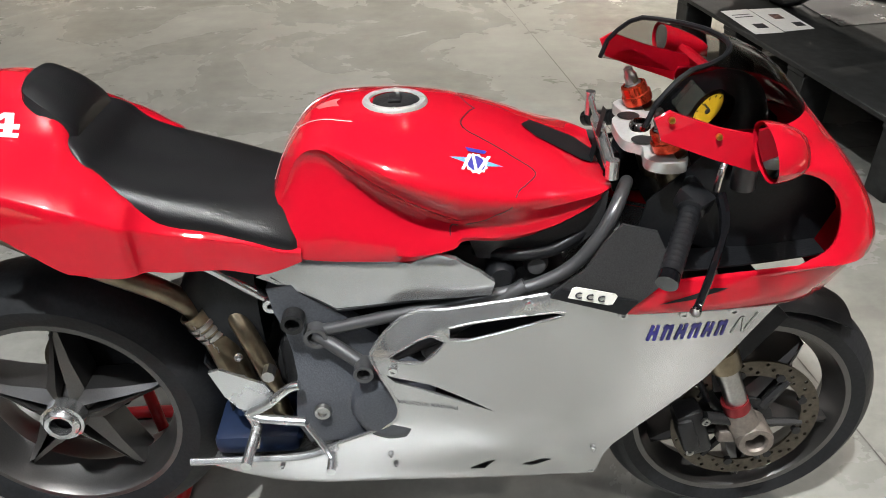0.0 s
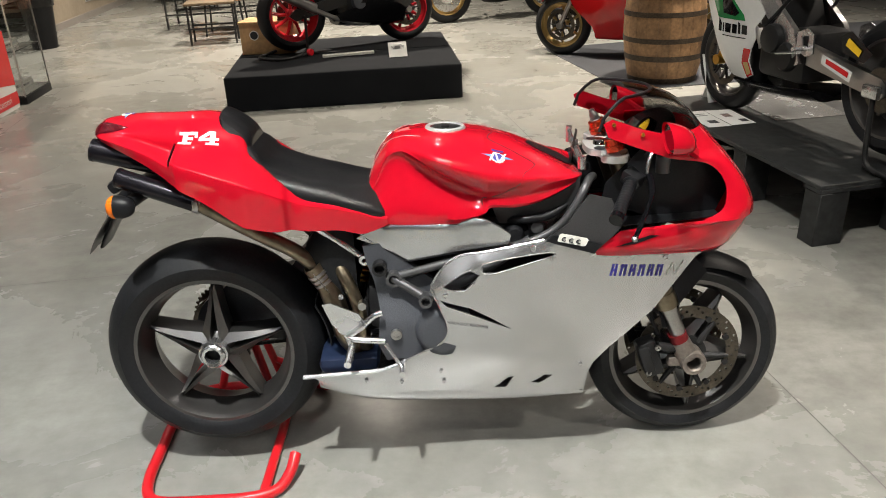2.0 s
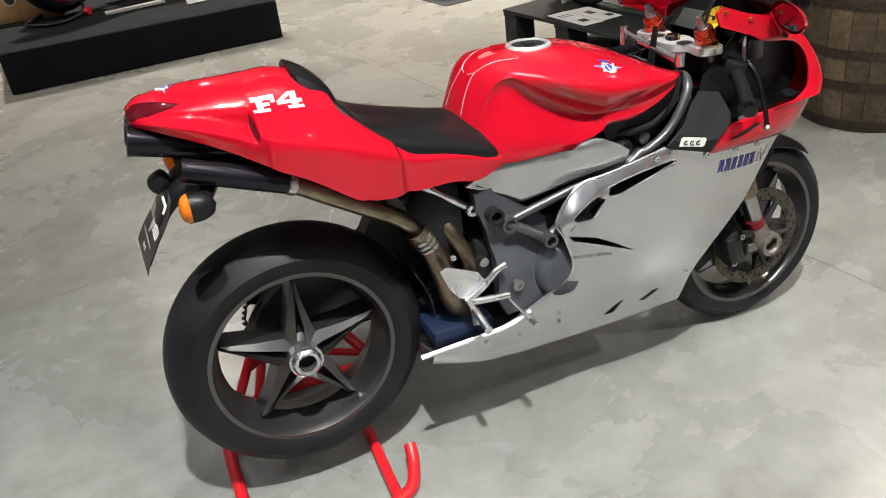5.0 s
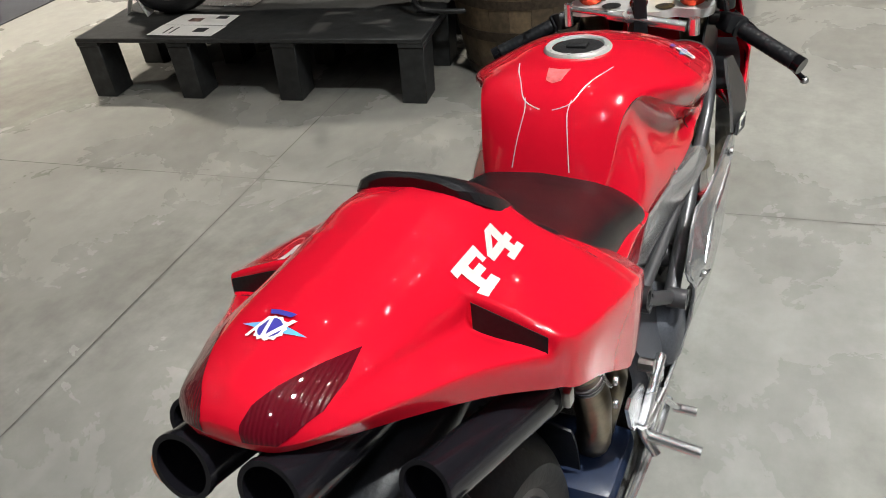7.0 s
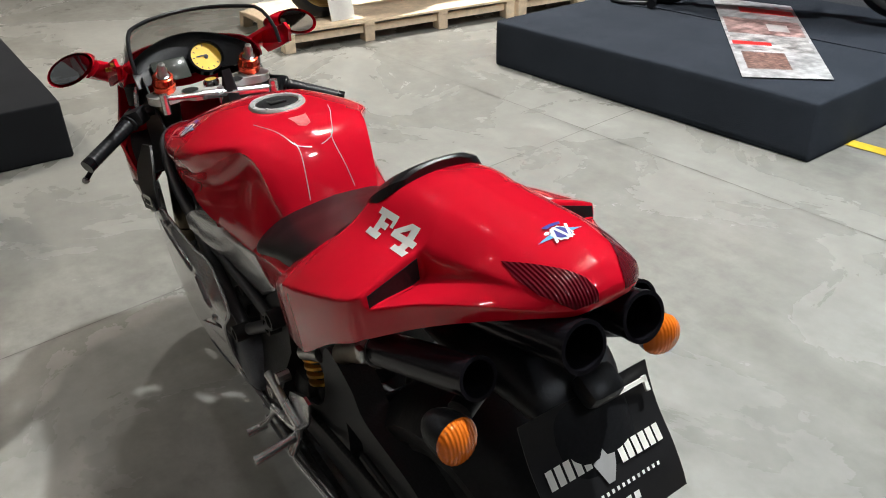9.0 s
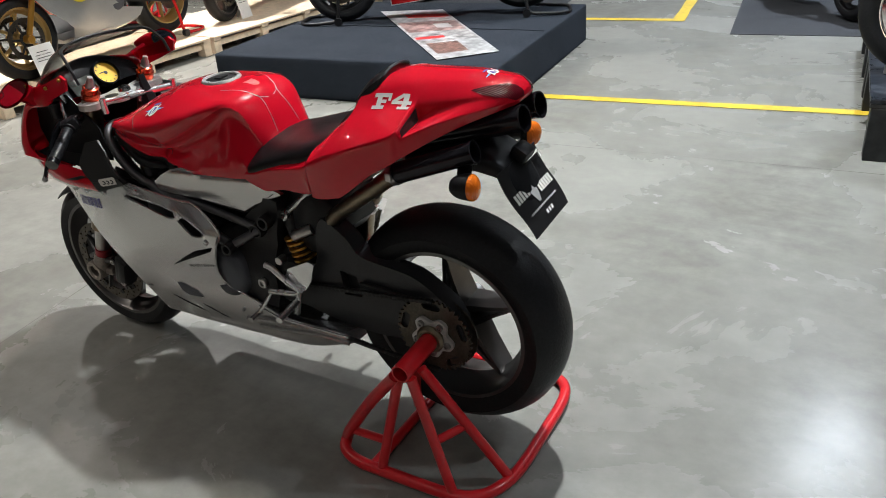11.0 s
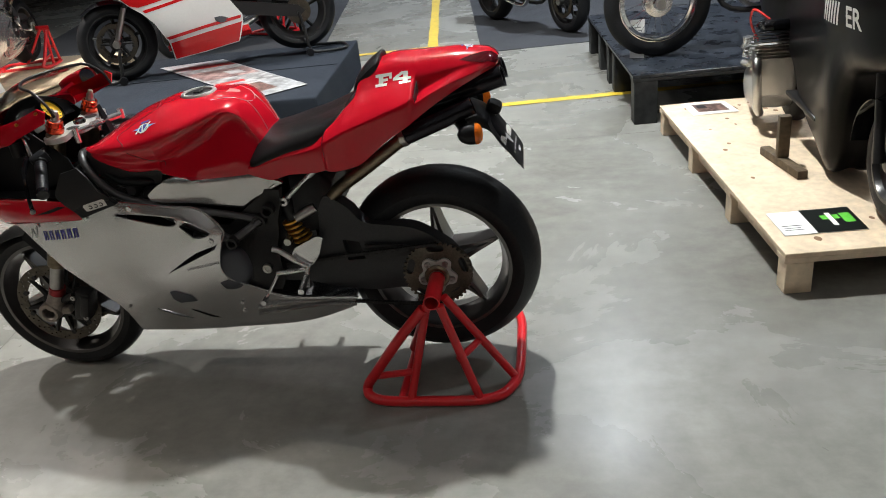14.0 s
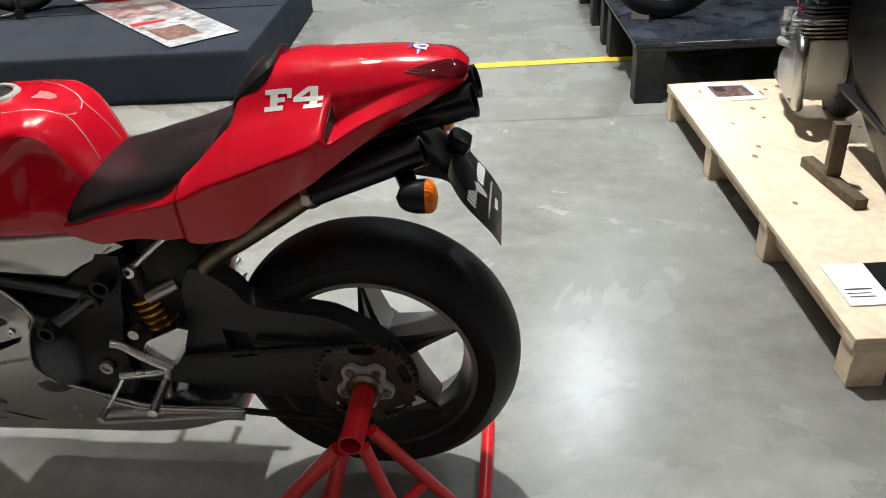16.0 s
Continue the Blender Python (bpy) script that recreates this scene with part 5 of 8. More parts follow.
part("arm_hollow", panel(ARM_HOLE, 0.10, 0.004, 0.03, 1), BLACK_PLASTIC, arm)
part("arm_rib", tube(spline([(0.22, 0.128, 0.490), (0.14, 0.130, 0.488), (0.05, 0.130, 0.475)], 5), 0.008, 8), DARK_CAST, arm)
part("arm_bridge", box(0.14, 0.22, 0.10, (0.50, 0.03, 0.47), 0.03), DARK_CAST, arm)


def sprocket_outline(teeth, r):
    out = []
    for k in range(teeth * 4):
        a = 2 * math.pi * k / (teeth * 4)
        rr = r + (0.004 if k % 4 in (1, 2) else -0.003)
        out.append((rr * math.cos(a), rr * math.sin(a)))
    return out


slots = []
for k in range(5):
    a0 = 2 * math.pi * (k + 0.25) / 5
    slots.append([(rr * math.cos(a0 + da), rr * math.sin(a0 + da)) for rr, da in ((0.078, -0.22), (0.084, -0.3), (0.094, -0.3), (0.1, -0.2), (0.1, 0.2), (0.094, 0.3), (0.084, 0.3), (0.078, 0.22))])
sprocket = part("sprocket", moved(panel(sprocket_outline(41, 0.106), 0.003, 0.006, 0.02, 1, slots), pose(0, 0.136, 0.390)), DISC_STEEL, bike, "worn steel sprocket with five slots")
flange = [(rr * math.cos(a), rr * math.sin(a)) for a, rr in [(2 * math.pi * (k + o) / 5 + 0.942, q) for k in range(5) for o, q in ((-0.16, 0.061), (0.16, 0.061), (0.5, 0.046))]]
part("sprocket_flange", moved(panel([tuple(v[:2]) for v in spline([(a, b, 0) for a, b in flange], 4, True)], 0.004, 0.01, 0.02, 1), pose(0, 0.146, 0.390)), PALE_ALLOY, sprocket, "pale alloy sprocket flange")
for k in range(5):
    a = 2 * math.pi * k / 5 + 0.942
    part("flange_bolt", bolt_head((0.047 * math.cos(a), 0.150, 0.390 + 0.047 * math.sin(a)), 0.010, 1, 0.008), STEEL, sprocket)
part("axle_ring", moved(lathe([(0.03, 0.0), (0.036, 0.0), (0.040, 0.012), (0.034, 0.02), (0.026, 0.02)], 14), pose(0, 0.148, 0.390)), BRONZE, sprocket)
for run in (0, 1):
    links = []
    for k in range(40):
        x = 0.52 * k / 39
        links.append(box(0.0142, 0.012, 0.011, (x, 0.140, 0.494 - 0.05 * k / 39 if run else 0.282 + 0.05 * (k / 39) ** 1.5), 0.002))
    part("chain_run", joined(*links), DARK_CAST, bike, "dark oiled drive chain")
part("rear_brake_disc", moved(lathe([(0.06, -0.003), (0.105, -0.003), (0.105, 0.003), (0.06, 0.003)], 40, closed=True), pose(0, 0.095, 0.376)), DISC_STEEL, bike)
part("hugger", grid(lambda u, v: Vector((0.336 * math.cos(radians(2 + 24 * u)), (v - 0.5) * 0.176, 0.373 + (0.336 - 0.16 * abs(v - 0.5) ** 2.4) * math.sin(radians(2 + 24 * u)))), 18, 8, 0.004), BLACK_PLASTIC, bike, "black rear tyre hugger")
part("rear_caliper", box(0.07, 0.035, 0.05, (0.02, 0.095, 0.285), 0.01), BLACK_PLASTIC, bike)
part("heat_box", loft([(0.30, [(0, 0.70), (0.06, 0.70), (0.10, 0.69), (0.10, 0.60), (0, 0.60)]), (0.36, [(0, 0.76), (0.07, 0.76), (0.115, 0.75), (0.115, 0.55), (0, 0.55)]), (0.43, [(0, 0.74), (0.06, 0.74), (0.10, 0.73), (0.10, 0.56), (0, 0.56)])], 3, 3), BLACK_PLASTIC, bike, "black heat box under the seat")
shock = part("rear_shock", joined(*[moved(lathe([(0.022, -0.006), (0.034, -0.003), (0.034, 0.003), (0.022, 0.006)], 20, "z"), pose(0.428 + 0.005 * k, 0.095, 0.515 + 0.016 * k, 0, 15, 0)) for k in range(5)]), GOLD, bike, "gold shock absorber rings")
part("shock_body", rod((0.415, 0.095, 0.46), (0.460, 0.095, 0.66), 0.022, 16), DARK_CAST, shock)
part("shock_reservoir", rod((0.355, 0.12, 0.63), (0.42, 0.13, 0.60), 0.016, 14), STEEL, shock)

# fork, yokes, bars
for s in (-1, 1):
    part("fork_leg", joined(rod((1.135, s * 0.105, 0.910), (1.280, s * 0.105, 0.500), 0.029, 20), rod((1.278, s * 0.105, 0.505), (1.294, s * 0.105, 0.462), 0.032, 20)), BRONZE, bike, "bronze upper fork leg")
    part("fork_slider", rod((1.288, s * 0.105, 0.478), (1.343, s * 0.105, 0.340), 0.0225, 18), STEEL, bike, "bright fork tube")
    part("fork_seal", rod((1.326, s * 0.105, 0.374), (1.337, s * 0.105, 0.346), 0.027, 18), SEAL_RED, bike)
    foot = part("fork_foot", joined(rod((1.335, s * 0.105, 0.350), (1.360, s * 0.108, 0.297), 0.028, 14, 0.033), moved(lathe([(0.02, s * 0.03), (0.024, s * 0.035), (0.034, s * 0.035), (0.037, s * 0.028), (0.037, -s * 0.025), (0.02, -s * 0.025)], 22, closed=True), pose(1.372, s * 0.105, 0.287)), box(0.05, 0.03, 0.03, (1.327, s * 0.105, 0.285), 0.008)), FORK_FOOT, bike, "grey cast fork foot with an open axle end")
    cal = part("brake_caliper", joined(box(0.055, 0.055, 0.115, (1.252, s * 0.098, 0.300), 0.012, (0, -18, 0)), box(0.035, 0.07, 0.09, (1.239, s * 0.098, 0.300), 0.01, (0, -18, 0)), rod((1.267, s * 0.12, 0.345), (1.327, s * 0.11, 0.325), 0.012)), DARK_CAST, bike, "dark brake caliper")
    for x, z in ((1.267, 0.340), (1.245, 0.260)):
        part("caliper_bolt", bolt_head((x, s * 0.126, z), 0.009, s), STEEL, cal)
    part("brake_hose", tube(spline([(1.28, s * 0.09, 0.36), (1.25, s * 0.075, 0.45), (1.27, s * 0.05, 0.58), (1.22, s * 0.05, 0.75)], 5), 0.006, 8), BLACK_PLASTIC, bike)
    part("fork_adjuster", joined(moved(lathe([(0.018, 0.028), (0.023, 0.026), (0.024, 0.01), (0.027, 0.008), (0.027, -0.008)], 12, "z"), pose(1.131, s * 0.105, 0.930, 0, -22, 0))), RED_ANOD, bike, "red anodised fork cap")
    part("adjuster_knob", moved(joined(lathe([(0, 0.062), (0.008, 0.06), (0.009, 0.05), (0.012, 0.046), (0.012, 0.03), (0.016, 0.028)], 8, "z")), pose(1.131, s * 0.105, 0.930, 0, -22, 0)), STEEL, bike)
    # clip-on bar with grip, end weight, switch, lever
    ga, gb = Vector((1.168, s * 0.165, 0.868)), Vector((1.088, s * 0.318, 0.806))
    bar = part("handlebar", joined(rod((1.165, s * 0.108, 0.872), ga, 0.014), rod(ga, gb, 0.0105)), BLACK_PLASTIC, bike, "black clip-on handlebar")
    d = (gb - ga)
    part("grip", tube([ga + d * (0.20 + 0.02 * k) for k in range(38)], [0.021, 0.021] + [0.0158 if k % 3 == 0 else 0.0168 for k in range(36)], 16), BLACK_PLASTIC, bar, "black ribbed rubber grip")
    part("bar_end", rod(ga + d * 0.95, ga + d * 1.04, 0.017, 16), BLACK_GLOSS, bar)
    part("switch_box", joined(box(0.05, 0.045, 0.038, ga + d * 0.1, 0.008, (0, 20, s * 50))), BLACK_PLASTIC, bar)
    lever = part("lever", joined(tube(spline([ga + Vector((0.035, s * 0.01, 0.0)), ga + d * 0.35 + Vector((0.060, 0, -0.012)), ga + d * 0.75 + Vector((0.058, 0, -0.03)), ga + d * 1.08 + Vector((0.050, 0, -0.045))], 5), [0.009] * 6 + [0.006] * 9 + [0.009], 8)), BLACK_GLOSS, bar, "worn black lever")
    part("lever_tip", moved(lathe([(0, -0.009), (0.006, -0.006), (0.009, 0), (0.006, 0.006), (0, 0.009)], 10, "z"), Matrix.Translation(ga + d * 1.08 + Vector((0.050, 0, -0.045)))), STEEL, lever)
    part("fluid_pot", joined(rod(ga + Vector((0.075, -s * 0.01, 0.0)), ga + Vector((0.075, -s * 0.01, 0.045)), 0.019, 16)), FRAME_GREY if s < 0 else BLACK_PLASTIC, bar, "small brake fluid pot")
    part("banjo_hose", joined(tube(spline([ga + Vector((0.03, 0, 0.0)), ga + Vector((0.04, -s * 0.01, 0.04)), ga + Vector((0.06, -s * 0.03, 0.055)), ga + Vector((0.10, -s * 0.05, 0.03))], 5), 0.0055, 8)), ALLOY, bar)

YOKE = [(1.155, -0.14), (1.120, -0.148), (1.092, -0.125), (1.098, -0.075), (1.075, -0.05), (1.070, 0.0), (1.075, 0.05), (1.098, 0.075), (1.092, 0.125), (1.120, 0.148), (1.155, 0.14), (1.162, 0.09), (1.150, 0.04), (1.158, 0.0), (1.150, -0.04), (1.162, -0.09)]
bm = panel([tuple(v[:2]) for v in spline([(x, y, 0) for x, y in YOKE], 4, True)], 0.0, 0.018, 0.03, -1)
yoke = part("top_yoke", moved(bm, Matrix.Translation((0.0, 0, 0.912)) @ Matrix(((1, 0, 0, 0), (0, 0, 1, 0), (0, -1, 0, 0), (0, 0, 0, 1)))), PALE_ALLOY, bike, "bare alloy top yoke")
part("yoke_nut", moved(lathe([(0, 0.012), (0.014, 0.012), (0.019, 0.006), (0.02, -0.012)], 20, "z"), pose(1.112, 0, 0.914)), CHROME, yoke)
for s in (-1, 1):
    part("yoke_pocket", moved(lathe([(0, 0.001), (0.02, 0.001)], 16, "z"), pose(1.105, s * 0.055, 0.913)), DARK_CAST, yoke)
part("lower_yoke", box(0.10, 0.27, 0.035, (1.195, 0, 0.745), 0.012, (0, 22, 0)), DARK_CAST, bike)
damper = part("steering_damper", joined(rod((1.040, -0.11, 0.895), (1.045, 0.045, 0.915), 0.0105, 14), rod((1.045, 0.04, 0.915), (1.05, 0.13, 0.925), 0.0055, 10)), ALLOY, bike, "slim alloy steering damper across the tank's front")
for ca, cb, cr in (((1.040, -0.125, 0.880), (1.040, -0.125, 0.912), 0.011), ((1.05, 0.0, 0.885), (1.045, 0.0, 0.925), 0.008), ((1.05, 0.13, 0.89), (1.05, 0.13, 0.935), 0.009)):
    part("damper_clamp", rod(ca, cb, cr, 12), ALLOY, damper)

# instruments
dash = part("instrument_panel", joined(grid(lambda u, v: Vector((1.225 + 0.075 * u - 0.03 * (2 * v - 1) ** 2, (v - 0.5) * 0.30, 0.915 + 0.085 * math.sin(math.pi * min(1, u * 0.62)) * (1 - 0.55 * (2 * v - 1) ** 2))), 10, 18, 0.006)), BLACK_PLASTIC, bike, "black instrument panel")
face = Matrix.Translation((1.218, -0.030, 0.948)) @ Matrix.Rotation(radians(-52), 4, "Y")
part("tachometer", moved(lathe([(0, 0.002), (0.036, 0.002), (0.036, -0.01)], 36, "z"), face), YELLOW, dash, "round yellow tachometer")
part("tachometer_rim", moved(lathe([(0.036, 0.0), (0.037, 0.007), (0.042, 0.007), (0.044, -0.012)], 36, "z"), face), BLACK_GLOSS, dash)
part("tachometer_needle", moved(joined(box(0.003, 0.026, 0.001, (0.004, 0.01, 0.004)), *[moved(box(0.005, 0.002, 0.001, (0.030, 0, 0.003)), Matrix.Rotation(0.5 * k, 4, "Z")) for k in range(9)], lathe([(0, 0.006), (0.005, 0.005), (0.005, 0.002)], 10, "z")), face), INK, dash)
part("display", moved(box(0.055, 0.085, 0.006, (0, 0, 0), 0.004), Matrix.Translation((1.212, 0.062, 0.938)) @ Matrix.Rotation(radians(-52), 4, "Y")), material("grey_display", (0.05, 0.055, 0.05), 0.2, coat=0.5, stain=0.05, grain=0.05), dash, "grey display")

# front mudguard
part("front_mudguard", joined(grid(lambda u, v: Vector((1.372 + (0.296 + 0.01 * math.sin(math.pi * v)) * math.cos(radians(54 + 98 * u)), (v - 0.5) * 0.135, 0.287 + (0.296 - 0.12 * abs(v - 0.5) ** 2.2) * math.sin(radians(54 + 98 * u)))), 18, 10, 0.003), *[panel([(1.26, 0.57), (1.37, 0.595), (1.41, 0.55), (1.335, 0.46), (1.315, 0.39), (1.285, 0.39), (1.270, 0.46)], lambda x, z: 0.070 + 0.028 * max(0.0, (0.60 - z) / 0.2), 0.003, 0.03, s) for s in (-1, 1)]), BLACK_PLASTIC, bike, "black front mudguard")

# tail piece with plate and indicators
part("plate_hanger", loft([
    (-0.270, [(0, 0.715), (0.03, 0.715), (0.05, 0.708), (0.05, 0.700), (0.03, 0.695), (0, 0.695)]),
    (-0.200, [(0, 0.845), (0.04, 0.842), (0.06, 0.830), (0.06, 0.810), (0.04, 0.800), (0, 0.80)]),
    (-0.150, [(0, 0.885), (0.05, 0.880), (0.075, 0.868), (0.075, 0.840), (0.05, 0.832), (0, 0.83)]),
    (-0.060, [(0, 0.905), (0.06, 0.900), (0.09, 0.880), (0.09, 0.855), (0.06, 0.850), (0, 0.85)]),
    (0.060, [(0, 0.880), (0.06, 0.876), (0.08, 0.860), (0.08, 0.845), (0.06, 0.84), (0, 0.84)]),
], 3, 4), BLACK_PLASTIC, bike, "black plate hanger")
part("plate_lamp", joined(box(0.045, 0.055, 0.035, (-0.205, -0.01, 0.868), 0.012, (0, -30, 0))), BLACK_PLASTIC, bike)
PL = Matrix.Translation((-0.2285, 0, 0.775)) @ Matrix.Rotation(radians(31), 4, "Y")
plate = part("show_plate", moved(grid(lambda u, v: Vector((-0.010 + 0.006 * math.sin(5 * v) + (0.018 * (v - 0.6) if v > 0.6 else 0.0) * (1.2 - u), (u - 0.5) * 0.205, (0.5 - v) * 0.172)), 8, 12, 0.0015), PL), material("black_card", (0.012, 0.012, 0.013), 0.35, stain=0.1, grain=0.1), bike, "black card plate with white lettering bars")


def on_plate(polys, name, mat, label=""):
    bm = flat_shape(polys)
    for v in bm.verts:
        u_, v_ = 0.5 + v.co.x / 0.205, 0.5 - v.co.y / 0.172
        v.co = PL @ Vector((-0.0135 + 0.006 * math.sin(5 * v_) + (0.018 * (v_ - 0.6) if v_ > 0.6 else 0.0) * (1.2 - u_), v.co.x, v.co.y))
    return part(name, bm, mat, plate, label)


def rect(x, y, w, h):
    return [(x, y - h / 2), (x + w, y - h / 2), (x + w, y + h / 2), (x, y + h / 2)]


# seen from behind, y runs from right to left, so the bars are laid from +y on
on_plate([rect(0.088 - 0.0135 * k - 0.010, 0.010, 0.010, 0.024) for k in range(5)], "plate_lettering", WHITE_VINYL, "white bars of lettering")
on_plate([rect(-0.018 - 0.0120 * k - 0.009, -0.004, 0.009, 0.022) for k in range(6)], "plate_lettering", WHITE_VINYL, "white bars of lettering")
on_plate([rect(0.072 - 0.0085 * k - 0.004, -0.038, 0.004, 0.005) for k in range(17)] + [rect(0.012 - 0.014 * k - 0.009, -0.058, 0.009, 0.010) for k in range(3)], "plate_small_print", PAPER)
on_plate([[(0.012, -0.028), (0.022, 0.0), (0.014, 0.02), (0.016, 0.034), (0.004, 0.044), (-0.012, 0.058), (-0.006, 0.036), (-0.004, 0.02), (-0.014, 0.004), (-0.008, -0.012), (0.002, -0.028)]], "plate_drawing", SILVER_VINYL, "grey plain drawing")
part("plate_frame_clip", moved(joined(box(0.004, 0.07, 0.005, (-0.014, -0.055, 0.066)), box(0.004, 0.006, 0.02, (-0.014, -0.088, 0.060))), PL), WHITE_VINYL, plate)
for s in (-1, 1):
    base = Vector((-0.162, s * 0.163 + 0.004, 0.850))
    def bulb(u, v, base=base, s=s, back=False):
        a = 2 * math.pi * v
        r = math.sqrt(max(0.0, 1 - (1 - u) ** 2.4))
        return base + Vector((0.0, 0, 0)) + Vector(((0.052 * (1 - u)) * (1 if back else -0.42), 0.028 * r * math.cos(a) + s * 0.006 * (1 - u), 0.031 * r * math.sin(a)))
    ind = part("indicator", joined(grid(lambda u, v: bulb(u, v, back=True), 8, 20), rod((-0.13, s * 0.14, 0.855), (-0.10, s * 0.07, 0.868), 0.017, 12)), BLACK_PLASTIC, bike, "black indicator body")
    part("indicator_lens", grid(lambda u, v: bulb(u, v), 8, 20), AMBER, ind, "amber indicator lens")

# ---- red stand under the rear axle ----
stand = thing("paddock_stand", "red tubular paddock stand that holds the rear axle up", "bike stand")
T = 0.0165
loop = [(0.03, 0.262, 0.345), (0.12, 0.255, 0.235), (0.215, 0.235, 0.10), (0.252, 0.218, 0.040), (0.240, 0.246, T + 0.004), (0.18, 0.268, T), (0.05, 0.272, T), (-0.10, 0.270, T), (-0.175, 0.245, T), (-0.215, 0.185, T), (-0.232, 0.10, T), (-0.232, -0.06, T), (-0.228, -0.20, T), (-0.205, -0.275, T), (-0.15, -0.305, T), (0.0, -0.308, T), (0.10, -0.302, T), (0.165, -0.275, T + 0.002), (0.195, -0.22, T + 0.02), (0.205, -0.175, T + 0.045)]
part("base_loop", tube(spline(loop, 5), T, 14), STAND_RED, stand)
part("axle_tube", pipe((0, 0.138, 0.380), (0, 0.282, 0.373), 0.0245, 0.004, 26), STAND_RED, stand)
part("axle_pin", rod((0, 0.08, 0.381), (0, 0.20, 0.377), 0.017, 18), STEEL, stand)
for a, b in (((0.02, 0.255, 0.355), (0.105, 0.268, T)), ((-0.02, 0.265, 0.355), (-0.115, 0.266, T)), ((-0.03, 0.23, 0.365), (-0.222, 0.150, T)), ((0.01, 0.20, 0.365), (0.13, 0.03, 0.06))):
    part("strut", rod(a, b, 0.0135, 14), STAND_RED, stand)
part("brace", rod((-0.060, 0.266, 0.165), (-0.125, 0.188, 0.190), 0.0115, 12), STAND_RED, stand)
part("brace", rod((0.222, 0.230, 0.085), (0.075, 0.265, 0.125), 0.0115, 12), STAND_RED, stand)
part("cross_leg", tube([(0.135, 0.268, T), (0.135, 0.0, T), (0.125, -0.302, T)], 0.0145, 12), STAND_RED, stand)

# ---- round about: platforms, tables, barrels and other machines ----
CARPET = material("black_carpet", (0.013, 0.014, 0.016), 0.95, shine=0.1, grain=0.35, scale=300, bump=0.002, stain=0.15, stain_scale=3)
BLUE_CARPET = material("slate_carpet", (0.024, 0.029, 0.038), 0.95, shine=0.1, grain=0.35, scale=300, bump=0.002, stain=0.15, stain_scale=3)
MAT_GREY = material("grey_felt_mat", (0.045, 0.047, 0.052), 0.95, shine=0.1, grain=0.3, scale=260, bump=0.0015, stain=0.15, stain_scale=2)
BLACK_WOOD = material("black_stained_wood", (0.021, 0.022, 0.0225), 0.5, shine=0.3, grain=0.35, scale=24, bump=0.001, stain=0.35, stain_scale=5, spread=0.15)
BLUE_WOOD = material("blue_black_board", (0.018, 0.022, 0.030), 0.32, shine=0.4, grain=0.3, scale=30, bump=0.0008, stain=0.45, stain_scale=7, rough_var=0.12)
PINE = material("raw_pine", (0.66, 0.53, 0.38), 0.6, grain=0.10, scale=30, bump=0.0006, stain=0.16, stain_scale=6, spread=0.10)
OAK = material("weathered_oak", (0.20, 0.115, 0.055), 0.62, grain=0.25, scale=40, bump=0.0012, stain=0.35, stain_scale=7, spread=0.25)
DARK_OAK = material("dark_weathered_oak", (0.085, 0.06, 0.035), 0.6, grain=0.3, scale=40, bump=0.0012, stain=0.4, stain_scale=7, spread=0.25)
HOOP = material("rusty_hoop", (0.06, 0.045, 0.033), 0.55, metal=0.6, grain=0.3, scale=50, stain=0.3, stain_scale=9)
WHITE_PAINT = material("white_paint", (0.74, 0.74, 0.73), 0.25, coat=0.6, stain=0.03, grain=0.02)
GREEN_PAINT = material("green_paint", (0.02, 0.20, 0.06), 0.25, coat=0.6, stain=0.05, grain=0.03)
DARK_STEEL = material("black_steel_tube", (0.02, 0.02, 0.021), 0.35, metal=0.3, stain=0.1, grain=0.1)
SHOW_RED = material("other_red_paint", (0.52, 0.010, 0.012), 0.22, coat=0.8, stain=0.05, grain=0.03)
RED_RIM = material("red_wheel_paint", (0.60, 0.012, 0.025), 0.3, coat=0.3, stain=0.05, grain=0.03)
BLACK_RIM = material("black_wheel_paint", (0.015, 0.015, 0.016), 0.3, coat=0.2, stain=0.1, grain=0.1)
TAN = material("tan_leather", (0.42, 0.20, 0.10), 0.5, grain=0.12, scale=120, bump=0.0008, stain=0.15)
POSTER_INK = material("poster_print", (0.25, 0.17, 0.16), 0.3, grain=0.5, scale=18, stain=0.6, stain_scale=9)
GREEN_INK = material("green_print", (0.10, 0.45, 0.04), 0.5, stain=0.1, grain=0.1)


def platform(name, label, corner, size, turn, height, mat):
    """A low stage wrapped in carpet; the edges are soft and dented."""
    th = thing(name, label, "stage", (*corner, 0), turn)
    bm = box(size[0], size[1], height, (size[0] / 2, size[1] / 2, height / 2), 0.012, seg=3)
    bmesh.ops.subdivide_edges(bm, edges=[e for e in bm.edges if e.calc_length() > 0.2], cuts=8, use_grid_fill=True)
    for v in bm.verts:
        if v.co.z > 0.01:
            v.co += 0.004 * noise.noise_vector(v.co * 3.1)
    part("carpet_cover", bm, mat, th)
    part("top_seam", box(size[0] - 0.05, 0.006, 0.004, (size[0] / 2, size[1] * 0.5, height + 0.0035)), mat, th)
    return th


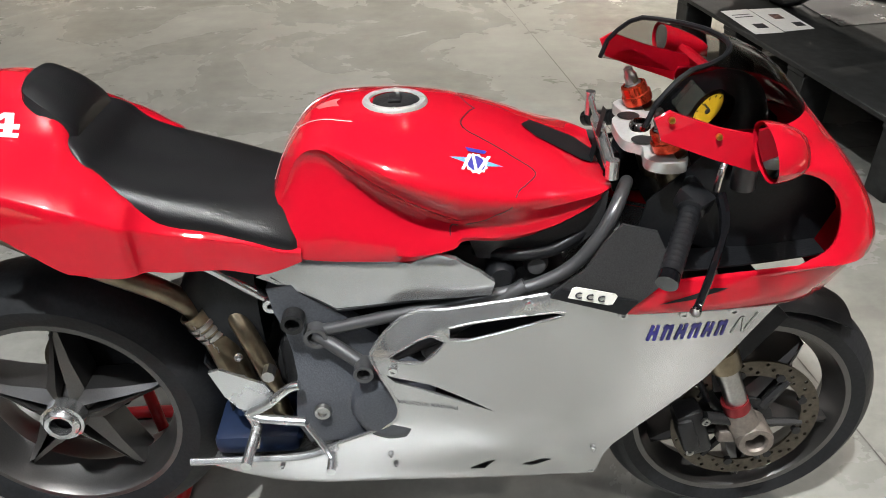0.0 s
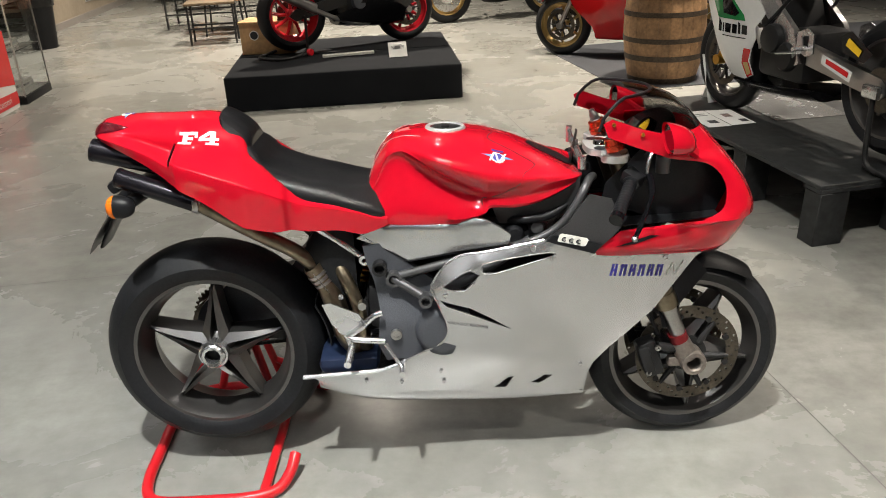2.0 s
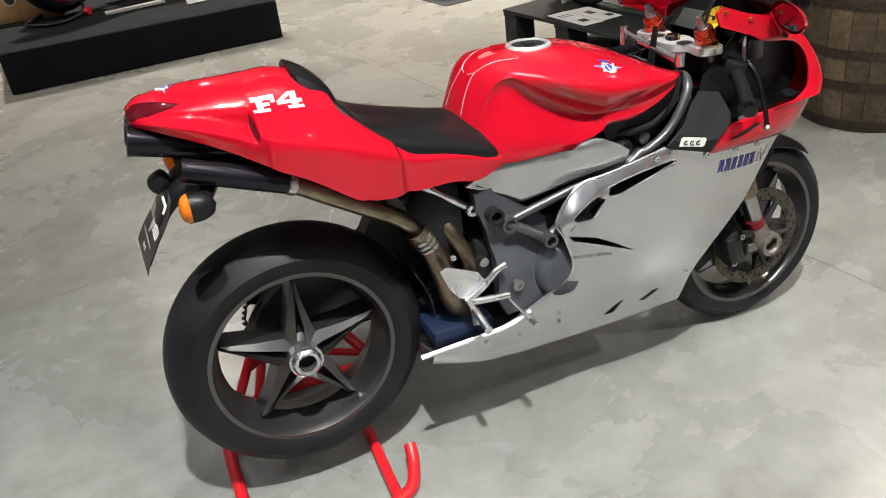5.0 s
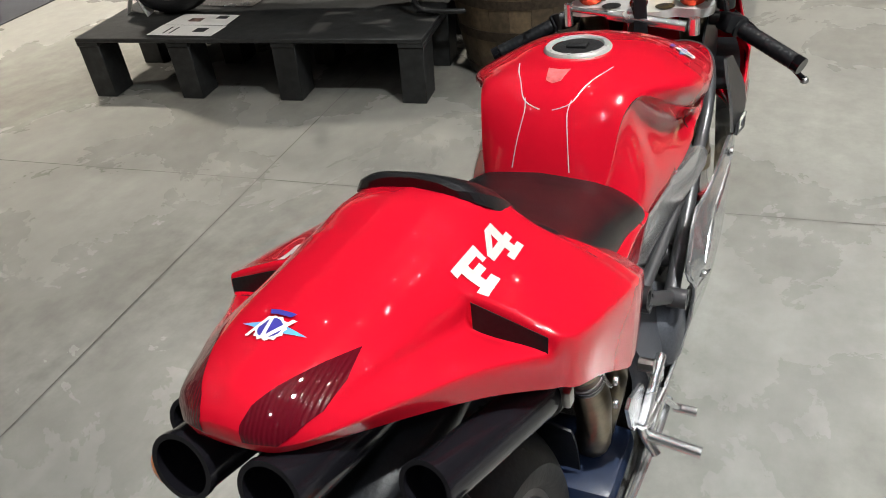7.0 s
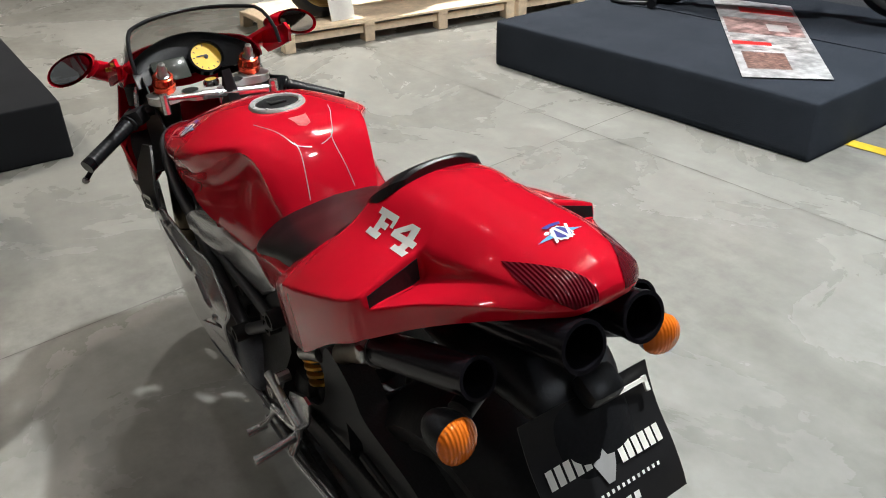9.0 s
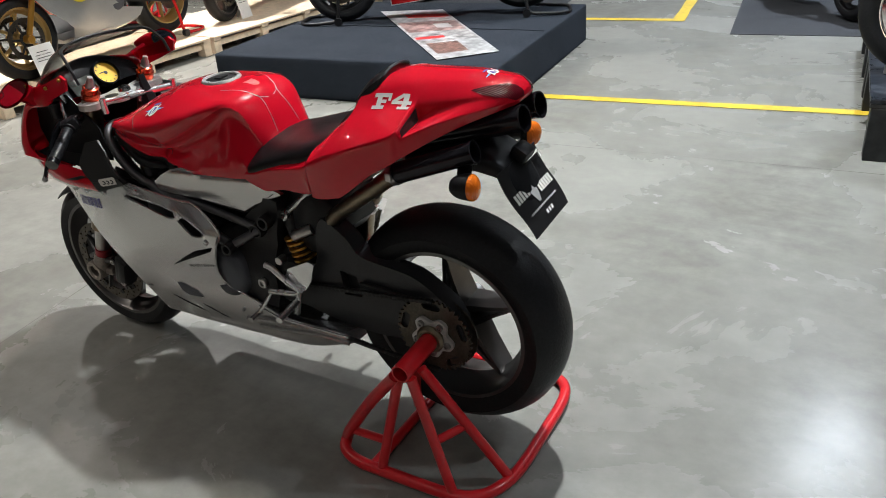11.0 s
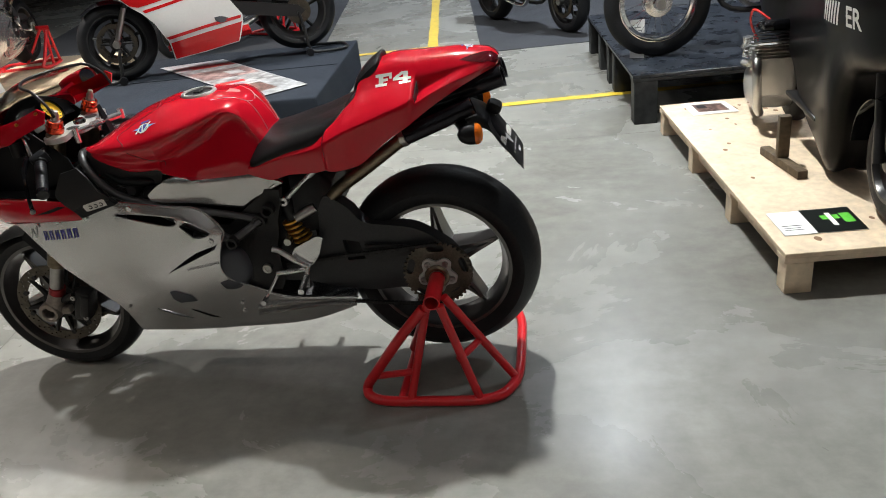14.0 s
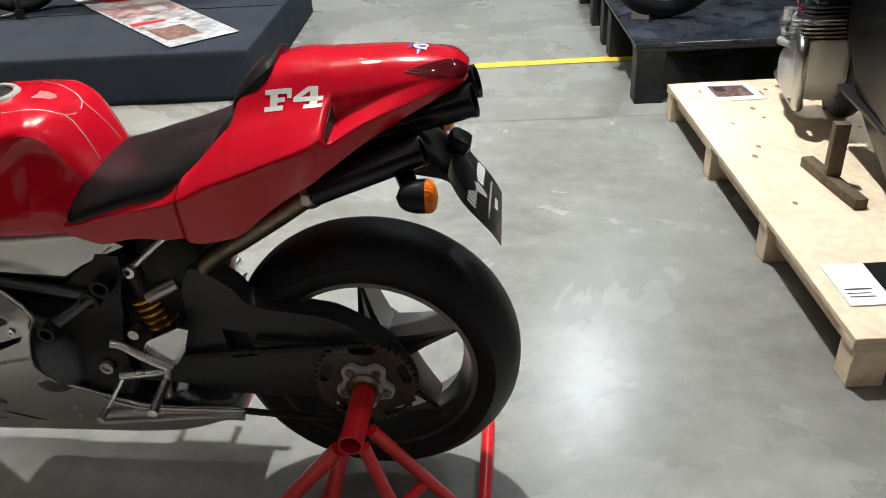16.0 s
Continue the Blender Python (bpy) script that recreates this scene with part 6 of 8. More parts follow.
platform("carpeted_stage", "low stage covered in black carpet with a motorcycle on it", (-0.985, 4.36), (1.94, 1.75), 4.0, 0.285, CARPET)
platform("carpeted_stage", "low stage covered in slate blue carpet, poster on top", (1.06, -2.68), (2.17, 1.0), 3.7, 0.285, BLUE_CARPET)
bpy.data.objects["carpeted_stage.001"].matrix_basis = pose(1.33, -4.62, 0, 0, 0, 4.5)
for o in bpy.data.objects["carpeted_stage.001"].children:
    for v in o.data.vertices:
        v.co.y *= 1.94
platform("carpeted_stage", "low stage covered in dark carpet behind the barrel", (3.36, 0.08), (2.2, 2.4), 2.0, 0.285, CARPET)


def mat_sheet(label, pts):
    bm = bmesh.new()
    bm.faces.new([bm.verts.new((x, y, 0.006)) for x, y in pts])
    r = bmesh.ops.extrude_face_region(bm, geom=bm.faces[:])
    for v in r["geom"]:
        if isinstance(v, bmesh.types.BMVert):
            v.co.z = 0.0005
    ob = part("floor_mat", bm, MAT_GREY)
    return tagged(ob, label, "mat")


mat_sheet("grey felt mat lying on the concrete under motorcycles", [(0.29, -5.02), (-3.4, -5.45), (-3.0, -9.6), (0.80, -9.15)])
mat_sheet("dark felt mat lying under a row of motorcycles", [(1.93, 6.55), (2.30, 4.45), (6.5, 4.9), (6.5, 7.4)])
mat_sheet("long grey mat under motorcycles on red stands", [(1.95, -5.4), (2.75, -10.5), (7.2, -10.5), (5.9, -5.9)])


def plank_table(name, label, at, turn, length, depth, height, legs, board_mat, leg_mat, boards=1, leg=(0.10, 0.14), category="table", thick=0.022, tapered=True):
    """A pallet-like table: a deck of boards on short block legs. Local x runs along its front edge."""
    th = thing(name, label, category, (*at, 0), turn)
    w = depth / boards
    for k in range(boards):
        part("board", box(length, w - 0.004, thick, (length / 2, w * (k + 0.5), height - thick / 2), 0.003, seg=1), board_mat, th)
    for fx in legs:
        for fy in (leg[1] / 2 + 0.01, depth / 2, depth - leg[1] / 2 - 0.01):
            bm = box(leg[0], leg[1], height - thick - 0.02, (fx * (length - leg[0]) + leg[0] / 2, fy, (height - thick - 0.02) / 2), 0.004, seg=1)
            if tapered:
                for v in bm.verts:
                    if v.co.z < 0.05:
                        v.co.x += 0.02 * (1 if fx < 0.5 else -1) * 0.5
            part("leg_block", bm, leg_mat, th)
        part("bearer", box(leg[0], depth - 0.01, 0.02, (fx * (length - leg[0]) + leg[0] / 2, depth / 2, height - thick - 0.0101), 0.002, seg=1), leg_mat, th)
    return th


plank_table("plank_table", "black stained plank table carrying a white race motorcycle", (2.052, 2.895), -79.5, 1.74, 1.05, 0.302, (0.0, 0.30, 0.63, 1.0), BLACK_WOOD, BLACK_WOOD, 1, (0.115, 0.15))
plank_table("plank_table", "blue-black plank table carrying an old motorcycle", (-0.815, -2.715), -176.5, 2.2, 2.0, 0.305, (0.0, 0.5, 1.0), BLUE_WOOD, BLACK_WOOD, 1, (0.11, 0.14), tapered=False)
tb = bpy.data.objects["plank_table.001"]
# its deck runs away from the aisle, so the blocks show in a row along the end
tb.matrix_basis = pose(-0.655, -4.72, 0, 0, 0, 94.6) @ Matrix.Identity(4)
for fx in (0.30, 0.62):
    part("leg_block", box(0.11, 0.14, 0.262, (fx * 2.2, 0.08, 0.131), 0.004, seg=1), BLACK_WOOD, tb)


def pallet(label, at, turn, length, depth, height, blocks=4, boards=1, flip=False):
    """A pine pallet: plywood deck, stringer boards and square blocks."""
    th = thing("wooden_pallet", label, "pallet", (*at, 0), turn, group="wooden pallets")
    w = depth / boards
    for k in range(boards):
        part("deck_board", box(length, w - (0.0 if boards == 1 else 0.03), 0.018, (length / 2, w * (k + 0.5), height - 0.009), 0.002, seg=1), PINE, th)
    for k in range(blocks):
        x = 0.04 + (length - 0.08) * k / (blocks - 1)
        part("stringer", box(0.078, depth, 0.022, (x, depth / 2, height - 0.0292), 0.002, seg=1), PINE, th)
        for y in (0.055, depth / 2, depth - 0.055):
            part("block", box(0.078, 0.098, height - 0.0405, (x, y, (height - 0.0405) / 2), 0.003, seg=1), PINE, th)
    part("end_board", box(length - 0.16, 0.02, 0.05, (length / 2, 0.045, height - 0.0655), 0.002, seg=1), PINE, th)
    return th


pallet("raw pine pallet with papers, carrying a black motorcycle", (-0.970, -2.355), 95.6, 2.0, 1.5, 0.163, 4)
pallet("pine pallet carrying a red and silver motorcycle", (4.27, -3.44), -94, 2.4, 1.15, 0.15, 5)
pallet("pine pallet carrying a grey race motorcycle", (4.42, -1.52), -94, 1.9, 1.05, 0.15, 4)
pallet("pine pallet lying on the black carpeted stage", (3.37, 1.04), -51.5, 0.85, 1.1, 0.145, 3, 6)
bpy.data.objects["wooden_pallet.003"].matrix_basis = pose(3.37, 1.04, 0.291, 0, 0, -51.5)


def barrel(label, at, mat, height=0.92, r0=0.285, r1=0.345, bung=False, turn=0.0):
    th = thing("wooden_barrel", label, "barrel", (*at, 0), turn, group="wooden barrels")
    n = 22

    def radius(t):
        return r0 + (r1 - r0) * (1 - (2 * t - 1) ** 2)

    for k in range(n):
        a0, a1 = 2 * math.pi * (k + 0.012) / n, 2 * math.pi * (k + 0.988) / n
        bm = bmesh.new()
        rows = []
        for i in range(9):
            t = i / 8
            r = radius(t)
            rows.append([bm.verts.new((q * math.cos(a), q * math.sin(a), t * height)) for a, q in ((a0, r - 0.002), ((a0 + a1) / 2, r + 0.001), (a1, r - 0.002), (a1, r - 0.025), (a0, r - 0.025))])
        for p, q in zip(rows, rows[1:]):
            for i in range(5):
                bm.faces.new((p[i], p[(i + 1) % 5], q[(i + 1) % 5], q[i]))
        bm.faces.new(rows[0])
        bm.faces.new(rows[-1][::-1])
        part("stave", bm, mat, th)
    for t, h in ((0.03, 0.05), (0.24, 0.045), (0.40, 0.04), (0.63, 0.04), (0.79, 0.045), (0.97, 0.05)):
        prof = [(radius(t - h / 2 / height) - 0.001, t * height - h / 2), (radius(t - h / 2 / height) + 0.004, t * height - h / 2), (radius(t + h / 2 / height) + 0.004, t * height + h / 2), (radius(t + h / 2 / height) - 0.001, t * height + h / 2)]
        prof = [(r, min(max(z, 0.001), height - 0.001)) for r, z in prof]
        part("hoop", lathe(prof, 44, "z", closed=True), HOOP, th)
    part("head", lathe([(0, height - 0.03), (r0 - 0.02, height - 0.03)], 40, "z"), mat, th)
    if bung:
        part("cut_hole", box(0.02, 0.11, 0.13, (-(r1 + 0.001), 0.0, 0.60), 0.004), BLACK_PLASTIC, th)
    return th


barrel("old oak barrel with dark iron hoops and a cut hole", (2.985, 0.935), DARK_OAK, bung=True, turn=-26)
barrel("pale oak barrel with iron hoops beside a red motorcycle", (2.72, 4.86), OAK)


# ---- other machines ----
def fork(parent, wb, r, top=(-0.30, 0.62), spread=0.10, mat=None, low=None):
    for s in (-1, 1):
        a, b = Vector((wb + top[0], s * spread, r + top[1])), Vector((wb, s * spread, r))
        m = a.lerp(b, 0.55)
        part("fork_leg", rod(a, m, 0.027, 14), mat or BLACK_RIM, parent)
        part("fork_slider", joined(rod(m, b, 0.021, 14), moved(lathe([(0.0, -0.03), (0.03, -0.03), (0.03, 0.03), (0.0, 0.03)], 14), pose(*b))), low or STEEL, parent)


RACE_OUTLINE = [(0.97, 0.86), (0.85, 0.74), (0.755, 0.665), (0.725, 0.625), (0.76, 0.585), (0.80, 0.545), (0.795, 0.49), (0.83, 0.43), (0.86, 0.36), (0.85, 0.28), (0.93, 0.245), (1.03, 0.25), (1.09, 0.34), (1.18, 0.45), (1.27, 0.56), (1.36, 0.68), (1.34, 0.80), (1.15, 0.88)]


def race_decals(pan, ys, s):
    """Green window, dark lettering bars and a red foot on a white race fairing."""
    def on(name, outline, mat, lift, label=""):
        part(name, panel(outline, lambda x, z: ys(x, z) + lift, 0.0015, 0.04, s), mat, pan, label)

    on("side_window", [(1.03, 0.70), (0.89, 0.600), (0.875, 0.570), (1.14, 0.560), (1.22, 0.64), (1.18, 0.71)], GREEN_PAINT, 0.003, "green field round the side opening")
    on("side_opening", [(1.03, 0.682), (0.925, 0.605), (0.96, 0.585), (1.08, 0.590), (1.11, 0.675)], BLACK_GLOSS, 0.0045)
    on("blue_flash", [(0.95, 0.735), (1.14, 0.765), (1.22, 0.74), (1.08, 0.712)], BLUE_VINYL, 0.003)
    on("red_foot", [(0.835, 0.425), (0.862, 0.36), (0.853, 0.283), (0.90, 0.258), (0.915, 0.34), (0.885, 0.425)], SHOW_RED, 0.003)
    on("orange_flash", [(0.868, 0.35), (0.86, 0.292), (0.893, 0.272), (0.903, 0.345)], GOLD_RIM, 0.0045)
    for k, (w, up) in enumerate(((0.036, 0.022), (0.012, 0.0), (0.056, 0.0), (0.040, 0.0), (0.018, 0.016), (0.040, 0.0))):
        x = 1.130 - (0, 0.052, 0.078, 0.148, 0.200, 0.230)[k]
        z = 0.488 + 0.002 * k
        on("lettering_bar", [(x, z), (x - w, z), (x - w, z + 0.048), (x, z + 0.048 + up)], BLACK_GLOSS, 0.003)
    on("lettering_bar", [(1.08, 0.470), (0.87, 0.476), (0.87, 0.480), (1.08, 0.474)], BLACK_GLOSS, 0.003)


def race_dress(b, paint, stripe):
    """What a race machine shows below its tank: beam frame, rear sets, stickers, chain."""
    for s in (-1, 1):
        beam = part("frame_beam", panel([(1.02, 0.90), (0.94, 0.90), (0.70, 0.66), (0.56, 0.56), (0.50, 0.40), (0.57, 0.37), (0.64, 0.50), (0.78, 0.60)], 0.165, 0.03, 0.06, s), ALLOY, b, "bare alloy frame beam")
        part("pivot_bolt", bolt_head((0.55, s * 0.166, 0.44), 0.022, s, 0.012), STEEL, beam)
        rear = part("footrest_plate", panel([(0.50, 0.56), (0.44, 0.585), (0.39, 0.56), (0.38, 0.47), (0.43, 0.45), (0.50, 0.48)], 0.19, 0.008, 0.05, s, [[(0.47, 0.54), (0.42, 0.555), (0.42, 0.50), (0.46, 0.50)]]), ALLOY, b)
        part("footrest", rod((0.43, s * 0.19, 0.49), (0.43, s * 0.27, 0.495), 0.011, 10), ALLOY, rear)
        part("lever", rod((0.45, s * 0.205, 0.47), (0.62, s * 0.21, 0.44), 0.007, 8), ALLOY, rear)
        part("sticker", panel([(0.14, 0.425), (0.34, 0.475), (0.345, 0.43), (0.15, 0.375)], 0.1665, 0.0015, 0.08, s), WHITE_PAINT, b)
        part("sticker", panel([(0.16, 0.420), (0.31, 0.458), (0.312, 0.436), (0.163, 0.395)], 0.168, 0.0015, 0.08, s), SHOW_RED, b)
        part("axle_block", box(0.09, 0.03, 0.06, (0.0, s * 0.175, 0.365), 0.008), ALLOY, b)
        part("chain_guard", panel([(0.06, 0.52), (0.20, 0.60), (0.26, 0.57), (0.24, 0.50), (0.10, 0.47)], 0.15, 0.006, 0.06, s), BLACK_GLOSS, b)
        part("sticker", panel([(0.115, 0.525), (0.20, 0.570), (0.215, 0.535), (0.125, 0.495)], 0.157, 0.0015, 0.06, s), YELLOW, b)
    part("clutch_cover", moved(lathe([(0, -0.02), (0.05, -0.018), (0.07, -0.008), (0.075, 0.02)], 26), pose(0.70, -0.19, 0.50)), DARK_CAST, b)
    part("clutch_cover", moved(lathe([(0, 0.02), (0.05, 0.018), (0.07, 0.008), (0.075, -0.02)], 26), pose(0.70, 0.19, 0.50)), DARK_CAST, b)
    part("hose", tube(spline([(0.95, 0.12, 0.62), (0.80, 0.18, 0.55), (0.70, 0.17, 0.62), (0.62, 0.15, 0.72)], 4), 0.010, 8), BLACK_PLASTIC, b)
    part("hose", tube(spline([(0.95, -0.12, 0.62), (0.80, -0.18, 0.55), (0.70, -0.17, 0.62), (0.62, -0.15, 0.72)], 4), 0.010, 8), BLACK_PLASTIC, b)


def show_bike(label, at, turn, paint, side_paint, rim, wb=1.40, spokes=6, rr=0.315, fr=0.298, lift=0.0, fairing=True, gold_fork=False, naked=False, classic=False, stripe=None, guard=None, z=0.0, rear_w=0.18, seat_h=0.80, front_w=0.12, race=False):
    """Another machine of the show, from the same kit of parts."""
    b = thing("show_motorcycle", label, "motorcycle", (*at, z), turn, group="other motorcycles of the show")
    tilt = lift
    rw = wheel(b, 0, rr + lift, rr, rear_w, rear_w - 0.03, rim, spokes, name="rear_wheel", rim_r=0.226 if not classic else 0.25, tyre_label="black rear tyre")
    fw = wheel(b, wb, fr, fr, front_w, front_w - 0.03, rim, spokes, name="front_wheel", rim_r=0.226 if not classic else 0.25, tyre_label="black front tyre")
    if not classic:
        for s in (-1, 1):
            brake_disc(fw, wb, s * 0.07, fr, 0.15, holes=False)
    else:
        part("drum_brake", moved(lathe([(0, -0.05), (0.03, -0.052), (0.085, -0.045), (0.09, -0.03), (0.09, 0.03), (0.085, 0.045), (0, 0.05)], 30), pose(wb, 0, fr)), ALLOY, fw, "polished drum brake")
    fork(b, wb, fr, (-0.26, 0.58), 0.095, GOLD if gold_fork else DARK_STEEL, GOLD if gold_fork else STEEL)
    part("swing_arm", joined(*[panel([(0.0, rr + lift + 0.05), (0.50, 0.50), (0.52, 0.40), (0.0, rr + lift - 0.045), (-0.06, rr + lift)], 0.13, 0.035, 0.1, s) for s in (-1, 1)]), BLACK_RIM if not (classic or race) else STEEL, b)
    part("sprocket", moved(lathe([(0.03, 0.115), (0.10, 0.115), (0.10, 0.122), (0.03, 0.122)], 40, closed=True), pose(0, 0, rr + lift)), DISC_STEEL, b)
    eng = part("engine", joined(box(0.36, 0.30, 0.26, (0.66, 0, 0.42), 0.04), box(0.20, 0.26, 0.24, (0.78, 0, 0.58), 0.03, (0, 25, 0))), DARK_CAST if not classic else ALLOY, b)
    for s in (-1, 1):
        part("engine_cover", moved(lathe([(0, s * 0.03), (0.06, s * 0.028), (0.075, s * 0.012), (0.08, -s * 0.03)], 28), pose(0.60, s * 0.155, 0.42)), CHROME if classic else DARK_CAST if race else GREY_CAST, eng)
    part("fuel_tank", loft([
        (0.48, [(0, 0.86), (0.06, 0.85), (0.10, 0.81), (0.11, 0.77), (0, 0.75)]),
        (0.56, [(0, 0.97), (0.08, 0.95), (0.13, 0.88), (0.13, 0.78), (0, 0.75)]),
        (0.75, [(0, 1.00), (0.10, 0.98), (0.18, 0.90), (0.16, 0.79), (0, 0.76)]),
        (0.92, [(0, 0.95), (0.10, 0.93), (0.17, 0.88), (0.15, 0.81), (0, 0.78)]),
        (1.03, [(0, 0.88), (0.06, 0.87), (0.10, 0.86), (0.09, 0.83), (0, 0.81)])], 4, 4), paint, b)
    part("seat", loft([(0.10, [(0, 0.88), (0.07, 0.875), (0.12, 0.86), (0.10, 0.82), (0, 0.81)]), (0.30, [(0, 0.84), (0.08, 0.84), (0.14, 0.82), (0.12, 0.78), (0, 0.77)]), (0.52, [(0, 0.86), (0.06, 0.85), (0.10, 0.82), (0.10, 0.77), (0, 0.76)])], 3, 3), LEATHER, b)
    part("tail_piece", loft([(-0.26, [(0, 0.99), (0.03, 0.985), (0.05, 0.97), (0.04, 0.955), (0, 0.95)]), (-0.10, [(0, 1.00), (0.07, 0.99), (0.11, 0.95), (0.10, 0.91), (0, 0.90)]), (0.10, [(0, 0.95), (0.09, 0.93), (0.15, 0.89), (0.13, 0.82), (0, 0.81)]), (0.35, [(0, 0.82), (0.08, 0.82), (0.14, 0.81), (0.13, 0.76), (0, 0.75)])], 4, 3), paint, b)
    part("exhaust", joined(tube(spline([(0.80, -0.10, 0.55), (0.88, -0.12, 0.40), (0.70, -0.10, 0.22), (0.40, -0.14, 0.28), (0.10, -0.19, 0.42)], 5), 0.022, 12), tube([(0.16, -0.185, 0.40), (-0.16, -0.22, 0.56)], 0.048, 18)), STEEL if not naked else CHROME, b)
    for s in (-1, 1):
        part("handlebar", joined(rod((wb - 0.27, s * 0.05, 0.95), (wb - 0.34, s * 0.32, 0.92), 0.013, 10), rod((wb - 0.30, s * 0.20, 0.935), (wb - 0.345, s * 0.33, 0.918), 0.018, 12)), BLACK_PLASTIC, b)
    part("front_mudguard", grid(lambda u, v: Vector((wb + (fr + 0.022) * math.cos(radians(50 + 110 * u)), (v - 0.5) * (front_w + 0.015), fr + (fr + 0.022 - 0.10 * abs(v - 0.5) ** 2) * math.sin(radians(50 + 110 * u)))), 14, 8, 0.003), guard or paint, b)
    if race:
        race_dress(b, side_paint, stripe)
        fairing_outline = RACE_OUTLINE
    else:
        fairing_outline = [(0.95, 0.82), (0.76, 0.76), (0.60, 0.66), (0.44, 0.40), (0.445, 0.34), (0.50, 0.190), (0.77, 0.145), (1.02, 0.115), (1.03, 0.26), (1.10, 0.42), (1.17, 0.50), (1.25, 0.56), (1.36, 0.66), (1.38, 0.78), (1.15, 0.88)] if stripe else [(0.95, 0.80), (0.76, 0.70), (0.60, 0.62), (0.66, 0.46), (0.56, 0.37), (0.36, 0.33), (0.40, 0.27), (0.62, 0.225), (0.90, 0.205), (1.04, 0.21), (1.06, 0.31), (1.13, 0.38), (1.25, 0.48), (1.36, 0.64), (1.34, 0.78), (1.15, 0.86)]
    if fairing:
        ys = surface([(0.62, 0.60, 0.21), (0.95, 0.72, 0.225), (0.50, 0.30, 0.17), (1.04, 0.33, 0.19), (0.80, 0.22, 0.13), (1.22, 0.50, 0.175), (1.34, 0.64, 0.15), (1.05, 0.225, 0.13)])
        for s in (-1, 1):
            pan = part("side_fairing", panel(fairing_outline, ys, 0.005, 0.04, s), side_paint, b)
            if race:
                race_decals(pan, ys, s)
            elif stripe:
                for nm, outline, up in (("lower_field", [(0.455, 0.345), (0.505, 0.197), (0.77, 0.152), (1.012, 0.122), (1.020, 0.255)], 0.003),
                                        ("upper_field", [(0.612, 0.655), (0.90, 0.605), (1.19, 0.552), (1.25, 0.568), (1.352, 0.668), (1.370, 0.772), (1.15, 0.868), (0.95, 0.808), (0.77, 0.752)], 0.003),
                                        ("fairing_stripe", [(0.452, 0.398), (0.460, 0.374), (0.75, 0.330), (1.025, 0.284), (1.045, 0.306), (0.75, 0.354)], 0.003),
                                        ("fairing_stripe", [(0.596, 0.632), (0.588, 0.610), (0.90, 0.556), (1.15, 0.506), (1.166, 0.526), (0.90, 0.578)], 0.003)):
                    part(nm, panel(outline, lambda x, z, up=up: ys(x, z) + up, 0.002, 0.05, s), stripe, pan)
                part("lettering_bar", panel([(1.02, 0.66), (1.03, 0.69), (0.88, 0.715), (0.87, 0.685)], lambda x, z: ys(x, z) + 0.0045, 0.0015, 0.04, s), WHITE_PAINT, pan)
        part("belly_pan", loft([(0.40, [(0, 0.22), (0.08, 0.22), (0.16, 0.27), (0.12, 0.28), (0, 0.24)]), (0.75, [(0, 0.18), (0.07, 0.18), (0.14, 0.23), (0.1, 0.24), (0, 0.2)]), (1.05, [(0, 0.18), (0.07, 0.18), (0.13, 0.225), (0.1, 0.23), (0, 0.2)])], 3, 3), BLACK_GLOSS if race else stripe or side_paint, b)

        def cowl(u, v):
            a = (v - 0.5) * math.pi
            zz = 0.66 + 0.36 * u
            xf, xr, w = 1.52 - 0.24 * u, 1.28 - 0.12 * u, 0.155 + 0.04 * math.sin(math.pi * u)
            c = math.cos(a)
            return Vector((xr + (xf - xr) * (c ** 0.7 if c > 0 else 0), w * math.sin(a), zz))

        part("nose_cowl", grid(cowl, 10, 18, 0.005), paint, b)
        part("windscreen", grid(lambda u, v: Vector((1.28 - 0.15 * u + 0.10 * math.cos((v - 0.5) * math.pi) * (1 - 0.6 * u), 0.15 * math.sin((v - 0.5) * math.pi) * (1 - 0.15 * u), 1.02 + 0.11 * u)), 6, 12, 0.003), SMOKE, b)
    else:
        part("headlamp", moved(lathe([(0, 0.06), (0.07, 0.055), (0.085, 0.04), (0.08, -0.02), (0.04, -0.07), (0, -0.08)], 26, "x"), pose(wb - 0.13, 0, 0.86)), CHROME if classic else BLACK_GLOSS, b)
        part("frame", joined(tube(spline([(1.10, 0.03, 0.88), (0.95, 0.10, 0.70), (0.60, 0.12, 0.58), (0.48, 0.12, 0.40)], 4), 0.017, 10), tube(spline([(1.10, -0.03, 0.88), (0.95, -0.10, 0.70), (0.60, -0.12, 0.58), (0.48, -0.12, 0.40)], 4), 0.017, 10), tube(spline([(1.12, 0, 0.80), (1.02, 0.0, 0.45), (0.90, 0.0, 0.25), (0.50, 0, 0.24)], 4), 0.018, 10)), DARK_STEEL, b)
    return b


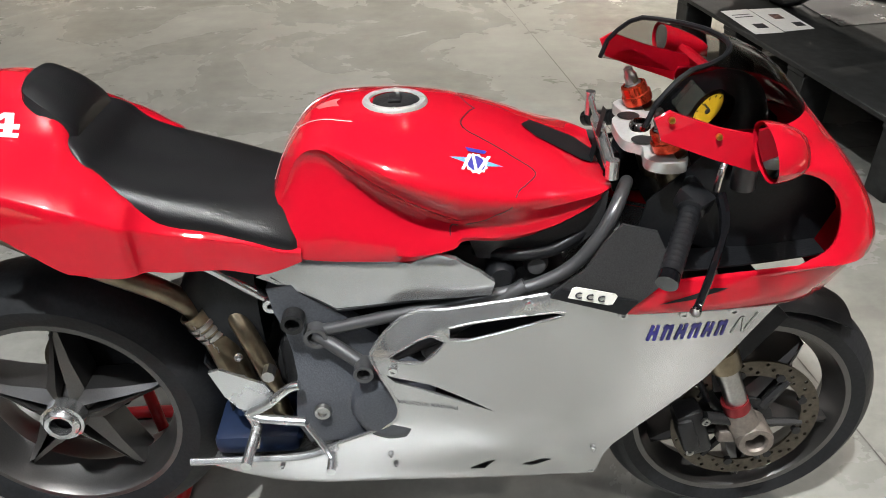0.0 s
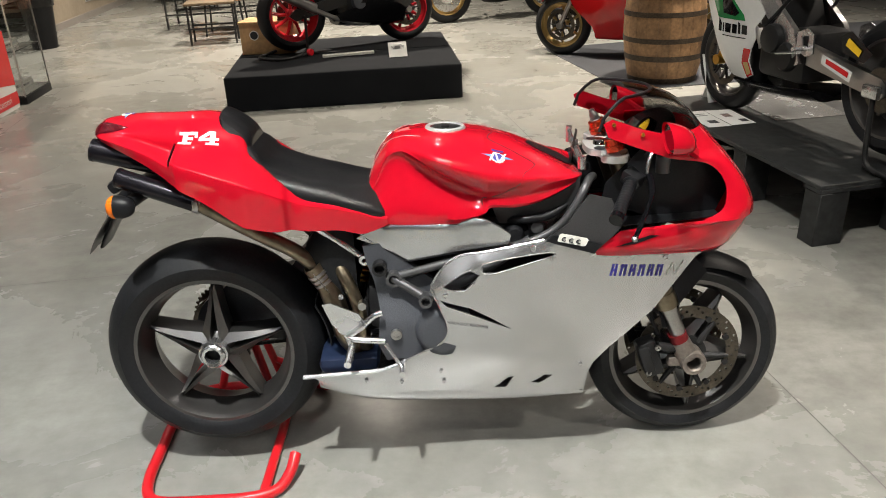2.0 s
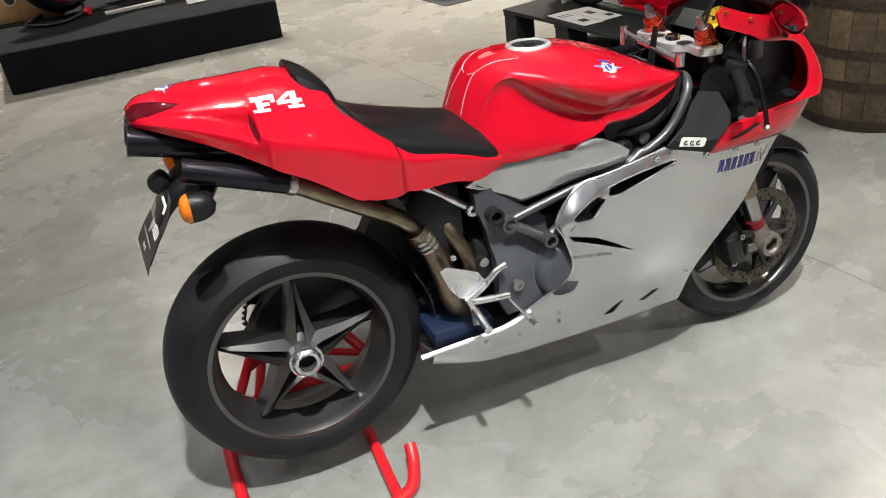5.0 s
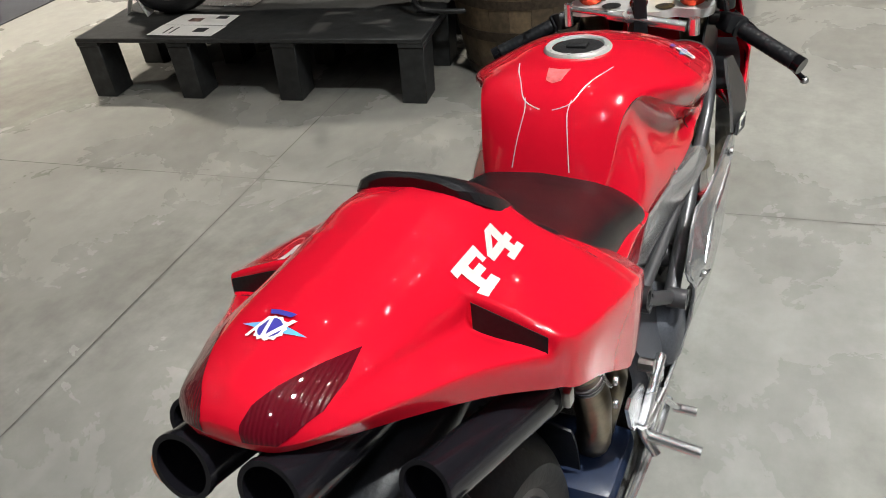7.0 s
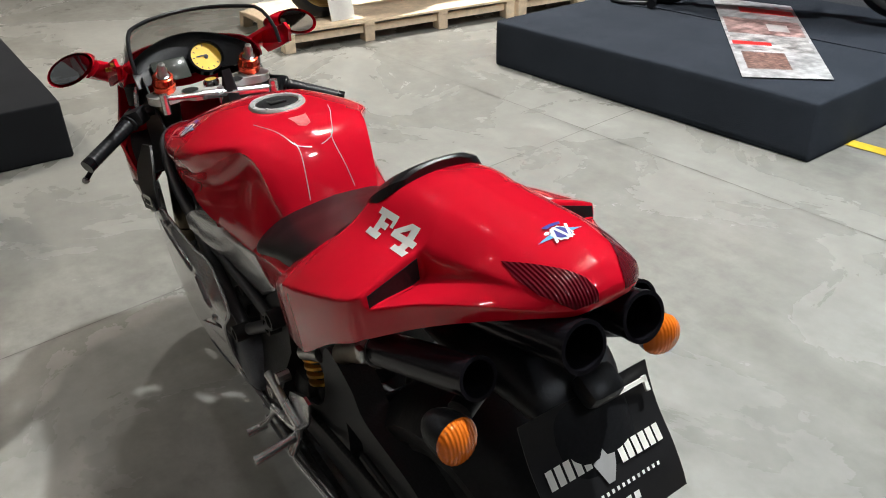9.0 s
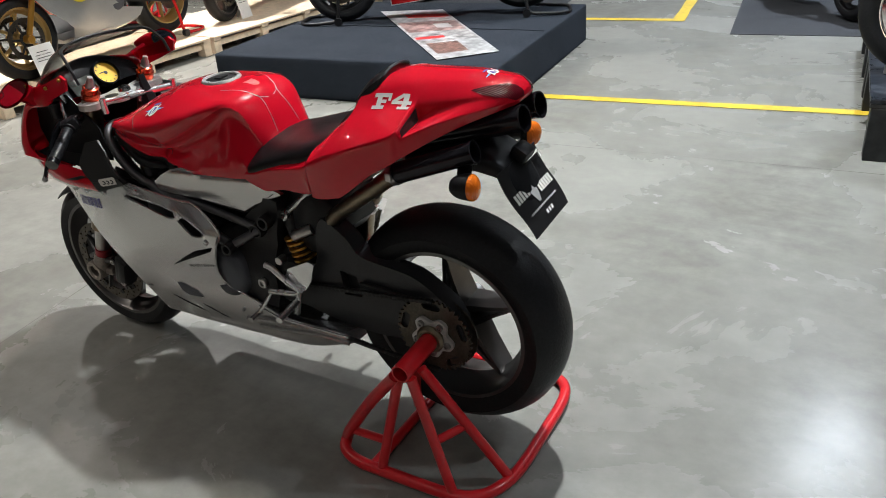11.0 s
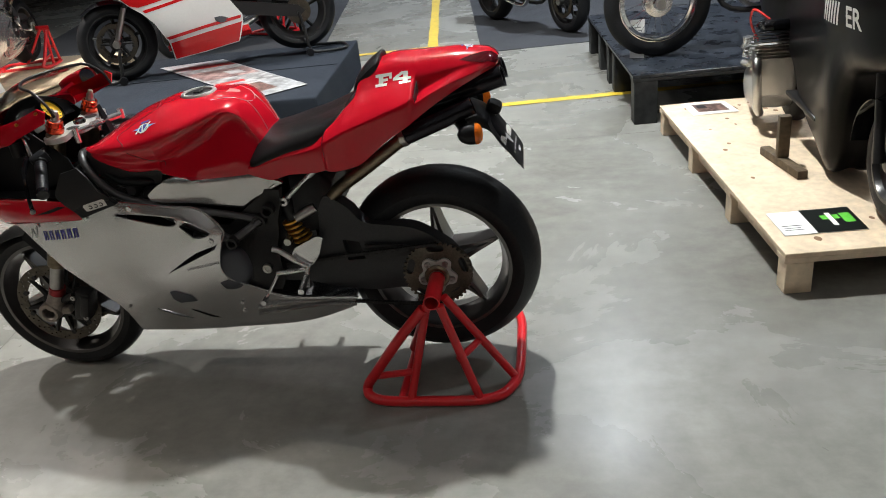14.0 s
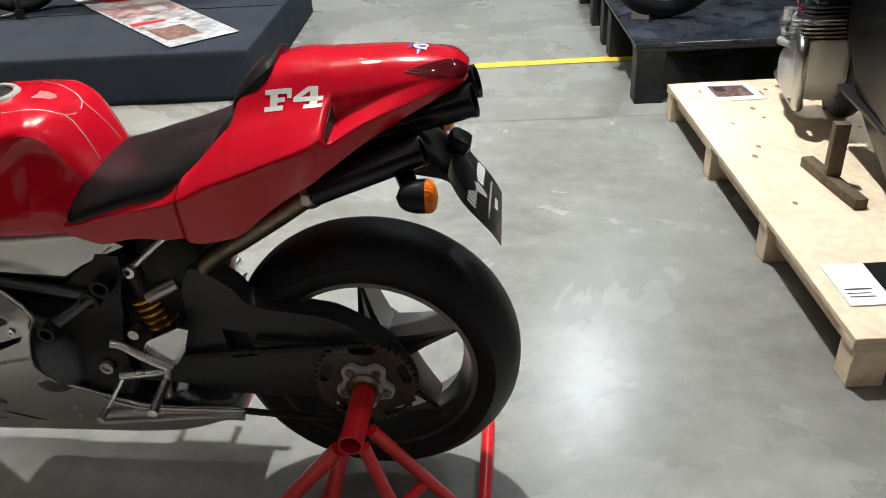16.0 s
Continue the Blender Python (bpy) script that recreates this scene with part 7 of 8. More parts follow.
def rear_stand(label, at, turn, mat, z=0.0, height=0.315, rollers=True, wheel_mat=None):
    st = thing("paddock_stand", label, "bike stand", (*at, z), turn, group="paddock stands")
    for s in (-1, 1):
        part("upright", tube(spline([(0.0, s * 0.16, height), (-0.02, s * 0.175, 0.20), (-0.04, s * 0.18, 0.05), (-0.12, s * 0.18, 0.016)], 4), 0.0125, 10), mat, st)
        if rollers:
            part("roller", moved(lathe([(0, -0.018), (0.03, -0.018), (0.03, 0.018), (0, 0.018)], 18), pose(-0.03, s * 0.205, 0.032)), wheel_mat or BLACK_PLASTIC, st)
        part("hook", rod((0, s * 0.16, height), (0, s * 0.125, height), 0.014, 10), mat, st)
    part("handle_loop", tube(spline([(-0.04, 0.18, 0.03), (-0.22, 0.17, 0.014), (-0.34, 0.12, 0.014), (-0.36, 0, 0.014), (-0.34, -0.12, 0.014), (-0.22, -0.17, 0.014), (-0.04, -0.18, 0.03)], 4), 0.0125, 10), mat, st)
    return st


S = 0.288
DULL_SILVER = material("dull_silver_paint", (0.30, 0.30, 0.30), 0.35, metal=0.4, coat=0.5, grain=0.05, scale=300, stain=0.08)
YELLOW_SIGN = material("yellow_number_field", (0.75, 0.60, 0.02), 0.4, grain=0.03, stain=0.05)
show_bike("black sport motorcycle with bright red wheels on the black stage", (-0.53, 5.32), 26.7, BLACK_GLOSS, BLACK_GLOSS, RED_RIM, 1.12, 9, z=S, lift=0.03)
rear_stand("black paddock stand with red rollers under a rear wheel", (-0.53, 5.32), 27 + 90 - 62, DARK_STEEL, S, 0.33, wheel_mat=RED_RIM)
show_bike("red classic sport motorcycle with gold wheels beside a barrel", (3.30, 5.45), 149, SHOW_RED, SHOW_RED, GOLD_RIM, 1.43, 6, z=0.006)
show_bike("white and green race motorcycle on a black plank table", (2.80, 1.42), 105, WHITE_PAINT, WHITE_PAINT, GUNMETAL, 1.24, 5, z=0.303, lift=0.05, gold_fork=True, stripe=GREEN_PAINT, rear_w=0.20, race=True)
rear_stand("black tubular stand under a race motorcycle's rear axle", (2.80, 1.42), 105, DARK_STEEL, 0.303, 0.36, False)
show_bike("red and white race motorcycle held on black stands", (1.70, -4.22), 23, SHOW_RED, WHITE_PAINT, BLACK_RIM, 1.42, 5, z=S, lift=0.04, stripe=SHOW_RED, guard=BLACK_GLOSS, rear_w=0.19)
rear_stand("black stand under a race motorcycle's rear wheel", (1.70, -4.22), 23, DARK_STEEL, S, 0.34)
rear_stand("black stand under a race motorcycle's front wheel", (2.99, -3.68), 203, DARK_STEEL, S, 0.26)
grey = show_bike("grey race motorcycle with gold wheels on a pallet", (4.76, -3.37), 93, DULL_SILVER, DULL_SILVER, GOLD_RIM, 1.40, 6, z=0.151, lift=0.03, gold_fork=True, guard=SHOW_RED)
roundel = [(0.10 * math.cos(k * math.pi / 14), 0.075 * math.sin(k * math.pi / 14)) for k in range(28)]
for nm, shape, ink, out in (("number_roundel", roundel, YELLOW_SIGN, 0.228), ("number_stroke", [(-0.012, -0.05), (0.016, -0.05), (0.016, 0.052), (0.002, 0.052), (-0.030, 0.030), (-0.030, 0.018), (-0.012, 0.026)], BLACK_GLOSS, 0.2325)):
    part(nm, panel([(0.97 - x, 0.56 + z) for x, z in shape], out, 0.004, 0.05, 1), ink, grey)
rear_stand("red stand under a grey race motorcycle's rear wheel", (4.76, -3.37), 93, SHOW_RED, 0.151, 0.33)
show_bike("black naked motorcycle parked on a grey mat", (0.25, -6.75), 125, BLACK_GLOSS, BLACK_GLOSS, BLACK_RIM, 1.34, 7, z=0.006, fairing=False, naked=True)
show_bike("old black motorcycle with wire wheels and a polished drum brake", (-2.38, -3.15), 6, BLACK_GLOSS, BLACK_GLOSS, CHROME, 1.36, "wire", z=0.307, fairing=False, classic=True, rr=0.335, fr=0.335, rear_w=0.10, front_w=0.085)
show_bike("dirt motorcycle with gold rims standing far back", (2.35, 9.2), 195, WHITE_PAINT, WHITE_PAINT, GOLD_RIM, 1.42, "wire", fairing=False, rr=0.33, fr=0.34, classic=True, rear_w=0.12, front_w=0.10)
show_bike("dark motorcycle with wire wheels standing far back", (3.9, 8.6), 160, BLACK_GLOSS, BLACK_GLOSS, CHROME, 1.42, "wire", fairing=False, rr=0.33, fr=0.33, classic=True, rear_w=0.12, front_w=0.10)

# more of the same red and silver model, each with its stand
for x, y, turn, z in ((5.00, -5.36, 104, 0.152), (2.95, -7.1, 62, 0.008), (3.4, -9.0, 62, 0.008), (6.3, -4.4, 112, 0.008)):
    c = copy_thing(bike, pose(x, y, z, 0, 0, turn))
    c["label"] = "red and silver sport motorcycle on a pallet" if z > 0.1 else "red and silver sport motorcycle on a red stand"
    c["group"] = "red and silver motorcycles behind"
    copy_thing(stand, pose(x, y, z, 0, 0, turn))

# ---- smaller things round about ----
PHOTO = material("photo_print", (0.16, 0.10, 0.085), 0.3, grain=0.7, scale=45, stain=0.7, stain_scale=22)
BLACK_CARD = material("black_card", (0.008, 0.010, 0.009), 0.3, stain=0.1, grain=0.1)
SIGN_RED = material("sign_red", (0.55, 0.02, 0.02), 0.4, stain=0.04, grain=0.03)
SIGN_WHITE = material("sign_white", (0.70, 0.69, 0.66), 0.45, stain=0.05, grain=0.03)
PLYWOOD = material("plywood_crate", (0.46, 0.29, 0.14), 0.6, grain=0.12, scale=30, stain=0.2, stain_scale=8)
POSTER_PALE = material("poster_pale", (0.33, 0.34, 0.35), 0.3, grain=0.4, scale=20, stain=0.5, stain_scale=8)
POSTER_GREY = material("poster_grey", (0.30, 0.30, 0.30), 0.35, grain=0.7, scale=14, stain=0.6, stain_scale=6)


SATIN_BLACK = material("satin_black_paint", (0.003, 0.003, 0.0035), 0.3, shine=0.12, grain=0.05, stain=0.1)


def sheet(name, label, category, corners, z, mat, thick=0.0018):
    """A flat sheet of paper or card with its corners on a support; local x and y follow its edges."""
    a, b, c, d = [Vector((x, y, z)) for x, y in corners]
    th = thing(name, label, category, tuple(a))
    lift = Vector((0, 0, thick))
    bm = bmesh.new()
    low = [bm.verts.new(p - a + Vector((0, 0, 0.0006))) for p in (a, b, c, d)]
    top = [bm.verts.new(p - a + lift) for p in (a, b, c, d)]
    bm.faces.new(top)
    bm.faces.new(low[::-1])
    for i in range(4):
        bm.faces.new((low[i], low[(i + 1) % 4], top[(i + 1) % 4], top[i]))
    part("paper", bm, mat, th)

    def field(nm, u0, u1, v0, v1, ink, up=0.0006, skew=0.0):
        def at(u, v):
            return (a + (b - a) * (u + skew * v) * 1.0 * (1 - v) + (c - d) * (u + skew * v) * v + (d - a) * v) - a + Vector((0, 0, thick + up))
        q = bmesh.new()
        q.faces.new([q.verts.new(at(u, v)) for u, v in ((u0, v0), (u1, v0), (u1, v1), (u0, v1))])
        part(nm, q, ink, th)

    return field


f = sheet("photo_sheet", "white sheet with a dark motorcycle photograph lying on the pallet", "paper", [(-1.09, -2.35), (-1.33, -2.35), (-1.37, -2.13), (-1.12, -2.10)], 0.164, PAPER)
f("photograph", 0.18, 0.86, 0.18, 0.80, PHOTO)
f("photograph_wheel", 0.25, 0.45, 0.25, 0.50, INK, 0.001)
f = sheet("info_card", "half white, half black card with green print on the pallet", "card", [(-1.18, -0.72), (-1.49, -0.75), (-1.50, -0.54), (-1.20, -0.51)], 0.164, PAPER, 0.003)
f("black_half", 0.40, 1.0, 0.0, 1.0, BLACK_CARD)
f("green_mark", 0.58, 0.80, 0.30, 0.48, GREEN_INK, 0.001)
f("green_mark", 0.66, 0.72, 0.20, 0.75, WHITE_VINYL, 0.0013)
f("green_mark", 0.82, 0.95, 0.25, 0.66, GREEN_INK, 0.001)
f("text_line", 0.05, 0.30, 0.62, 0.645, INK, 0.001)
f("text_line", 0.05, 0.26, 0.72, 0.74, INK, 0.001)
f("text_line", 0.05, 0.28, 0.80, 0.82, INK, 0.001)
f = sheet("race_poster", "glossy race poster lying on the blue carpeted stage", "poster", [(2.90, -4.02), (2.40, -4.18), (1.33, -3.02), (1.62, -2.72)], 0.293, POSTER_PALE)
f("picture_block", 0.04, 0.96, 0.30, 0.52, POSTER_INK)
f("picture_block", 0.04, 0.96, 0.54, 0.72, POSTER_GREY)
f("picture_block", 0.10, 0.60, 0.74, 0.92, PHOTO)
f("red_bar", 0.04, 0.50, 0.62, 0.66, SIGN_RED, 0.001)
f("red_bar", 0.30, 0.96, 0.12, 0.20, SIGN_RED, 0.001)
f("round_mark", 0.55, 0.80, 0.36, 0.46, SILVER_VINYL, 0.001)
f = sheet("paper_sheet", "white printed paper lying on the black plank table", "paper", [(2.165, 2.535), (2.30, 2.55), (2.345, 2.20), (2.21, 2.19)], 0.304, PAPER)
f("print_block", 0.35, 0.75, 0.62, 0.80, INK)
f("print_block", 0.15, 0.80, 0.20, 0.23, INK)
f("print_block", 0.15, 0.80, 0.30, 0.33, INK)
f = sheet("paper_sheet", "white printed paper lying beside a small sign", "paper", [(2.305, 2.548), (2.46, 2.55), (2.495, 2.235), (2.35, 2.21)], 0.304, PAPER)
f("print_block", 0.30, 0.62, 0.28, 0.50, PHOTO)
f("print_block", 0.60, 0.90, 0.68, 0.86, INK)
f = sheet("glass_board", "pale reflecting board under the white race motorcycle", "board", [(2.55, 2.86), (3.02, 2.90), (3.05, 2.30), (2.62, 2.25)], 0.304, ALLOY, 0.004)


def sign_card(label, at, turn, w, h, lean=18):
    th = thing("sign_card", label, "sign", at, turn, group="white sign cards")
    part("card", moved(box(w, 0.004, h, (0, 0, h / 2)), pose(0, 0, 0.001, -lean, 0, 0)), PAPER, th)
    for k in range(4):
        part("text_line", moved(box(w * (0.7 if k else 0.5), 0.001, h * 0.018, (0, -0.0032, h * (0.80 - 0.08 * k))), pose(0, 0, 0.001, -lean, 0, 0)), INK, th)
    part("prop", moved(box(w * 0.3, 0.003, h * 0.8, (0, 0, h * 0.4)), pose(0, h * 0.45, 0.001, 22, 0, 0)), PAPER, th)
    return th


sign_card("white sign card leaning on the black plank table", (2.47, 2.76, 0.303), 20, 0.17, 0.30)
sign_card("white sign card beside the wire wheel of an old motorcycle", (-0.90, -2.98, 0.306), 170, 0.09, 0.24, 12)
sign_card("white sign card leaning on a gold front wheel", (4.50, -2.02, 0.151), -88, 0.19, 0.26, 14)
sign_card("white sign card leaning on a front wheel on the pallet", (4.56, -4.20, 0.151), -88, 0.15, 0.26, 14)
sign_card("small clear sign card on the black stage", (0.42, 4.90, 0.290), 10, 0.16, 0.13, 25)

crate = thing("wooden_crate", "plywood crate with an oval hand hole on the black stage", "crate", (-1.03, 5.40, 0.289), -6)
part("crate_body", joined(box(0.48, 0.012, 0.27, (0.24, 0, 0.135), 0.002), box(0.48, 0.012, 0.27, (0.24, 0.30, 0.135), 0.002), box(0.012, 0.288, 0.27, (0.006, 0.15, 0.135), 0.002), box(0.012, 0.288, 0.27, (0.474, 0.15, 0.135), 0.002)), PLYWOOD, crate)
part("crate_lid", box(0.50, 0.33, 0.02, (0.24, 0.15, 0.281), 0.004), PLYWOOD, crate)
part("hand_hole", lathe([(0, -0.008), (0.036, -0.008), (0.036, -0.002)], 20, "y", (0.13, 0, 0.17)), INK, crate)
part("hand_hole_rim", lathe([(0.036, -0.010), (0.044, -0.010), (0.044, -0.004), (0.036, -0.004)], 20, "y", (0.13, 0, 0.17), True), SIGN_WHITE, crate)
f = sheet("white_strip", "white card strip lying on the black stage", "card", [(-0.25, 5.02), (0.20, 5.12), (0.19, 5.18), (-0.26, 5.08)], 0.290, SIGN_WHITE, 0.02)

# sign box and display case
box_th = thing("sign_box", "tall white and red advertising box with white lettering", "sign", (-2.92, 3.95, 0), 92)
part("box_body", box(1.02, 0.35, 1.9, (0.51, 0.175, 0.95), 0.006), SIGN_WHITE, box_th)
part("red_field", moved(flat_shape([[(0.0, 0.33), (1.02, 0.20), (1.02, 0.66), (0.0, 0.78)]]), Matrix(((1, 0, 0, 0), (0, 0, 1, -0.003), (0, 1, 0, 0), (0, 0, 0, 1)))), SIGN_RED, box_th)
part("red_strip", moved(flat_shape([[(0.0, 0.04), (1.02, 0.04), (1.02, 0.145), (0.0, 0.165)]]), Matrix(((1, 0, 0, 0), (0, 0, 1, -0.003), (0, 1, 0, 0), (0, 0, 0, 1)))), SIGN_RED, box_th)
part("lettering", moved(lettering("accessori", 0.085), Matrix(((1, 0, 0, 0.72), (0, 0, 1, -0.005), (0, 1, 0, 0.095), (0, 0, 0, 1)))), SIGN_WHITE, box_th, "white letters on the red strip")
case = thing("display_case", "tall glass display case on a black base with white goods", "display case", (-2.93, 5.06, 0), 94)
part("base", box(0.62, 0.45, 0.07, (0.31, 0.225, 0.035), 0.005), BLACK_PLASTIC, case)
for z in (0.075, 0.46, 0.85):
    part("shelf", box(0.58, 0.42, 0.008, (0.31, 0.225, z + 0.004)), CLEAR if z > 0.1 else SIGN_WHITE, case)
for y in (0.012, 0.438):
    part("pane", box(0.60, 0.006, 1.25, (0.31, y, 0.705)), CLEAR, case)
for x in (0.006, 0.614):
    part("pane", box(0.006, 0.40, 1.25, (x, 0.225, 0.705)), CLEAR, case)
    for y in (0.01, 0.44):
        part("corner_post", box(0.012, 0.012, 1.27, (x, y, 0.70)), STEEL, case)
for x, y, z, w, h in ((0.18, 0.2, 0.083, 0.16, 0.10), (0.42, 0.2, 0.083, 0.20, 0.07), (0.30, 0.22, 0.468, 0.30, 0.06), (0.22, 0.2, 0.858, 0.18, 0.12), (0.46, 0.25, 0.858, 0.12, 0.16)):
    g = thing("boxed_goods", "white boxed goods on a glass shelf", "box", (-2.93 - 0.9976 * y - 0.0698 * x, 5.06 + 0.9976 * x - 0.0698 * y, z + 0.001), 94, group="goods in the display case")
    part("carton", box(w, 0.16, h, (0, 0, h / 2), 0.006), SIGN_WHITE, g)
    part("print_band", box(w + 0.002, 0.162, h * 0.25, (0, 0, h * 0.5)), POSTER_GREY, g)

bin_th = thing("trash_bin", "black plastic trash bin with a rolled bag edge", "bin", (-4.17, 8.35, 0), 10)
part("bin_body", lathe([(0, 0.0), (0.15, 0.0), (0.20, 0.60), (0.205, 0.62), (0.195, 0.62), (0.19, 0.58)], 20, "z"), BLACK_PLASTIC, bin_th)
part("bag", lathe([(0.19, 0.585), (0.207, 0.63), (0.219, 0.62), (0.212, 0.52), (0.206, 0.51)], 20, "z"), BLACK_GLOSS, bin_th)

# partition with posters
wall = part("partition_wall", box(0.16, 5.0, 2.8, (0, 2.5, 1.4)), material("warm_wall_paint", (0.30, 0.25, 0.19), 0.7, grain=0.06, scale=20, stain=0.15, stain_scale=2))
wall.matrix_basis = pose(-4.72, 9.75, 0, 0, 0, 3)
tagged(wall, "tan painted partition wall", "wall", kind="structure")
kerb = part("baseboard", box(0.02, 5.0, 0.10, (0.091, 2.5, 0.05)), WALL_PAINT)
kerb.matrix_basis = pose(-4.72, 9.75, 0, 0, 0, 3)
tagged(kerb, "dark grey skirting of the partition wall", "skirting", kind="structure")
poster = thing("wall_poster", "black and white photo poster on the partition wall", "poster", (-4.72, 9.75, 0), 3)
part("poster_sheet", box(0.012, 0.9, 1.5, (0.089, 1.95, 1.0)), POSTER_GREY, poster)
part("poster_figure", box(0.004, 0.5, 1.1, (0.0982, 1.9, 0.9), 0, (6, 0, 0)), INK, poster)


def frame_table(label, at, turn, w, d, h):
    th = thing("steel_table", label, "table", (*at, 0), turn, group="dark steel framed tables")
    part("table_top", box(w, d, 0.03, (0, 0, h - 0.015), 0.004), DARK_OAK, th)
    for sx in (-1, 1):
        for sy in (-1, 1):
            part("leg", box(0.025, 0.025, h - 0.03, (sx * (w / 2 - 0.03), sy * (d / 2 - 0.03), (h - 0.03) / 2)), DARK_STEEL, th)
    for sy in (-1, 1):
        part("rail", box(w - 0.085, 0.02, 0.02, (0, sy * (d / 2 - 0.03), 0.20)), DARK_STEEL, th)
    return th


frame_table("high dark table with a thin steel frame", (-2.2, 9.75), 3, 1.5, 0.7, 0.95)
frame_table("low steel stool table before tan armchairs", (-1.95, 8.12), 8, 0.60, 0.42, 0.50)
frame_table("dark table against the far wall", (-3.3, 13.2), 3, 1.5, 0.7, 0.74)


def armchair(label, at, turn):
    th = thing("armchair", label, "armchair", (*at, 0), turn, group="tan armchairs")
    part("seat", box(0.56, 0.52, 0.14, (0, 0, 0.50), 0.05, seg=4), TAN, th)
    part("backrest", box(0.60, 0.14, 0.36, (0, 0.25, 0.70), 0.06, (-10, 0, 0), seg=4), TAN, th)
    for s in (-1, 1):
        part("armrest", box(0.10, 0.50, 0.22, (s * 0.29, 0.0, 0.60), 0.045, seg=4), TAN, th)
        for t in (-1, 1):
            part("leg", rod((s * 0.22, t * 0.20, 0.44), (s * 0.25, t * 0.23, 0.0), 0.013, 10), DARK_STEEL, th)


armchair("tan leather armchair on thin black legs", (-1.95, 8.85), 5)
armchair("tan leather armchair beside a dark table", (-1.05, 9.6), -8)
armchair("tan leather armchair far back", (-3.0, 11.6), 20)

# low black scooter racer on the pine pallet, nose towards the near end
sc = thing("scooter_racer", "black faired scooter racer with a bare finned engine on a pallet", "motorcycle", (-1.60, -1.94, 0.163), 90)
wheel(sc, 0, 0.235, 0.235, 0.10, 0.085, ALLOY, 5, name="rear_wheel", rim_r=0.15, tyre_label="small black rear tyre")
wheel(sc, 1.34, 0.235, 0.235, 0.10, 0.085, BLACK_RIM, 5, name="front_wheel", rim_r=0.15, tyre_label="small black front tyre")
body = part("body", loft([
    (-0.42, [(0, 0.70), (0.08, 0.69), (0.11, 0.62), (0.09, 0.50), (0, 0.48)]),
    (-0.10, [(0, 0.72), (0.11, 0.71), (0.15, 0.62), (0.13, 0.46), (0, 0.44)]),
    (0.25, [(0, 0.70), (0.10, 0.69), (0.13, 0.60), (0.11, 0.40), (0, 0.36)]),
    (0.45, [(0, 0.90), (0.11, 0.88), (0.14, 0.70), (0.11, 0.24), (0, 0.18)]),
    (0.70, [(0, 1.08), (0.13, 1.04), (0.17, 0.74), (0.11, 0.14), (0, 0.09)]),
    (0.92, [(0, 1.16), (0.16, 1.10), (0.20, 0.78), (0.12, 0.12), (0, 0.07)]),
    (1.10, [(0, 1.20), (0.17, 1.12), (0.21, 0.80), (0.15, 0.50), (0, 0.50)]),
    (1.36, [(0, 1.14), (0.14, 1.06), (0.18, 0.82), (0.13, 0.60), (0, 0.56)]),
    (1.56, [(0, 0.98), (0.06, 0.95), (0.10, 0.84), (0.06, 0.72), (0, 0.70)])], 5, 4), SATIN_BLACK, sc, "black full fairing")
for k in range(6):
    part("white_bar", wrapped(flat_shape([[(0.026 * k, 0), (0.026 * k + 0.014, 0), (0.026 * k + 0.034, 0.085), (0.026 * k + 0.020, 0.085)]]), body, (1.00, -0.4, 0.70), (1, 0, 0), (0, 0, 1), 0.002, 0.02), WHITE_VINYL, body)
part("side_lettering", wrapped(lettering("ER", 0.10, 0.002), body, (1.27, -0.4, 0.745), (1, 0, 0), (0, 0, 1), 0.002, 0.02), WHITE_VINYL, body, "white letters on the fairing")
part("front_mudguard", grid(lambda u, v: Vector((1.34 + 0.265 * math.cos(radians(5 + 175 * u)), (v - 0.5) * 0.17, 0.235 + (0.265 - 0.16 * (v - 0.5) ** 2) * math.sin(radians(5 + 175 * u)))), 20, 10, 0.004), BLACK_GLOSS, sc)
part("fork", joined(rod((1.34, 0.075, 0.235), (1.22, 0.06, 0.62), 0.02), rod((1.34, -0.075, 0.235), (1.22, -0.06, 0.62), 0.02)), DARK_STEEL, sc)
eng = part("engine", joined(moved(lathe([(0, -0.10), (0.08, -0.10), (0.120, -0.07), (0.13, 0.04), (0.12, 0.12), (0, 0.12)], 22), pose(0.03, -0.15, 0.21)), box(0.19, 0.20, 0.24, (0.08, -0.14, 0.29), 0.03), rod((-0.06, -0.25, 0.30), (0.10, -0.25, 0.33), 0.018)), PALE_ALLOY, sc, "polished crankcase")
for k in range(9):
    part("cooling_fin", box(0.20, 0.21, 0.006, (0.14 + 0.006 * k, -0.16 + 0.002 * k, 0.36 + 0.017 * k), 0.0015, (0, -12, 0), seg=1), STEEL if k < 6 else DARK_CAST, eng)
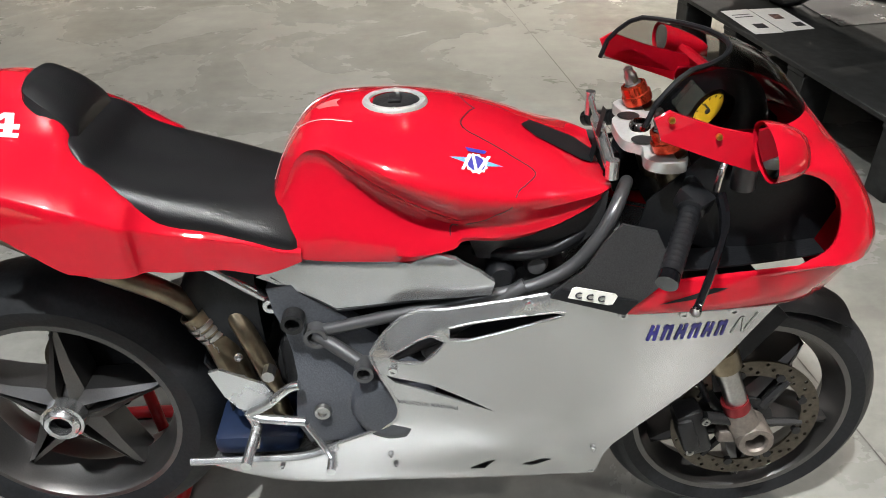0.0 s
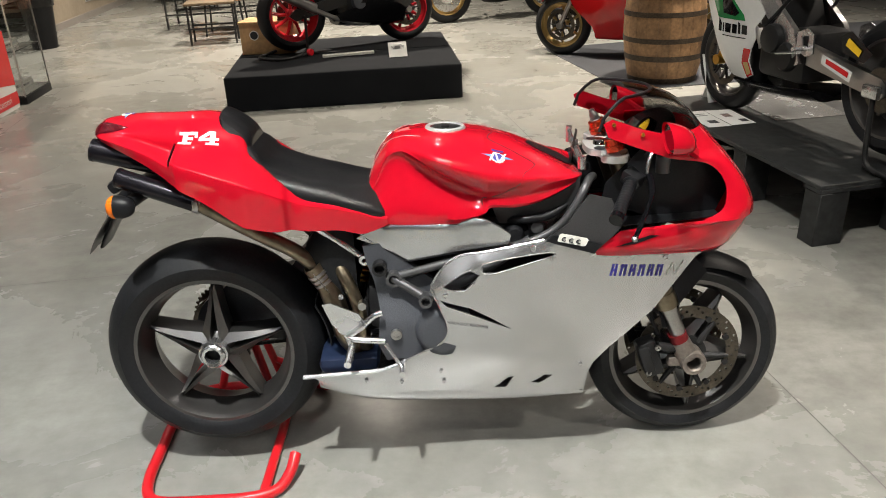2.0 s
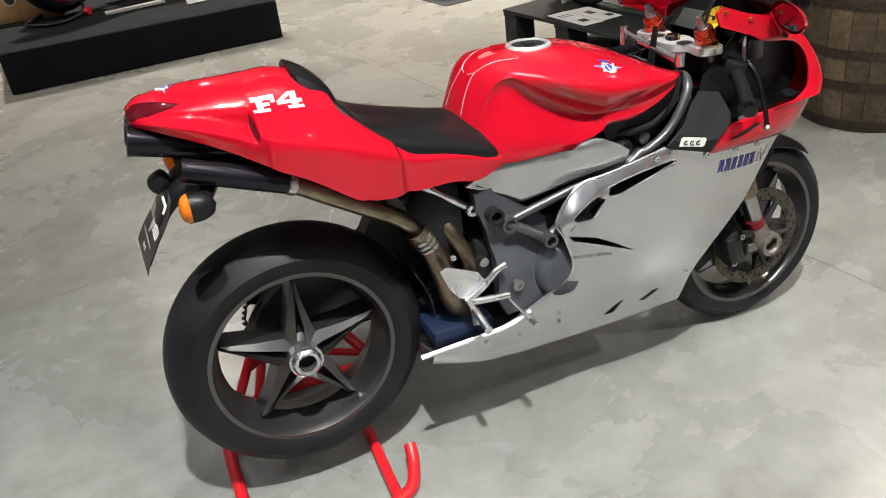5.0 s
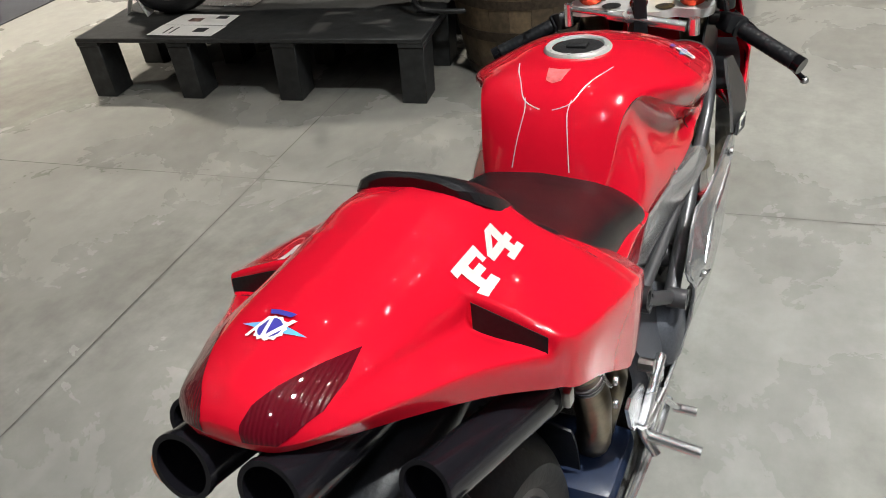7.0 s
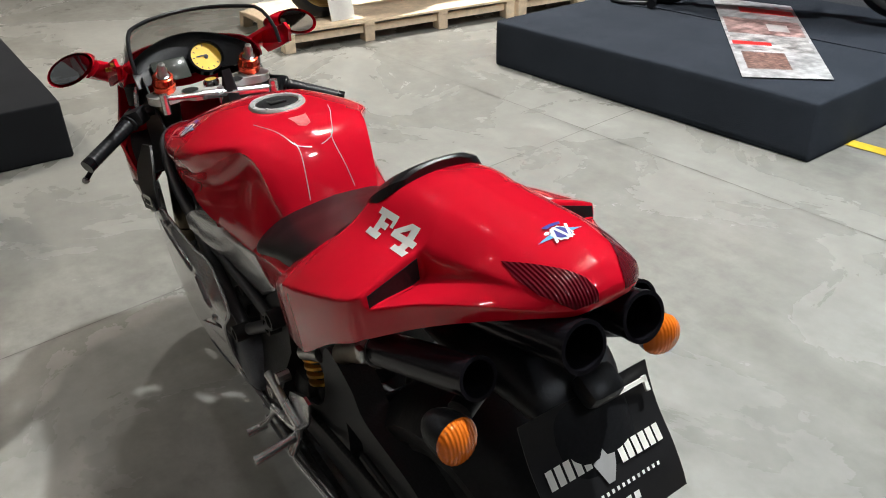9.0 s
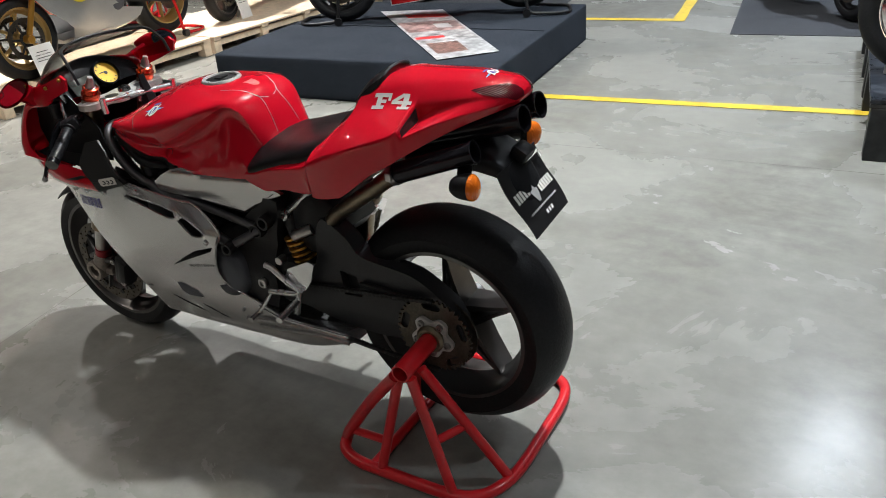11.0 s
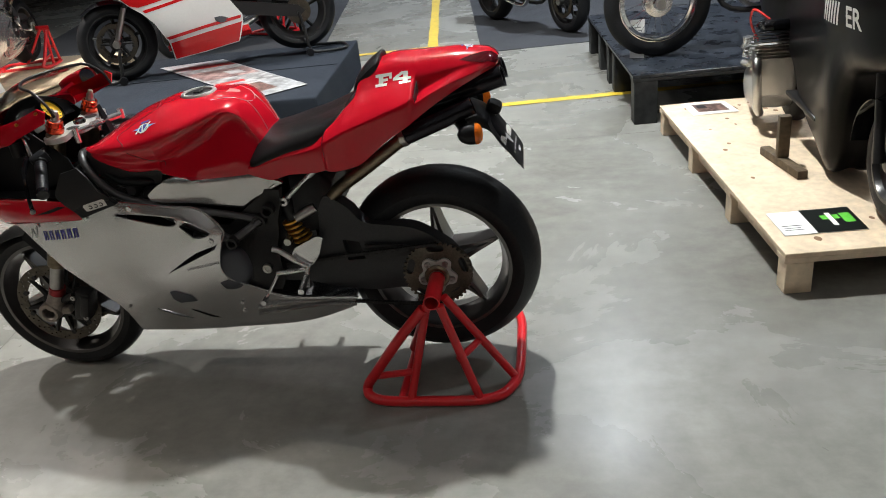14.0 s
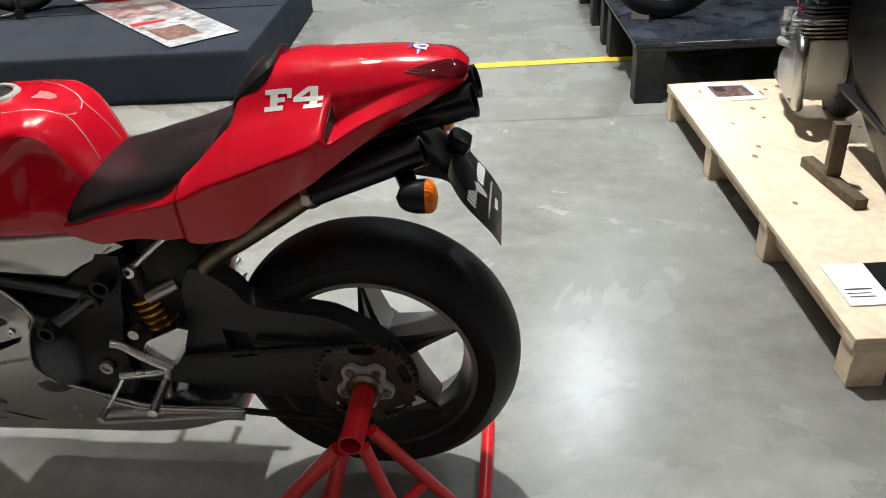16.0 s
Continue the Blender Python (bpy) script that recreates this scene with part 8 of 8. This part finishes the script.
part("cylinder_head", box(0.17, 0.17, 0.05, (0.20, -0.16, 0.53), 0.015, (0, -12, 0)), BLACK_GLOSS, eng)
part("spark_lead", tube(spline([(0.20, -0.20, 0.56), (0.14, -0.26, 0.60), (0.04, -0.25, 0.52), (0.0, -0.2, 0.42)], 5), 0.006, 8), SIGN_RED, eng)
part("carburettor", joined(rod((-0.02, -0.24, 0.34), (-0.02, -0.24, 0.44), 0.03), rod((-0.06, -0.25, 0.38), (0.03, -0.25, 0.38), 0.022)), ALLOY, eng)
part("exhaust", tube(spline([(0.16, -0.24, 0.40), (0.26, -0.26, 0.34), (0.22, -0.24, 0.16), (0.10, -0.20, 0.08), (-0.25, -0.18, 0.10)], 6), 0.022, 12), STEEL, sc)
part("footboard", box(0.46, 0.08, 0.02, (0.56, -0.10, 0.238), 0.006), DARK_STEEL, sc)
part("seat_rim", lathe([(0.155, 0.735), (0.165, 0.74), (0.165, 0.765), (0.155, 0.772)], 36, "z", (0.14, -0.03, 0)), WHITE_VINYL, sc, "white seat piping")
part("seat", lathe([(0, 0.780), (0.14, 0.776), (0.157, 0.765), (0.157, 0.70), (0, 0.70)], 36, "z", (0.14, -0.03, 0)), LEATHER, sc)
part("price_tag", box(0.07, 0.10, 0.002, (0.24, -0.10, 0.79), 0, (0, 20, 10)), PAPER, sc)
rnd = random.Random(9)
pine = bpy.data.objects["wooden_pallet"]
KNOT = material("pine_knot", (0.22, 0.12, 0.06), 0.7, grain=0.2, stain=0.2)
for k in range(26):
    r = rnd.uniform(0.006, 0.014)
    part("knot", moved(lathe([(0, 0.0006), (r, 0.0004)], 9, "z"), pose(rnd.uniform(0.1, 1.9), rnd.uniform(0.05, 0.9), 0.163) @ Matrix.Diagonal((1.5, 1, 1, 1))), KNOT, pine)
prop = thing("wooden_prop", "dark wooden prop post on a foot under the footboard", "prop", (-1.375, -1.27, 0.163), 0)
part("post", box(0.05, 0.04, 0.19, (0, 0, 0.134), 0.003), DARK_OAK, prop)
part("foot", box(0.045, 0.36, 0.038, (0, 0.02, 0.0195), 0.003, (0, 0, 12)), DARK_OAK, prop)
